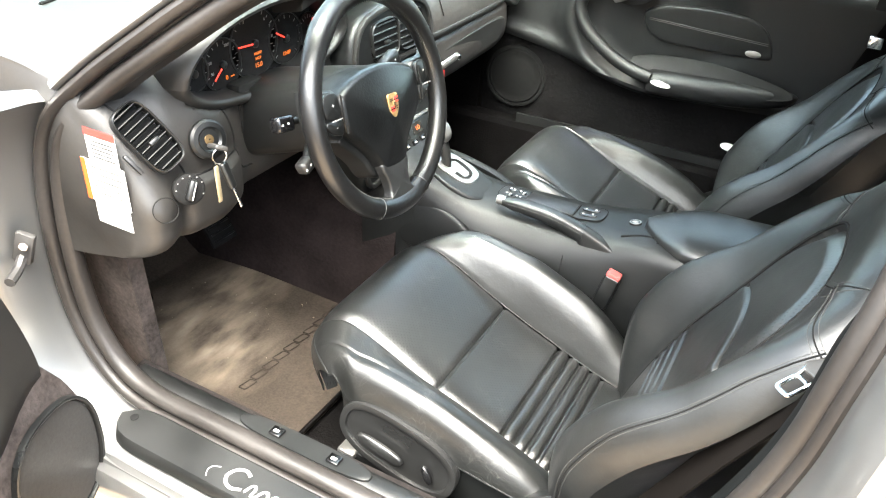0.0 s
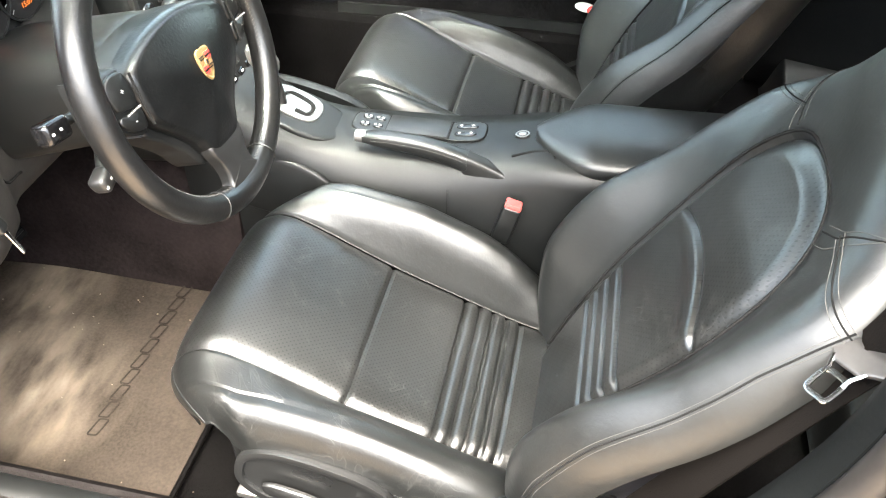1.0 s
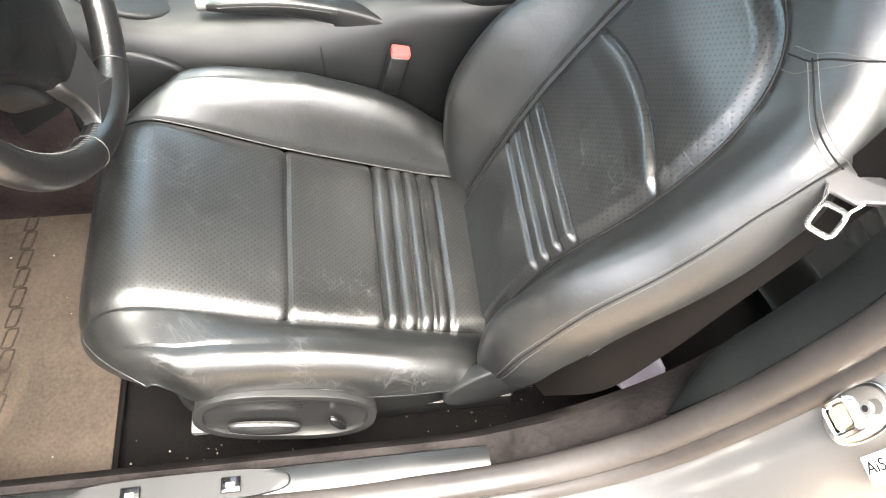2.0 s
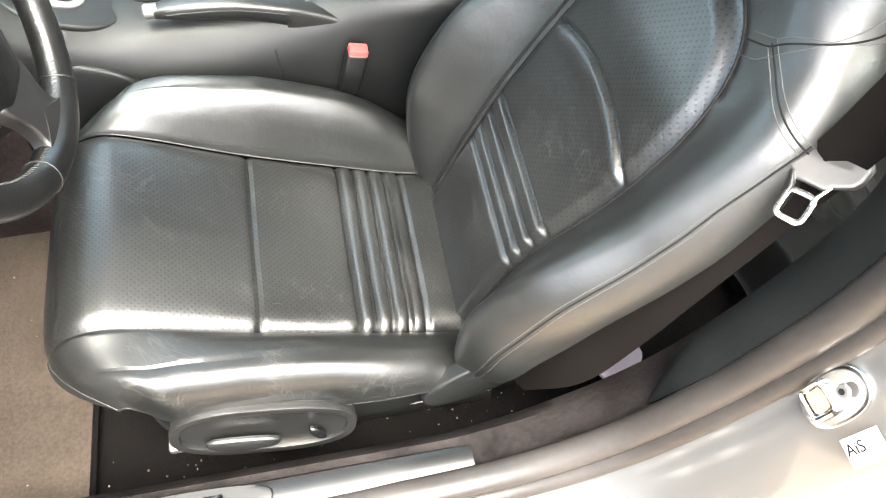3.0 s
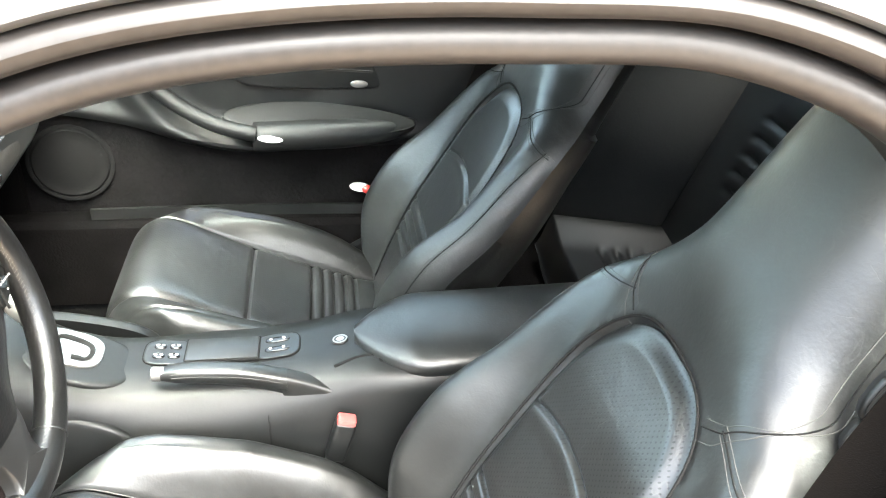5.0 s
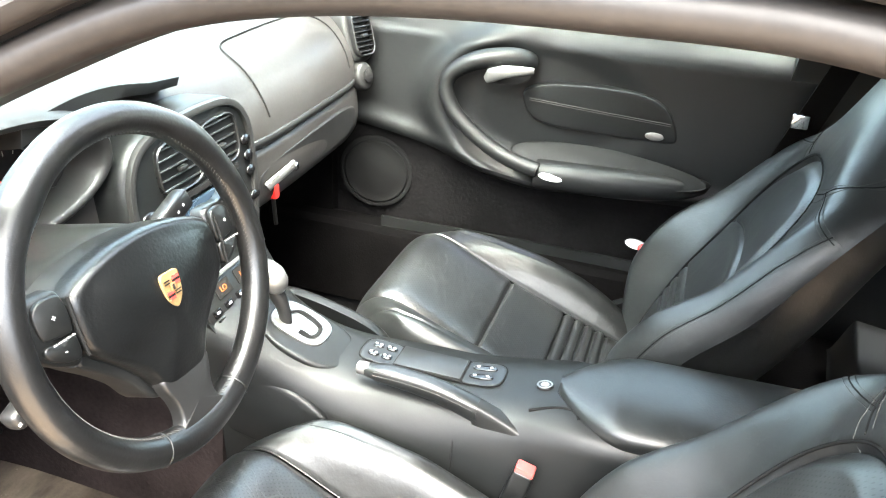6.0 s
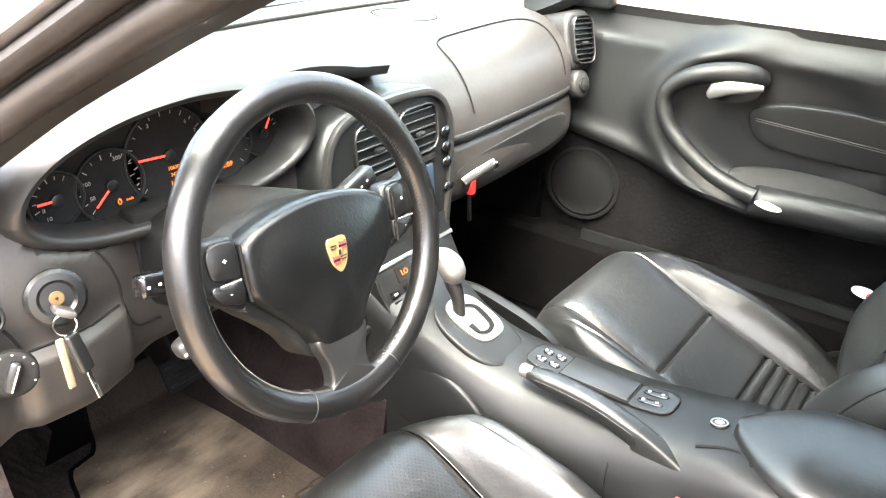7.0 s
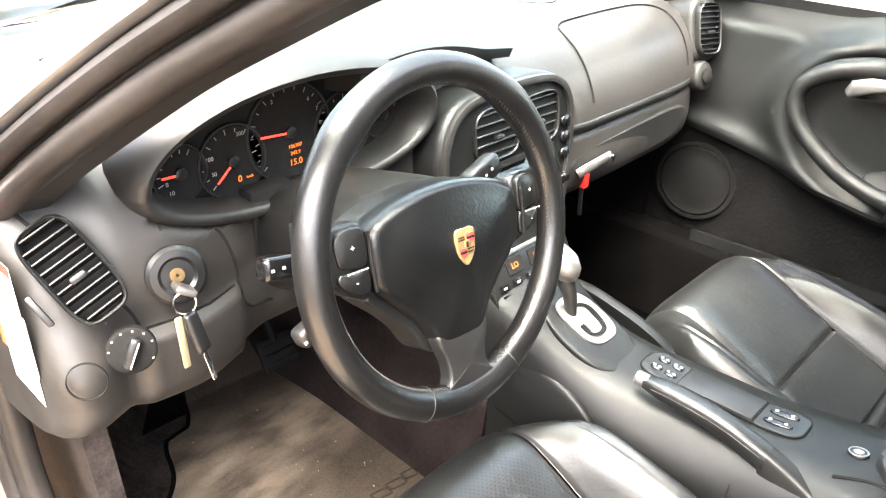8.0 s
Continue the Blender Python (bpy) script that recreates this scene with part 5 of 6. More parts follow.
under(part("button", sweep([(0.074, -0.066, 0.5212), (0.076, -0.066, 0.5212), (0.092, -0.066, 0.521)], circle(0.0105, 16), scales=[0.8, 1.0, 1.0]), SATIN, label="satin silver button"), brake)
# slot in which the lever's foot runs
slot_path = [(0.330, -0.060), (0.365, -0.048), (0.392, -0.050), (0.400, -0.064)]
under(part("brake_slot", tube([(x, y, zt(x) - 0.002 - 0.30 * max(0.0, -y - 0.060)) for x, y in slot_path], 0.0026, 6, 20), DARK), console)
under(part("flank_seam", tube([(0.232, -0.084, 0.478), (0.234, -0.096, 0.462), (0.236, -0.110, 0.44), (0.238, -0.117, 0.40)], 0.0012, 6, 16), DARK), console)

rest = thing("armrest", "smooth black leather armrest lid on the console", "armrest", at=(0.55, 0, 0.5))
rows = []
for i in range(65):
    s = i / 64
    x = 0.362 + 0.40 * s
    w = 0.095 * math.sin(min(1, s / 0.30 + 0.05) * math.pi / 2) ** 0.7
    zc = 0.520 + 0.016 * s
    up = 0.030 * min(1, 0.35 + s * 3) ** 0.7
    rows.append([Vector((x, w * math.copysign(abs(math.cos(t)) ** 0.75, math.cos(t)), zc + (up if math.sin(t) > 0 else 0.03) * math.copysign(abs(math.sin(t)) ** 0.85, math.sin(t)))) for t in [2 * math.pi * j / 44 for j in range(44)]])
under(part("lid", rings(rows), LEATHER, sharp=70), rest)
under(part("hinge_base", rbox((0.30, 0.15, 0.05), (0.60, 0, 0.495), 0.012, 3), PLASTIC), rest)


# ---- belts and buckles ----
def buckle(y, x, z, side, group="belt buckles"):
    b = thing("belt_buckle", "black belt buckle with red release button beside the console", "belt buckle", group, at=(x, y, z - 0.15))
    m = pose(x, y, z, 0, 14, 0)
    under(part("housing", rbox((0.030, 0.022, 0.075), (0, 0, -0.045), 0.005, 3, m), PLASTIC), b)
    under(part("button", rbox((0.027, 0.019, 0.012), (0, 0, -0.006), 0.003, 2, m), PINK, label="faded red button"), b)
    under(part("stalk", tube([m @ Vector((0, 0, -0.08)), m @ Vector((0.01, 0, -0.14)), m @ Vector((0.03, 0, -0.20))], 0.008, 8, 8), DARK), b)
    return b


buckle(-0.124, 0.347, 0.474, -1)
buckle(0.124, 0.375, 0.470, 1)


def ribbon(points, width, across, n=40, thick=0.0016):
    path = spline(points, n)
    ac = spline(across, n)
    rows = []
    for p, a in zip(path, ac):
        a = a.normalized()
        t = (path[min(path.index(p) + 1, n - 1)] - path[max(path.index(p) - 1, 0)]).normalized()
        nn = t.cross(a).normalized() * thick
        rows.append([p + a * width / 2 + nn, p + a * width / 2 - nn, p - a * width / 2 - nn, p - a * width / 2 + nn])
    return rings(rows)


belt = thing("seat_belt", "brown-black seat belt with grey tongue, hanging beside the seat", "seat belt", "seat belts", at=(0.62, -0.62, 0.3))
under(part("webbing", ribbon([(0.738, -0.604, 0.962), (0.722, -0.592, 0.86), (0.700, -0.590, 0.765), (0.667, -0.593, 0.697), (0.612, -0.601, 0.59), (0.567, -0.608, 0.50), (0.522, -0.606, 0.41), (0.475, -0.572, 0.32)], 0.047, [(0.70, -0.68, -0.10), (0.66, -0.72, -0.08)] + [(0.56, -0.80, 0.20)] * 2 + [(0.37, -0.92, 0.1), (0.40, -0.88, 0.2), (0.4, -0.88, 0.2), (0.4, -0.88, 0.2)], 60), BELT), belt)
under(part("guide", plate(oval(0.032, 0.017, 28), 0.012, facing((0.731, -0.611, 0.962), (-0.5, -0.75, 0.4)) @ pose(0, 0, 0, 0, 0, -35), 0.005), GREY_BELT), belt)
tx = Vector((0.56, -0.80, 0.20)).normalized()
ty = Vector((0.033, 0.020, 0.023))
ty = (ty - tx * ty.dot(tx)).normalized()
tz = tx.cross(ty)
mt = axes((0.684, -0.592, 0.738), tx, None, tz)
body = [(-0.036, 0.004), (-0.037, 0.018), (-0.034, 0.022), (-0.028, 0.022), (-0.025, 0.018), (-0.024, 0.009), (-0.012, 0.007), (0.012, 0.007), (0.024, 0.009), (0.025, 0.018), (0.028, 0.022), (0.034, 0.022), (0.037, 0.018), (0.036, 0.004), (0.032, -0.003), (0.018, -0.010), (0.014, -0.015), (-0.014, -0.015), (-0.018, -0.010), (-0.032, -0.003)]
under(part("tongue", plate(body, 0.004, mt @ Matrix.Translation((0, 0, 0.008)), 0.003), GREY_BELT, label="pale grey plastic tongue"), belt)
for k in (-1, 1):
    under(part("tongue_leg", sweep([mt @ Vector((k * 0.016, -0.010, 0.006)), mt @ Vector((k * 0.011, -0.022, 0.006)), mt @ Vector((k * 0.011, -0.030, 0.006))], circle(0.0022, 8)), CHROME), belt)
under(part("tongue_plate", ring_plate([(x, y - 0.036) for x, y in oval(0.0115, 0.0125, 32, 5)], 0.0055, 0.0015, mt @ Matrix.Translation((0, 0, 0.006))), CHROME), belt)

belt2 = thing("seat_belt", "black seat belt on the far pillar with metal tongue", "seat belt", "seat belts", at=(0.66, 0.56, 0.3))
under(part("webbing", ribbon([(0.74, 0.60, 0.99), (0.70, 0.585, 0.88), (0.655, 0.565, 0.76), (0.58, 0.575, 0.52), (0.52, 0.585, 0.33)], 0.047, [(0.9, 0.1, -0.3)] * 5), BELT), belt2)
under(part("tongue", rbox((0.030, 0.012, 0.026), (0.648, 0.552, 0.79), 0.003), CHROME), belt2)


# ---- dashboard ----
dash = thing("dashboard", "black grained dashboard with round instruments and vents", "dashboard", at=(-0.3, 0, 0.6))
FACE_X = curve1((-0.71, -0.66, -0.61, -0.55, -0.48, -0.42, -0.25, -0.10, 0.10, 0.20, 0.50, 0.58, 0.64), (-0.205, -0.185, -0.200, -0.195, -0.215, -0.235, -0.235, -0.215, -0.215, -0.205, -0.212, -0.225, -0.25))
# fractions of the way round the section: depth behind the face and height
PROFILE = [(0.19, 0.575), (0.10, 0.592), (0.03, 0.612), (0.006, 0.635), (0.0, 0.665), (0.001, 0.695), (0.004, 0.722), (0.004, 0.745), (0.008, 0.775), (0.018, 0.808), (0.036, 0.838), (0.062, 0.862), (0.10, 0.877), (0.17, 0.884), (0.30, 0.886), (0.45, 0.882), (0.62, 0.868)]
PROF = spline([(a, b, 0) for a, b in PROFILE], 90)


def dash_at(y, k):
    """The dashboard's surface at the width y; k runs from 0 (below) to 1 (windscreen)."""
    f = k * (len(PROF) - 1)
    i = min(int(f), len(PROF) - 2)
    p = PROF[i].lerp(PROF[i + 1], f - i)
    x, z = FACE_X(y) - p.x, p.y
    x -= 0.05 * smoothstep(0.60, 0.66, abs(y)) * smoothstep(0.25, 0.6, k)
    if -0.56 < y < 0.10:
        low = smoothstep(-0.58, -0.50, y) * (1 - smoothstep(0.02, 0.12, y))
        u = abs(y + 0.375) / 0.206
        if u < 1:
            # hollow behind the instruments, following the rim's lower edge
            lip = 0.853 - 0.076 * math.sqrt(1 - u ** 2.4)
            x -= 0.11 * smoothstep(lip - 0.003, lip + 0.010, z) * (1 - smoothstep(0.05, 0.16, p.x))
    if y > 0.12:
        g = smoothstep(0.12, 0.16, y)
        x -= g * 0.007 * math.exp(-((z - 0.728) / 0.004) ** 2)
    if y < -0.40:
        # the seam between the upper dashboard and the knee roll
        w = smoothstep(-0.62, -0.595, y) * (1 - smoothstep(-0.484, -0.474, y))
        x += 0.013 * w * (1 - smoothstep(0.704, 0.714, z))
        x += 0.008 * (1 - smoothstep(-0.66, -0.60, y)) * smoothstep(0.66, 0.70, z) * (1 - smoothstep(0.82, 0.86, z))
    return Vector((x, y, z))


def dash_face(y, z):
    """The dashboard's surface at a width and a height, below its upper edge."""
    return dash_at(y, min((k / 400 for k in range(20, 280)), key=lambda k: abs(dash_at(y, k).z - z)))


rows = []
for j in range(181):
    y = -0.695 + 1.35 * j / 180
    end = math.sqrt(max(0.0, 1 - max(0.0, abs(y + 0.020) / 0.675 - 0.965) ** 2 / 0.035 ** 2)) if abs(y + 0.020) > 0.6514 else 1.0
    row = [dash_at(y, k / 100) for k in range(101)]
    if end < 1:
        for q in row:
            q.x -= 0.02 * (1 - end)
    rows.append(row + [Vector((-0.84, y, 0.62))])
under(part("dash_body", rings(rows), DASH_TRIM, sharp=50), dash)

for line in (((-0.518, 0.806), (-0.492, 0.780), (-0.478, 0.738), (-0.477, 0.700), (-0.462, 0.674), (-0.425, 0.660)), ((-0.600, 0.7135), (-0.55, 0.7135), (-0.484, 0.7125)), ((-0.668, 0.842), (-0.642, 0.80), (-0.618, 0.76), (-0.602, 0.725), (-0.597, 0.69))):
    pts = [(p.x, p.y) for p in spline([(y, z, 0) for y, z in line], 30)]
    under(part("dash_joint", tube([dash_face(y, z) + Vector((0.0004, 0, 0)) for y, z in pts], 0.0017, 6), DARK), dash)

# instrument binnacle: tunnel, lip and hood in one skin
C = Vector((0, -0.375, 0.85))


def eye_shape(t, s, grow=0.0):
    """The outline of the instrument opening, flat below and arched above."""
    c, q = math.cos(t), math.sin(t)
    a = 0.190
    b = 0.062 if q < 0 else 0.076
    y = C.y + (a * s + grow) * math.copysign(abs(c) ** 0.85, c)
    z = C.z + (b * s + grow) * math.copysign(abs(q) ** 0.95, q)
    z += 0.012 * max(0.0, -c) * (1 if q < 0 else 0.3) - 0.010 * max(0.0, -c) - 0.006 * max(0.0, c)
    return y, z


rows = []
for x_top, x_low, s, g in ((-0.262, -0.262, 0.93, 0.0), (-0.235, -0.245, 0.95, 0.0), (-0.200, -0.225, 0.985, 0.0), (-0.192, -0.220, 1.0, 0.002), (-0.189, -0.220, 1.0, 0.008), (-0.195, -0.225, 1.0, 0.014), (-0.215, -0.235, 1.0, 0.019), (-0.26, -0.255, 1.0, 0.022), (-0.33, -0.28, 1.0, 0.018), (-0.42, -0.33, 1.0, 0.0), (-0.50, -0.36, 0.92, -0.01)):
    row = []
    for j in range(72):
        t = 2 * math.pi * j / 72
        y, z = eye_shape(t, s, g)
        up = (math.sin(t) + 1) / 2
        row.append(Vector((x_low + (x_top - x_low) * up, y, z - (0.25 * max(0.0, -x_top - 0.26) * up))))
    rows.append(row)
under(part("binnacle", rings(rows, caps=False), SOFT_TRIM, sharp=60, label="grained hood over the instruments"), dash)
# tail of the hood towards the middle of the car
rows = []
for i in range(21):
    s = i / 20
    y = -0.31 + 0.332 * s
    zt_ = 0.930 + 0.010 * math.sin(math.pi * min(1.0, 1.3 * s)) - 0.036 * s ** 1.6
    th = 0.030 - 0.010 * s
    x0 = -0.195 - 0.05 * s
    rows.append([Vector((x, y, z)) for x, z in ((x0, zt_ - 0.006), (x0 - 0.012, zt_), (x0 - 0.10, zt_ - 0.012), (x0 - 0.24, zt_ - 0.05 * (1 - s) - 0.012), (x0 - 0.24, zt_ - 0.06), (x0 - 0.05, zt_ - th - 0.01), (x0 - 0.006, zt_ - th))])
under(part("hood_tail", rings(rows), SOFT_TRIM, sharp=60), dash)

cluster = thing("instrument_cluster", "black instrument cluster with red needles and orange displays", "instruments", at=(-0.26, -0.375, 0.84))
face = [eye_shape(2 * math.pi * j / 64, 0.97) for j in range(64)]
under(part("dial_panel", plate([(y - C.y, z - C.z) for y, z in face], 0.006, facing((-0.263, C.y, C.z), (1, 0, 0.0)), 0.001), DARK), cluster)


def dial(y, z, r, needle, marks, start, sweep_deg, mat=PLASTIC):
    m = facing((-0.2605, y, z), (1, 0, 0))
    d = under(part("dial", lathe([(r, -0.003), (r, 0.001), (r - 0.002, 0.003), (r - 0.004, 0.0015), (0.0005, 0.0015)], m, 48), DARK), cluster)
    ri = part("dial_ring", ring_plate([(r * math.cos(2 * math.pi * i / 56), r * math.sin(2 * math.pi * i / 56)) for i in range(56)], 0.0024, 0.0016, m @ Matrix.Translation((0, 0, 0.002))), GREY_PLASTIC, d)
    for i in range(marks):
        a = radians(start - sweep_deg * i / (marks - 1))
        tk = part("tick", rbox((0.006 if i % 2 == 0 else 0.004, 0.0011, 0.0004), r=0, m=m @ pose(math.cos(a) * (r - 0.007), math.sin(a) * (r - 0.007), 0.0018, 0, 0, math.degrees(a))), PRINT, d)
    if needle is not None:
        a = radians(needle)
        nd = part("needle", rbox((r * 0.72, 0.0026, 0.0014), (r * 0.36, 0, 0.005), 0.0005, 1, m @ pose(0, 0, 0, 0, 0, needle)), NEEDLE, d, "lit red needle")
        hb = part("needle_hub", lathe([(0.007, 0.001), (0.007, 0.006), (0.004, 0.0075), (0.0004, 0.0075)], m, 20), PLASTIC, d)
    return d, m


def note(text, size, y, z, mat=WHITE, turn=0):
    return under(words("marking", text, size, facing((-0.2582, y, z), (1, 0, 0)) @ pose(0, 0, 0, 0, 0, turn), mat, None), cluster)


dial(-0.507, 0.838, 0.031, 178, 7, 200, 140)
dial(-0.444, 0.835, 0.042, 222, 13, 225, 250)
dial(-0.366, 0.850, 0.058, 176, 17, 225, 260)
dial(-0.286, 0.839, 0.044, 150, 13, 225, 270)
dial(-0.222, 0.840, 0.030, 60, 9, 160, 140)
for txt, y, z, size in (("0", -0.437, 0.812, 0.011), ("15.0", -0.360, 0.812, 0.011), ("15:09", -0.286, 0.813, 0.0095)):
    note(txt, size, y, z, LED)
note("km/h", 0.0045, -0.424, 0.812, LED)
note("106307", 0.0065, -0.360, 0.832, LED)
note("342.9", 0.0065, -0.360, 0.8235, LED)
for txt, y, z in (("50", -0.468, 0.826), ("100", -0.472, 0.844), ("300", -0.432, 0.864), ("6", -0.338, 0.884), ("7", -0.326, 0.870), ("8", -0.322, 0.852), ("3", -0.388, 0.890), ("8", -0.523, 0.830), ("10", -0.519, 0.819)):
    note(txt, 0.0068, y, z, PRINT)
for dy, dz in ((-0.315, 0.79), (-0.43, 0.79)):
    under(part("warning_lamp", lathe([(0.003, 0), (0.003, 0.001), (0.0003, 0.001)], facing((-0.258, dy, dz), (1, 0, 0)), 12), NEEDLE), cluster)


def slats(parent, m, w, h, n, tiltx, mat=FIRM_TRIM):
    """A louvred air vent in its own x and y."""
    bk = under(part("vent_box", plate(oval(w / 2, h / 2, 40, 4), 0.012, m @ Matrix.Translation((0, 0, -0.016)), 0.001), DARK), parent)
    for i in range(n):
        y = -h / 2 + h * (i + 0.5) / n
        wid = w * min(1.0, math.sqrt(max(0.05, 1 - max(0.0, abs(y) / (h / 2) - 0.72) ** 2 / 0.08)))
        under(part("slat", rbox((wid * 0.97, 0.011, 0.0024), r=0.0006, seg=1, m=m @ pose(0, y, -0.005, tiltx, 0, 0)), mat), parent)
    under(part("vent_tab", rbox((0.017, 0.008, 0.009), (0, -h * 0.08, 0.003), 0.003, 2, m), PLASTIC), parent)
    under(part("vent_frame", ring_plate(oval(w / 2 + 0.002, h / 2 + 0.002, 48, 4), 0.004, 0.010, m @ Matrix.Translation((0, 0, -0.007))), PLASTIC), parent)


# vent pods at both ends
m = axes((-0.211, -0.648, 0.798), (-0.50, 0.86, 0.0), None, (0.80, -0.30, 0.42))
left_vent = thing("air_vent", "black louvred side vent in the dashboard end", "air vent", "air vents", at=m.translation)
slats(left_vent, m, 0.049, 0.100, 9, -108)
under(part("thumb_wheel", rbox((0.006, 0.034, 0.008), (-0.044, -0.012, 0.0), 0.002, 2, m), GREY_PLASTIC), left_vent)
m = axes((-0.226, 0.618, 0.836), (0.35, 0.93, 0), None, (0.86, -0.32, 0.25))
right_vent = thing("air_vent", "black louvred side vent in the dashboard end", "air vent", "air vents", at=m.translation)
under(part("vent_pod", plate(oval(0.040, 0.062, 44, 3), 0.10, m @ Matrix.Translation((0, 0, -0.012)), 0.012, 0.0, 5), SOFT_TRIM), right_vent)
slats(right_vent, m, 0.050, 0.092, 9, -104)
m = axes((-0.210, 0.600, 0.748), (0.2, 0.97, 0), None, (0.93, -0.2, 0.2))
tweeter = thing("tweeter", "small round loudspeaker grille in the dashboard end", "loudspeaker", at=m.translation)
under(part("bezel", plate(oval(0.026, 0.030, 32), 0.03, m, 0.008, 0.003), SOFT_TRIM), tweeter)
under(part("grille", lathe([(0.014, 0.003), (0.014, 0.0065), (0.012, 0.0075), (0.0004, 0.0085)], m, 24), DARK), tweeter)

# ignition lock, keys, lamp switch, blank cap
m = facing((-0.188, -0.561, 0.768), (0.93, -0.25, 0.25))
m = m @ Matrix.Scale(0.88, 4)
ign = thing("ignition_lock", "round black ignition lock with brass barrel", "ignition lock", at=m.translation)
under(part("collar", lathe([(0.034, -0.006), (0.034, 0.001), (0.030, 0.005), (0.022, 0.006), (0.018, 0.002), (0.0005, 0.002)], m), PLASTIC), ign)
under(part("barrel", lathe([(0.0085, 0.0), (0.0085, 0.0028), (0.0080, 0.0034), (0.0020, 0.0034), (0.0018, 0.0020), (0.0004, 0.0020)], m), BRASS), ign)
keys = thing("car_keys", "bunch of keys with gold tag hanging from the ignition", "keys", at=(-0.165, -0.565, 0.74))
under(part("key_head", rbox((0.024, 0.009, 0.034), (0.006, -0.010, 0.024), 0.004, 3, m @ pose(0, 0, 0, 0, 0, -30)), GREY_BELT), keys)
under(part("key_ring", tube([Vector((-0.160, -0.571, 0.752)) + Vector((0.004 * math.cos(a), 0.010 * math.cos(a), 0.012 * math.sin(a))) for a in [2 * math.pi * i / 20 for i in range(20)]], 0.0011, 6, closed=True), CHROME), keys)
under(part("key_tag", rbox((0.004, 0.0080, 0.062), r=0.0018, seg=3, m=pose(-0.162, -0.578, 0.708, 3, 2, 0)), TAG, label="worn gold tag"), keys)
under(part("spare_head", rbox((0.009, 0.017, 0.044), r=0.004, seg=3, m=pose(-0.150, -0.568, 0.722, 0, -18, 20)), PLASTIC), keys)
under(part("spare_blade", rbox((0.0025, 0.006, 0.036), r=0.0008, m=pose(-0.138, -0.566, 0.690, 0, -18, 20)), CHROME), keys)
m = facing((-0.174, -0.624, 0.716), (0.9, -0.38, 0.22))
m = m @ Matrix.Scale(0.78, 4)
lamp_sw = thing("lamp_switch", "round black headlamp switch with white marks", "switch", at=m.translation)
under(part("dial_base", lathe([(0.030, -0.01), (0.030, 0.002), (0.028, 0.004), (0.024, 0.005), (0.0005, 0.005)], m), DARK), lamp_sw)
under(part("knob", rbox((0.015, 0.042, 0.016), (0, 0, 0.011), 0.006, 3, m @ pose(0, 0, 0, 0, 0, -25)), PLASTIC), lamp_sw)
under(part("knob_line", rbox((0.0014, 0.034, 0.001), (0.003, 0, 0.0192), 0, 1, m @ pose(0, 0, 0, 0, 0, -25)), WHITE), lamp_sw)
for a in (20, 50, 80, 110, 140, 170, 330):
    under(part("mark", rbox((0.0026, 0.0022, 0.0006), (0.0262 * math.cos(radians(a)), 0.0262 * math.sin(radians(a)), 0.0050), 0, 1, m), PRINT), lamp_sw)
under(part("blank_cap", ring_plate(oval(0.018, 0.019, 40), 0.0012, 0.0016, facing((-0.1785, -0.668, 0.700), (0.86, -0.48, 0.15))), DARK), dash)

# stickers on the end of the dashboard
stick = thing("warning_labels", "white paper labels with red and orange edges", "label", at=(-0.25, -0.697, 0.75))
yy = -0.6965
for x, z, w, h, mat in ((-0.252, 0.789, 0.060, 0.050, WHITE), (-0.252, 0.809, 0.060, 0.011, RED), (-0.258, 0.731, 0.086, 0.066, WHITE), (-0.297, 0.731, 0.009, 0.066, ORANGE), (-0.254, 0.680, 0.070, 0.034, WHITE)):
    under(part("paper", rbox((w, 0.0006, h), (x, yy - (0.0007 if mat is not WHITE else 0), z), 0), mat), stick)
for k in range(5):
    under(part("print_line", rbox((0.044, 0.0004, 0.0022), (-0.251, yy - 0.0006, 0.796 - 0.006 * k), 0), GREY_BELT), stick)
    under(part("print_line", rbox((0.060, 0.0004, 0.0018), (-0.254, yy - 0.0006, 0.754 - 0.010 * k), 0), GREY_BELT), stick)

# middle stack: arched pod with vents, buttons, screen and heater panel
stack = thing("centre_stack", "black middle console stack with vents, buttons and screen", "centre stack", at=(-0.2, -0.03, 0.6))
SM = axes((-0.186, -0.030, 0.75), (0, 1, 0), None, (1, 0, 0.10))
arch = [(-0.125, -0.235), (-0.128, -0.10), (-0.130, 0.0), (-0.122, 0.06), (-0.095, 0.098), (-0.04, 0.112), (0.03, 0.114), (0.085, 0.105), (0.116, 0.075), (0.124, 0.02), (0.108, -0.09), (0.070, -0.235), (0.03, -0.24), (-0.06, -0.24)]
arch = [(p.x, p.y) for p in spline([((1.24 if x < 0 else 1.14) * x, y, 0) for x, y in arch], 84, True)]
under(part("pod", plate(arch, 0.09, SM, 0.016, 0.0, 5), FIRM_TRIM), stack)
under(part("pod_rim", ring_plate([(x * 0.93, y * 0.93) for x, y in arch], 0.012, 0.007, SM), SOFT_TRIM), stack)
for sx in (-0.044, 0.050):
    vm = SM @ pose(sx, 0.048, 0.004)
    av = thing("air_vent", "black louvred middle vent in the dashboard", "air vent", "air vents", at=vm.translation)
    slats(av, vm, 0.088, 0.070, 5, -108, GREY_PLASTIC)
for i, yy2 in enumerate((0.030, 0.005, -0.020, -0.062)):
    under(part("button", plate(oval(0.012, 0.009, 24), 0.004, SM @ pose(0.117, yy2, 0.006), 0.003, 0.002), GLOSS), stack)
    under(part("button", plate(oval(0.015, 0.009, 24), 0.004, SM @ pose(-0.124, yy2 - 0.03, 0.006), 0.003, 0.002), GLOSS), stack)
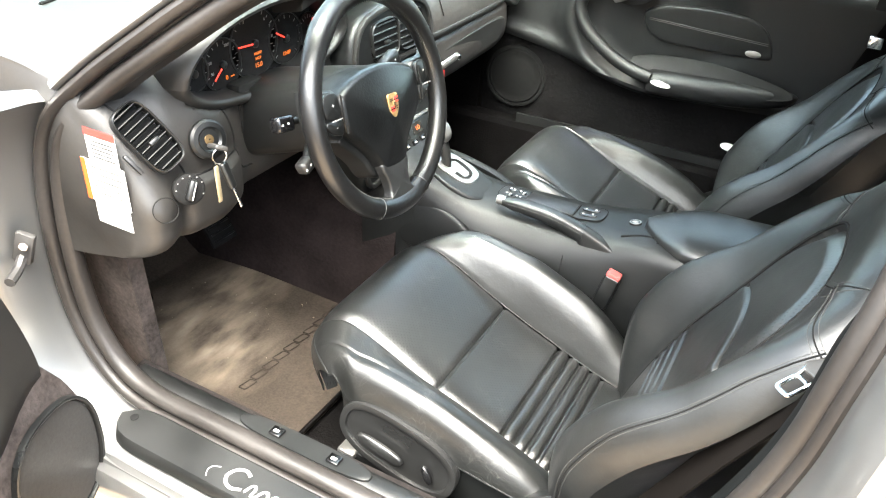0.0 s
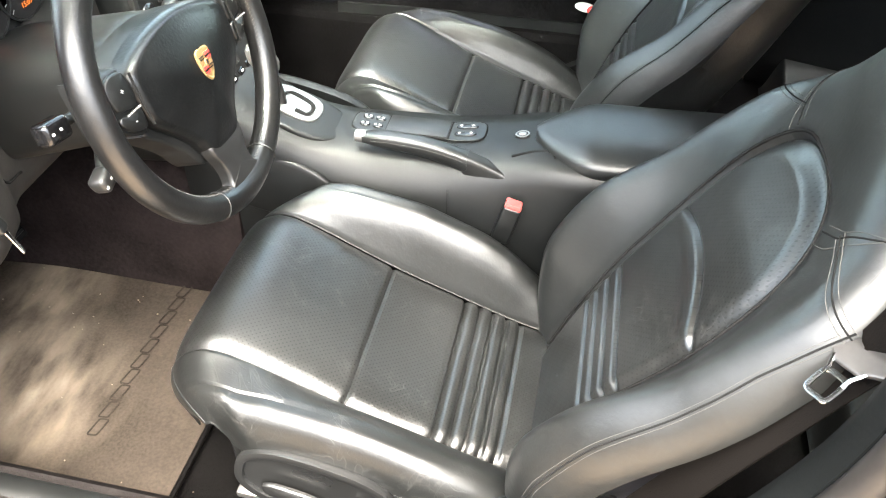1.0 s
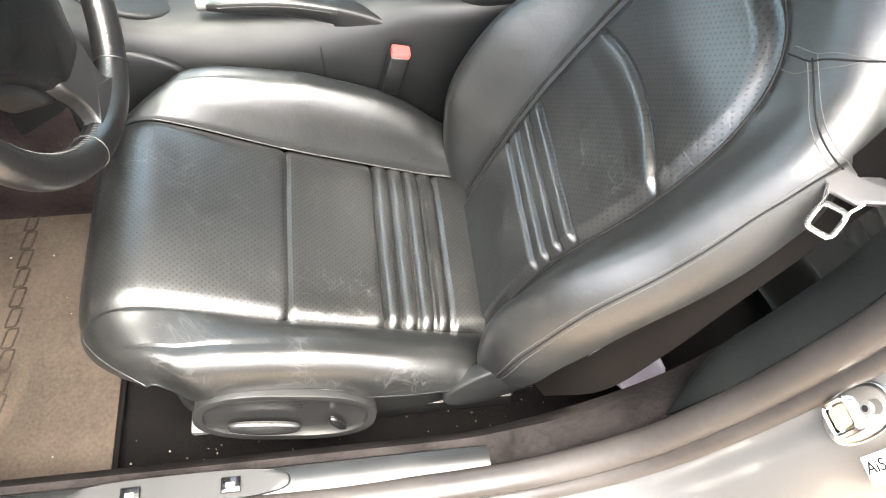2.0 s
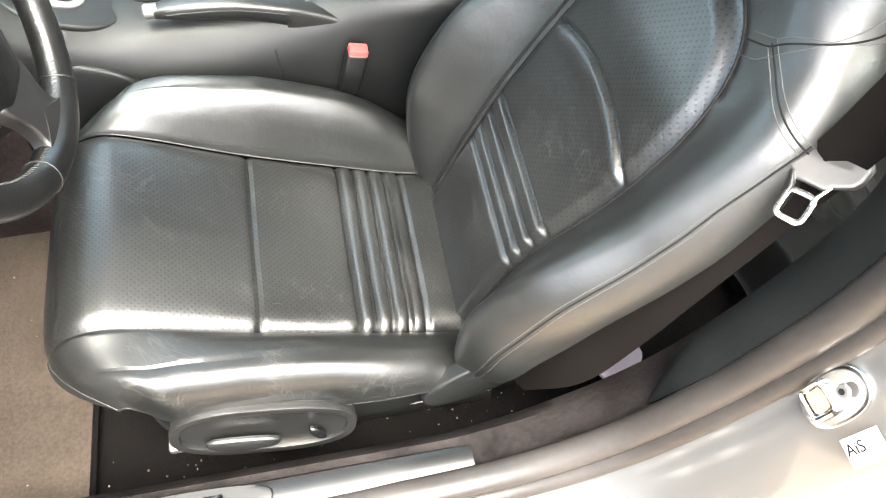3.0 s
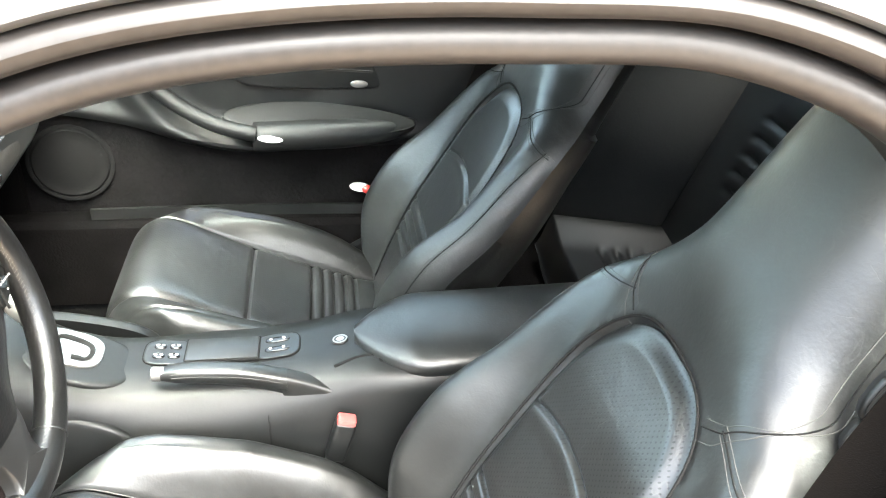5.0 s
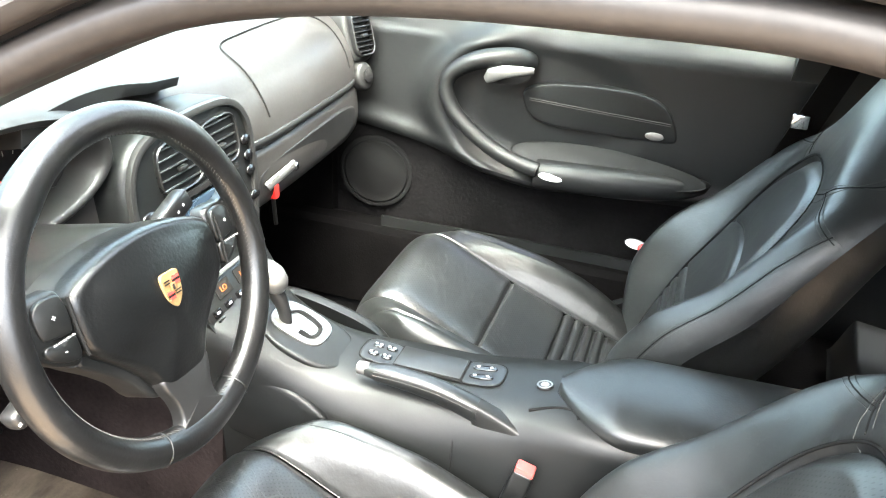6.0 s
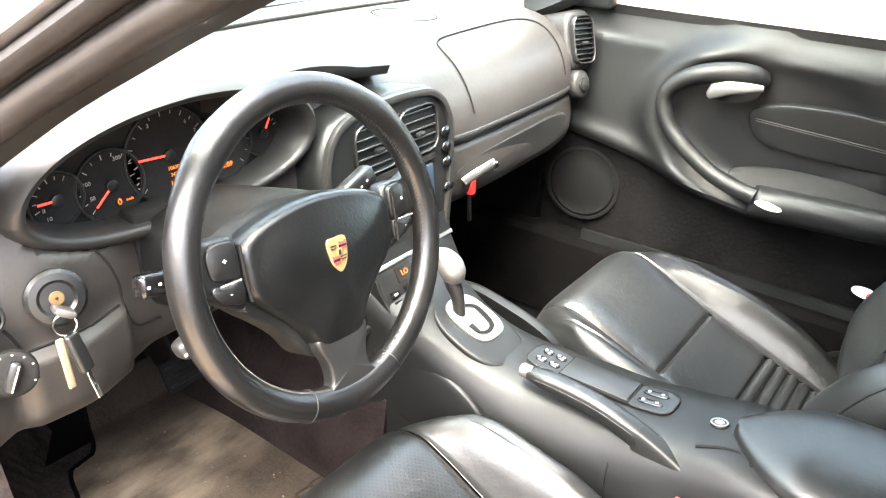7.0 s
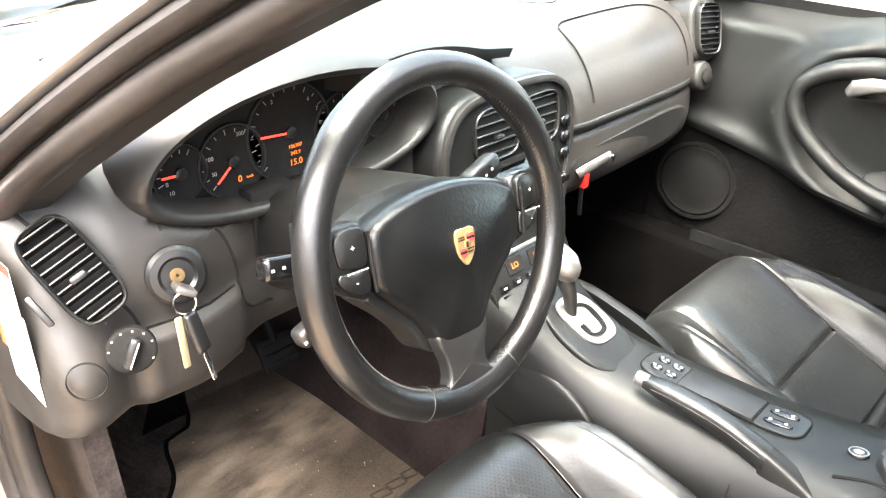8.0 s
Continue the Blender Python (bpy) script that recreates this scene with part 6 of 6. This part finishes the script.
under(part("radio_slot", rbox((0.180, 0.010, 0.004), (-0.005, 0.000, 0.004), 0.001, 1, SM), DARK), stack)
under(part("screen", rbox((0.165, 0.075, 0.006), (-0.005, -0.048, 0.004), 0.003, 2, SM), SCREEN, label="dark blue switched-off screen"), stack)
under(part("open_shelf", rbox((0.170, 0.048, 0.003), (-0.005, -0.118, 0.003), 0.002, 1, SM), DARK), stack)
HM = axes((-0.150, -0.02, 0.585), (0, 1, 0), None, (1, 0, 0.55))
heater = under(part("heater_panel", rbox((0.19, 0.075, 0.02), (0, 0, -0.004), 0.006, 2, HM), PLASTIC), stack)
for sx in (-0.040, 0.012):
    ob = part("heater_display", rbox((0.036, 0.024, 0.002), (sx, 0.012, 0.0068), 0.0005, 1, HM), DARK, heater)
    ob = words("reading", "LO", 0.012, HM @ pose(sx, 0.012, 0.0082), LED, heater)
for r in range(2):
    for c in range(6):
        ob = part("heater_key", rbox((0.018, 0.011, 0.005), (-0.075 + 0.03 * c, -0.012 - 0.016 * r, 0.007), 0.002, 2, HM), GLOSS, heater)
        ob = part("key_mark", rbox((0.007, 0.003, 0.0006), (-0.075 + 0.03 * c, -0.012 - 0.016 * r, 0.0098), 0, 1, HM), WHITE, heater)
under(part("heater_strip", rbox((0.19, 0.007, 0.004), (0, 0.033, 0.008), 0.0015, 1, HM), SATIN), stack)
rows = []
for x, zz, far in ((-0.175, 0.65, 0.085), (-0.168, 0.63, 0.080), (-0.15, 0.585, 0.068), (-0.125, 0.555, 0.054), (-0.11, 0.53, 0.048)):
    ys = (-0.118, -0.06, far * 0.5, far)
    rows.append([Vector((x, y, zz)) for y in ys] + [Vector((x - 0.12, y, zz - 0.01)) for y in ys[::-1]])
under(part("stack_foot", rings(rows), FIRM_TRIM), stack)

# airbag lid seams, glove box, trim strip and latch
seam = [(y, k) for y, k in ((0.205, 0.50), (0.20, 0.60), (0.205, 0.72), (0.235, 0.765), (0.30, 0.775), (0.42, 0.775), (0.50, 0.765), (0.535, 0.73), (0.545, 0.65), (0.548, 0.50))]
under(part("airbag_seam", tube([dash_at(y, k) + Vector((0.0012, 0, 0.0012)) for y, k in [(p.x, p.y) for p in spline([(y, k, 0) for y, k in seam], 70)]], 0.0016, 6), DARK), dash)
under(part("demist_slot", tube([(-0.60 - 0.05 * (1 - (2 * q - 1) ** 2), -0.5 + q, 0.8855) for q in np.linspace(0, 1, 24)], 0.004, 6), DARK), dash)
under(part("speaker_seam", ring_plate(oval(0.075, 0.05, 40), 0.003, 0.0012, pose(-0.50, 0.36, 0.8855)), DARK), dash)
box = thing("glove_box", "black glove box lid with silver latch", "glove box", at=(-0.21, 0.35, 0.66))
GM = axes((-0.208, 0.345, 0.672), (0, 1, 0.04), None, (1, 0, -0.08))
under(part("lid", plate([(x, y) for x, y in oval(0.195, 0.034, 60, 4)], 0.02, GM, 0.008), SOFT_TRIM), box)
under(part("latch", sweep([GM @ Vector((-0.178, -0.002, 0.006)), GM @ Vector((-0.164, 0.009, 0.014)), GM @ Vector((-0.118, 0.013, 0.016)), GM @ Vector((-0.098, 0.010, 0.012))], [(0.009 * math.cos(t), 0.005 * math.sin(t)) for t in [2 * math.pi * j / 12 for j in range(12)]], out=(0, 0, 1)), SATIN, label="silver latch"), box)
under(part("latch_lock", lathe([(0.008, 0), (0.008, 0.012), (0.006, 0.014), (0.0004, 0.014)], GM @ pose(-0.096, 0.007, 0.006), 20), CHROME), box)
under(part("trim_strip", sweep([dash_at(y, 0.435) + Vector((0.002, 0, 0)) for y in np.linspace(0.135, 0.56, 24)], circle(0.006, 10, 0.6), out=(0, 0, 1)), SOFT_TRIM), dash)
fus = thing("hanging_switch", "red-topped lead hanging below the glove box", "lead", at=(-0.215, 0.202, 0.57))
under(part("red_cap", rbox((0.016, 0.016, 0.028), (-0.212, 0.202, 0.640), 0.004), RED), fus)
under(part("lead", tube([(-0.215, 0.202, 0.632), (-0.217, 0.207, 0.60), (-0.222, 0.217, 0.566)], 0.004, 8, 10), PLASTIC), fus)


# ---- far door ----
door = thing("passenger_door", "closed door with black leather panel, pull handle and carpeted lower half", "car door", "doors", at=(0.2, 0.68, 0.3))
BORDER = curve1((-0.42, -0.25, -0.10, 0.05, 0.20, 0.50, 0.75), (0.65, 0.625, 0.60, 0.56, 0.54, 0.552, 0.58))


def panel_y(x, z):
    """How far from the middle of the car the door's leather stands."""
    y = 0.662 + 0.045 * smoothstep(0.83, 0.895, z) - 0.01 * smoothstep(0.84, 0.60, z)
    # a swelling that sweeps down from the front and runs back below the armrest
    a = math.hypot((x - 0.17) / 0.235, (z - 0.715) / 0.155)
    swell = math.exp(-((a - 1.0) / 0.16) ** 2)
    hi = smoothstep(0.66, 0.76, z)
    w = smoothstep(0.20, 0.02, x) * hi + (1 - hi)
    y -= 0.030 * swell * w * (1 - smoothstep(0.18, 0.34, x))
    y -= 0.012 * math.exp(-((z - BORDER(x) - 0.018) / 0.02) ** 2)
    y += 0.012 * smoothstep(1.0, 0.6, a)
    return y


def leather(u, v):
    x = -0.40 + 1.09 * u
    z0 = BORDER(x)
    z = z0 + (0.892 - z0) * v
    return (x, panel_y(x, z), z)


under(part("leather_panel", sheet(leather, 100, 50, 0.02), FIRM_TRIM, label="black leather upper panel"), door)


def carpet(u, v):
    x = -0.42 + 1.11 * u
    z1 = BORDER(x)
    z = 0.30 + (z1 - 0.30) * v
    y = 0.672 - 0.012 * smoothstep(0.8, 1.0, v)
    return (x, y, z)


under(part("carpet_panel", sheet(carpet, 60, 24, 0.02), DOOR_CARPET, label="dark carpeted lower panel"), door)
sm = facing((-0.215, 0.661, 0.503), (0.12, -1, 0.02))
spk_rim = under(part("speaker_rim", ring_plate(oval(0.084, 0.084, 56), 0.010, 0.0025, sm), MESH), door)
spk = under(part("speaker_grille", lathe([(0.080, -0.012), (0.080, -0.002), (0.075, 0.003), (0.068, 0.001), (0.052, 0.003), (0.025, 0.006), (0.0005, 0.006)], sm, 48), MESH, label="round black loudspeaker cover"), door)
belt_line = under(part("belt_strip", sweep([(x, 0.714, 0.892) for x in np.linspace(-0.42, 0.69, 20)], [(0.006, -0.01), (0.008, 0.008), (-0.01, 0.012), (-0.012, -0.012)], out=(0, 0, 1)), DARK, label="black rubber window strip"), door)
pull = [(0.128, 0.668, 0.800), (0.112, 0.645, 0.812), (0.075, 0.628, 0.815), (0.025, 0.614, 0.806), (-0.018, 0.606, 0.780), (-0.030, 0.602, 0.745), (-0.010, 0.596, 0.703), (0.035, 0.590, 0.664), (0.09, 0.584, 0.632), (0.14, 0.580, 0.615), (0.185, 0.578, 0.606)]
under(part("pull_handle", sweep(spline(pull, 60), [(0.020 * math.cos(t), 0.019 * math.sin(t)) for t in [2 * math.pi * j / 18 for j in range(18)]], out=(0, 1, 0), scales=[1.2 - 0.35 * smoothstep(4, 30, i) for i in range(60)]), FIRM_TRIM, label="curved black pull handle"), door)
rows = []
for i in range(37):
    s = i / 36
    x = 0.178 + 0.352 * s
    k = math.sqrt(max(0.0, 1 - max(0.0, (s - 0.35) / 0.65) ** 2.4)) * (1.0 if s > 0.0 else 0.96)
    yc = 0.655
    rows.append([Vector((x, yc - (0.088 * k + 0.001) * (0.5 + 0.5 * math.copysign(abs(math.cos(t)) ** 0.7, math.cos(t))), 0.592 + 0.012 * s + (0.030 * k + 0.001) * math.copysign(abs(math.sin(t)) ** 0.8, math.sin(t)))) for t in [2 * math.pi * j / 24 for j in range(24)]])
under(part("armrest", rings(rows), FIRM_TRIM, label="padded black armrest"), door)
LM = axes((0.318, 0.610, 0.626), (1, 0.0, -0.055), None, (0, -0.70, 0.71))
lid_pts = [(x * (1 if x > 0 else 1.0), y * (1 - 0.25 * max(0.0, x / 0.2))) for x, y in oval(0.202, 0.040, 56, 2.1)]
under(part("storage_lid", plate(lid_pts, 0.02, LM, 0.004, 0.004), LID_LEATHER, label="shiny black leather storage lid"), door)
under(part("lid_edge", tube([LM @ Vector((x, y, 0.0)) for x, y in lid_pts[30:56]], 0.0012, 6), GREY_PLASTIC), door)
pad_pts = [(-0.165, 0.022), (-0.120, 0.042), (-0.046, 0.051), (0.030, 0.053), (0.085, 0.049), (0.120, 0.034), (0.141, 0.010), (0.156, -0.026), (0.148, -0.040), (0.090, -0.044), (-0.010, -0.046), (-0.104, -0.044), (-0.146, -0.030), (-0.164, -0.004)]
pad = [(p.x, p.y) for p in spline([(x, y, 0) for x, y in pad_pts], 72, True)]
PM = axes((0.290, 0.652, 0.722), (1, 0.02, -0.02), None, (0, -1, -0.02))
under(part("door_pad", plate(pad, 0.02, PM, 0.006, 0.002, 4), FIRM_TRIM, label="raised leather pad with stitched seam"), door)
under(part("pad_stitching", tube([PM @ Vector((x, 0.004 - 0.03 * x, 0.0022 - 0.002 * (x / 0.17) ** 2)) for x in np.linspace(-0.152, 0.140, 16)], 0.0010, 5), THREAD), door)
under(part("pad_stitching", tube([PM @ Vector((x, 0.000 - 0.03 * x, 0.0022 - 0.002 * (x / 0.17) ** 2)) for x in np.linspace(-0.152, 0.140, 16)], 0.0010, 5), THREAD), door)
hm = axes((0.098, 0.616, 0.784), (1, 0.05, 0.15), None, (0, -1, 0.1))
under(part("handle_recess", plate(oval(0.048, 0.020, 32), 0.004, hm @ Matrix.Translation((0, 0, -0.008)), 0.001), DARK), door)
under(part("door_handle", sweep([hm @ Vector(q) for q in ((-0.048, -0.006, 0.0), (-0.035, 0.004, 0.008), (-0.005, 0.010, 0.012), (0.03, 0.010, 0.012), (0.055, 0.009, 0.006))], [(0.0095 * math.cos(t), 0.0045 * math.sin(t)) for t in [2 * math.pi * j / 12 for j in range(12)]], out=(0, 0, 1), scales=[0.9, 1.6, 1.4, 1.0, 0.6]), SATIN, label="satin silver door handle"), door)
under(part("pad_badge", plate(oval(0.019, 0.0085, 28), 0.003, PM @ pose(0.112, -0.030, 0.003), 0.002, 0.001), SATIN, label="small silver oval badge"), door)
under(part("armrest_lamp", plate(oval(0.026, 0.0075, 28), 0.004, axes((0.214, 0.566, 0.600), (1, 0.0, -0.10), None, (0, -1, 0.35)), 0.002, 0.001), LAMP, label="small clear oval lamp"), door)
wl = under(part("warning_lamp", plate(oval(0.024, 0.010, 28), 0.012, axes((0.404, 0.638, 0.448), (1, 0, -0.12), None, (0, -1, 0.25)), 0.004, 0.002), LAMP, label="red and clear door lamp"), door)
ob = part("red_lens", plate(oval(0.012, 0.0095, 24), 0.012, axes((0.420, 0.6300, 0.4462), (1, 0, -0.12), None, (0, -1, 0.25)), 0.004, 0.003), RED, wl)
under(part("door_pocket", sheet(lambda u, v: (-0.18 + 0.78 * u, 0.61 + 0.012 * math.sin(3 * u), 0.33 + 0.085 * v), 20, 6, 0.008), PLASTIC, label="long black pocket rim"), door)
# Plastic sill in the dull CARPET base, to keep its top from shining.
far_sill = strip("sill_cap", [(0.66, 0.18), (0.66, 0.385), (0.645, 0.392), (0.605, 0.390), (0.592, 0.378), (0.59, 0.18)], -0.86, 0.72, CARPET, "dark far inner sill", "door sill")

# ---- open driver's door ----
own = thing("driver_door", "open near door with dark panel, carpet and speaker grille", "car door", "doors", at=(-0.40, -0.80, 0.25))
hinge = Vector((-0.375, -0.795, 0))
along = Vector((math.cos(radians(-74)), math.sin(radians(-74)), 0))
inward = Vector((-along.y, along.x, 0))
if inward.x < 0:
    inward = -inward


def open_panel(z0, z1, proud):
    def f(u, v):
        d = 0.005 + 1.02 * u
        z = z0(d) + (z1(d) - z0(d)) * v
        bulge = proud * math.sin(math.pi * min(1, v * 1.0)) ** 0.6
        d += (0.075 + 0.30 * max(0.0, z - 0.46) - 0.034 * math.sin(math.pi * min(1.0, max(0.0, (z - 0.2) / 0.29)))) * (1 - u)
        return hinge + along * d + inward * (0.02 + bulge - 0.03 * max(0.0, 1 - d / 0.05)) + Vector((0, 0, z))
    return f


cut = lambda d: 0.495 - 0.10 * smoothstep(0.0, 0.25, d)
# Lit carpet colour here; the far door's twin panel takes a darker copy.
under(part("carpet_panel", sheet(open_panel(lambda d: 0.235, cut, 0.03), 40, 20, 0.06), LIT_CARPET), own)
under(part("leather_panel", sheet(open_panel(cut, lambda d: 0.86, 0.035), 40, 20, 0.06), SOFT_TRIM), own)
under(part("door_skin", sheet(lambda u, v: hinge + along * (1.08 * u) - inward * (0.07 + 0.03 * math.sin(math.pi * v)) + Vector((0, 0, 0.22 + 0.66 * v)), 16, 10, 0.02), SILVER), own)
om = axes(hinge + along * 0.13 + inward * 0.112 + Vector((0, 0, 0.35)), along, None, inward)
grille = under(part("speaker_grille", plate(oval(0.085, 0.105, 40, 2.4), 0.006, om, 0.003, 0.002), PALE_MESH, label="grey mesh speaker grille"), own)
part("grille_rim", ring_plate(oval(0.089, 0.109, 48, 2.4), 0.006, 0.006, om), PLASTIC, grille)
chk = thing("door_check", "bolted metal door hinge on the jamb", "hinge", at=(-0.41, -0.752, 0.60))
under(part("hinge_leaf", rbox((0.03, 0.012, 0.055), r=0.004, m=pose(-0.405, -0.752, 0.605, 0, 20, 25)), GREY_BELT), chk)
under(part("hinge_arm", tube([(-0.41, -0.755, 0.59), (-0.40, -0.775, 0.578), (-0.385, -0.80, 0.575)], 0.008, 8, 10), GREY_BELT), chk)
under(part("bolt", lathe([(0.007, 0), (0.007, 0.006), (0.0004, 0.006)], facing((-0.395, -0.757, 0.615), (0.6, -0.8, 0.1)), 6), CHROME), chk)

# ---- striker and label on the rear jamb ----
jm = facing((0.6625, -0.7554, 0.6508), (-0.95, -0.12, 0.31))
strike = thing("door_striker", "bright metal door striker plate with a socket screw", "door striker", at=jm.translation)
under(part("plate", plate(oval(0.022, 0.036, 36, 2.4), 0.005, jm, 0.002), CHROME), strike)
under(part("catch_rim", ring_plate([(x - 0.003, y - 0.012) for x, y in oval(0.0135, 0.0125, 28, 5)], 0.005, 0.006, jm), CHROME), strike)
under(part("catch_hole", plate([(x - 0.003, y - 0.012) for x, y in oval(0.0095, 0.0085, 24, 5)], 0.002, jm @ Matrix.Translation((0, 0, 0.0045)), 0.0005), TAG), strike)
screw = under(part("screw", lathe([(0.0065, 0), (0.0055, 0.0025), (0.0004, 0.0025)], jm @ Matrix.Translation((0.001, 0.016, 0.005)), 14), SATIN), strike)
part("screw_socket", lathe([(0.003, 0), (0.003, 0.0006), (0.0004, 0.0006)], jm @ Matrix.Translation((0.001, 0.016, 0.0076)), 6), DARK, screw)
lm = facing((0.6658, -0.8000, 0.6560), (-0.95, -0.12, 0.31)) @ pose(0, 0, 0, 0, 0, 86)
sticker = thing("paper_label", "small white paper label with black letters", "label", at=lm.translation)
under(part("paper", rbox((0.037, 0.024, 0.0008), r=0, m=lm), WHITE), sticker)
ob = words("letters", "AiS", 0.014, lm @ pose(-0.008, 0.002, 0.0006), DARK, None)
under(ob, sticker)

# ---- rear seats ----
for k in (-1, 1):
    rs = thing("rear_seat", "small black leather rear seat with ribbed centre", "rear seat", "rear seats", at=(0.95, k * 0.32, 0.30))
    y0 = k * 0.33

    def cush(u, v, y0=y0):
        x, t = 0.80 + 0.36 * u, (2 * v - 1) * 0.20
        z = 0.405 - 0.05 * u + 0.03 * smoothstep(0.10, 0.20, abs(t)) - 0.08 * (1 - smoothstep(0.0, 0.10, u))
        for r in (0.35, 0.45, 0.55, 0.65):
            z -= 0.008 * math.exp(-((u - r) / 0.022) ** 2) * (1 - smoothstep(0.10, 0.13, abs(t)))
        return (x, y0 + t, z)
    under(part("cushion", sheet(cush, 120, 48, 0.05), FIRM_TRIM), rs)

    def lean(u, v, y0=y0):
        t = (2 * v - 1) * 0.20
        z = 0.36 + 0.50 * u
        x = 1.12 + 0.17 * u - 0.03 * smoothstep(0.10, 0.20, abs(t))
        for r in (0.35, 0.43, 0.51, 0.59, 0.67):
            x += 0.008 * math.exp(-((u - r) / 0.016) ** 2) * (1 - smoothstep(0.10, 0.13, abs(t)))
        return (x, y0 + t, z)
    under(part("backrest", sheet(lean, 130, 48, 0.05), FIRM_TRIM), rs)
cloth = thing("cloth", "crumpled pale lilac cloth on the floor behind the seat", "cloth", at=(0.58, -0.50, 0.26))
under(part("folds", sheet(lambda u, v: (0.575 + 0.11 * u, -0.56 + 0.11 * v, 0.225 + 0.020 * math.sin(9 * u + 4 * v) + 0.016 * math.sin(13 * v + 5 * u) + 0.03 * math.sin(math.pi * u) * math.sin(math.pi * v)), 24, 20, 0.003), LILAC), cloth)
crumbs = bmesh.new()
for i in range(120):
    x, y = random.uniform(-0.62, 0.52), random.uniform(-0.60, -0.10)
    if -0.12 < x < 0.03 and i % 3:
        continue
    if x > -0.12:
        y = random.uniform(-0.600, -0.530)
    b = rbox((random.uniform(0.0008, 0.0035), random.uniform(0.0008, 0.003), 0.0016), (x, y, 0.188 if x < -0.12 else 0.1665), 0.0004, 1)
    b.to_mesh(tmp := bpy.data.meshes.new("bit"))
    crumbs.from_mesh(tmp)
    bpy.data.meshes.remove(tmp)
    b.free()
tagged(part("crumbs", crumbs, MAT_GRIT), "pale crumbs and grit scattered on the carpet", "grit", kind="stuff")
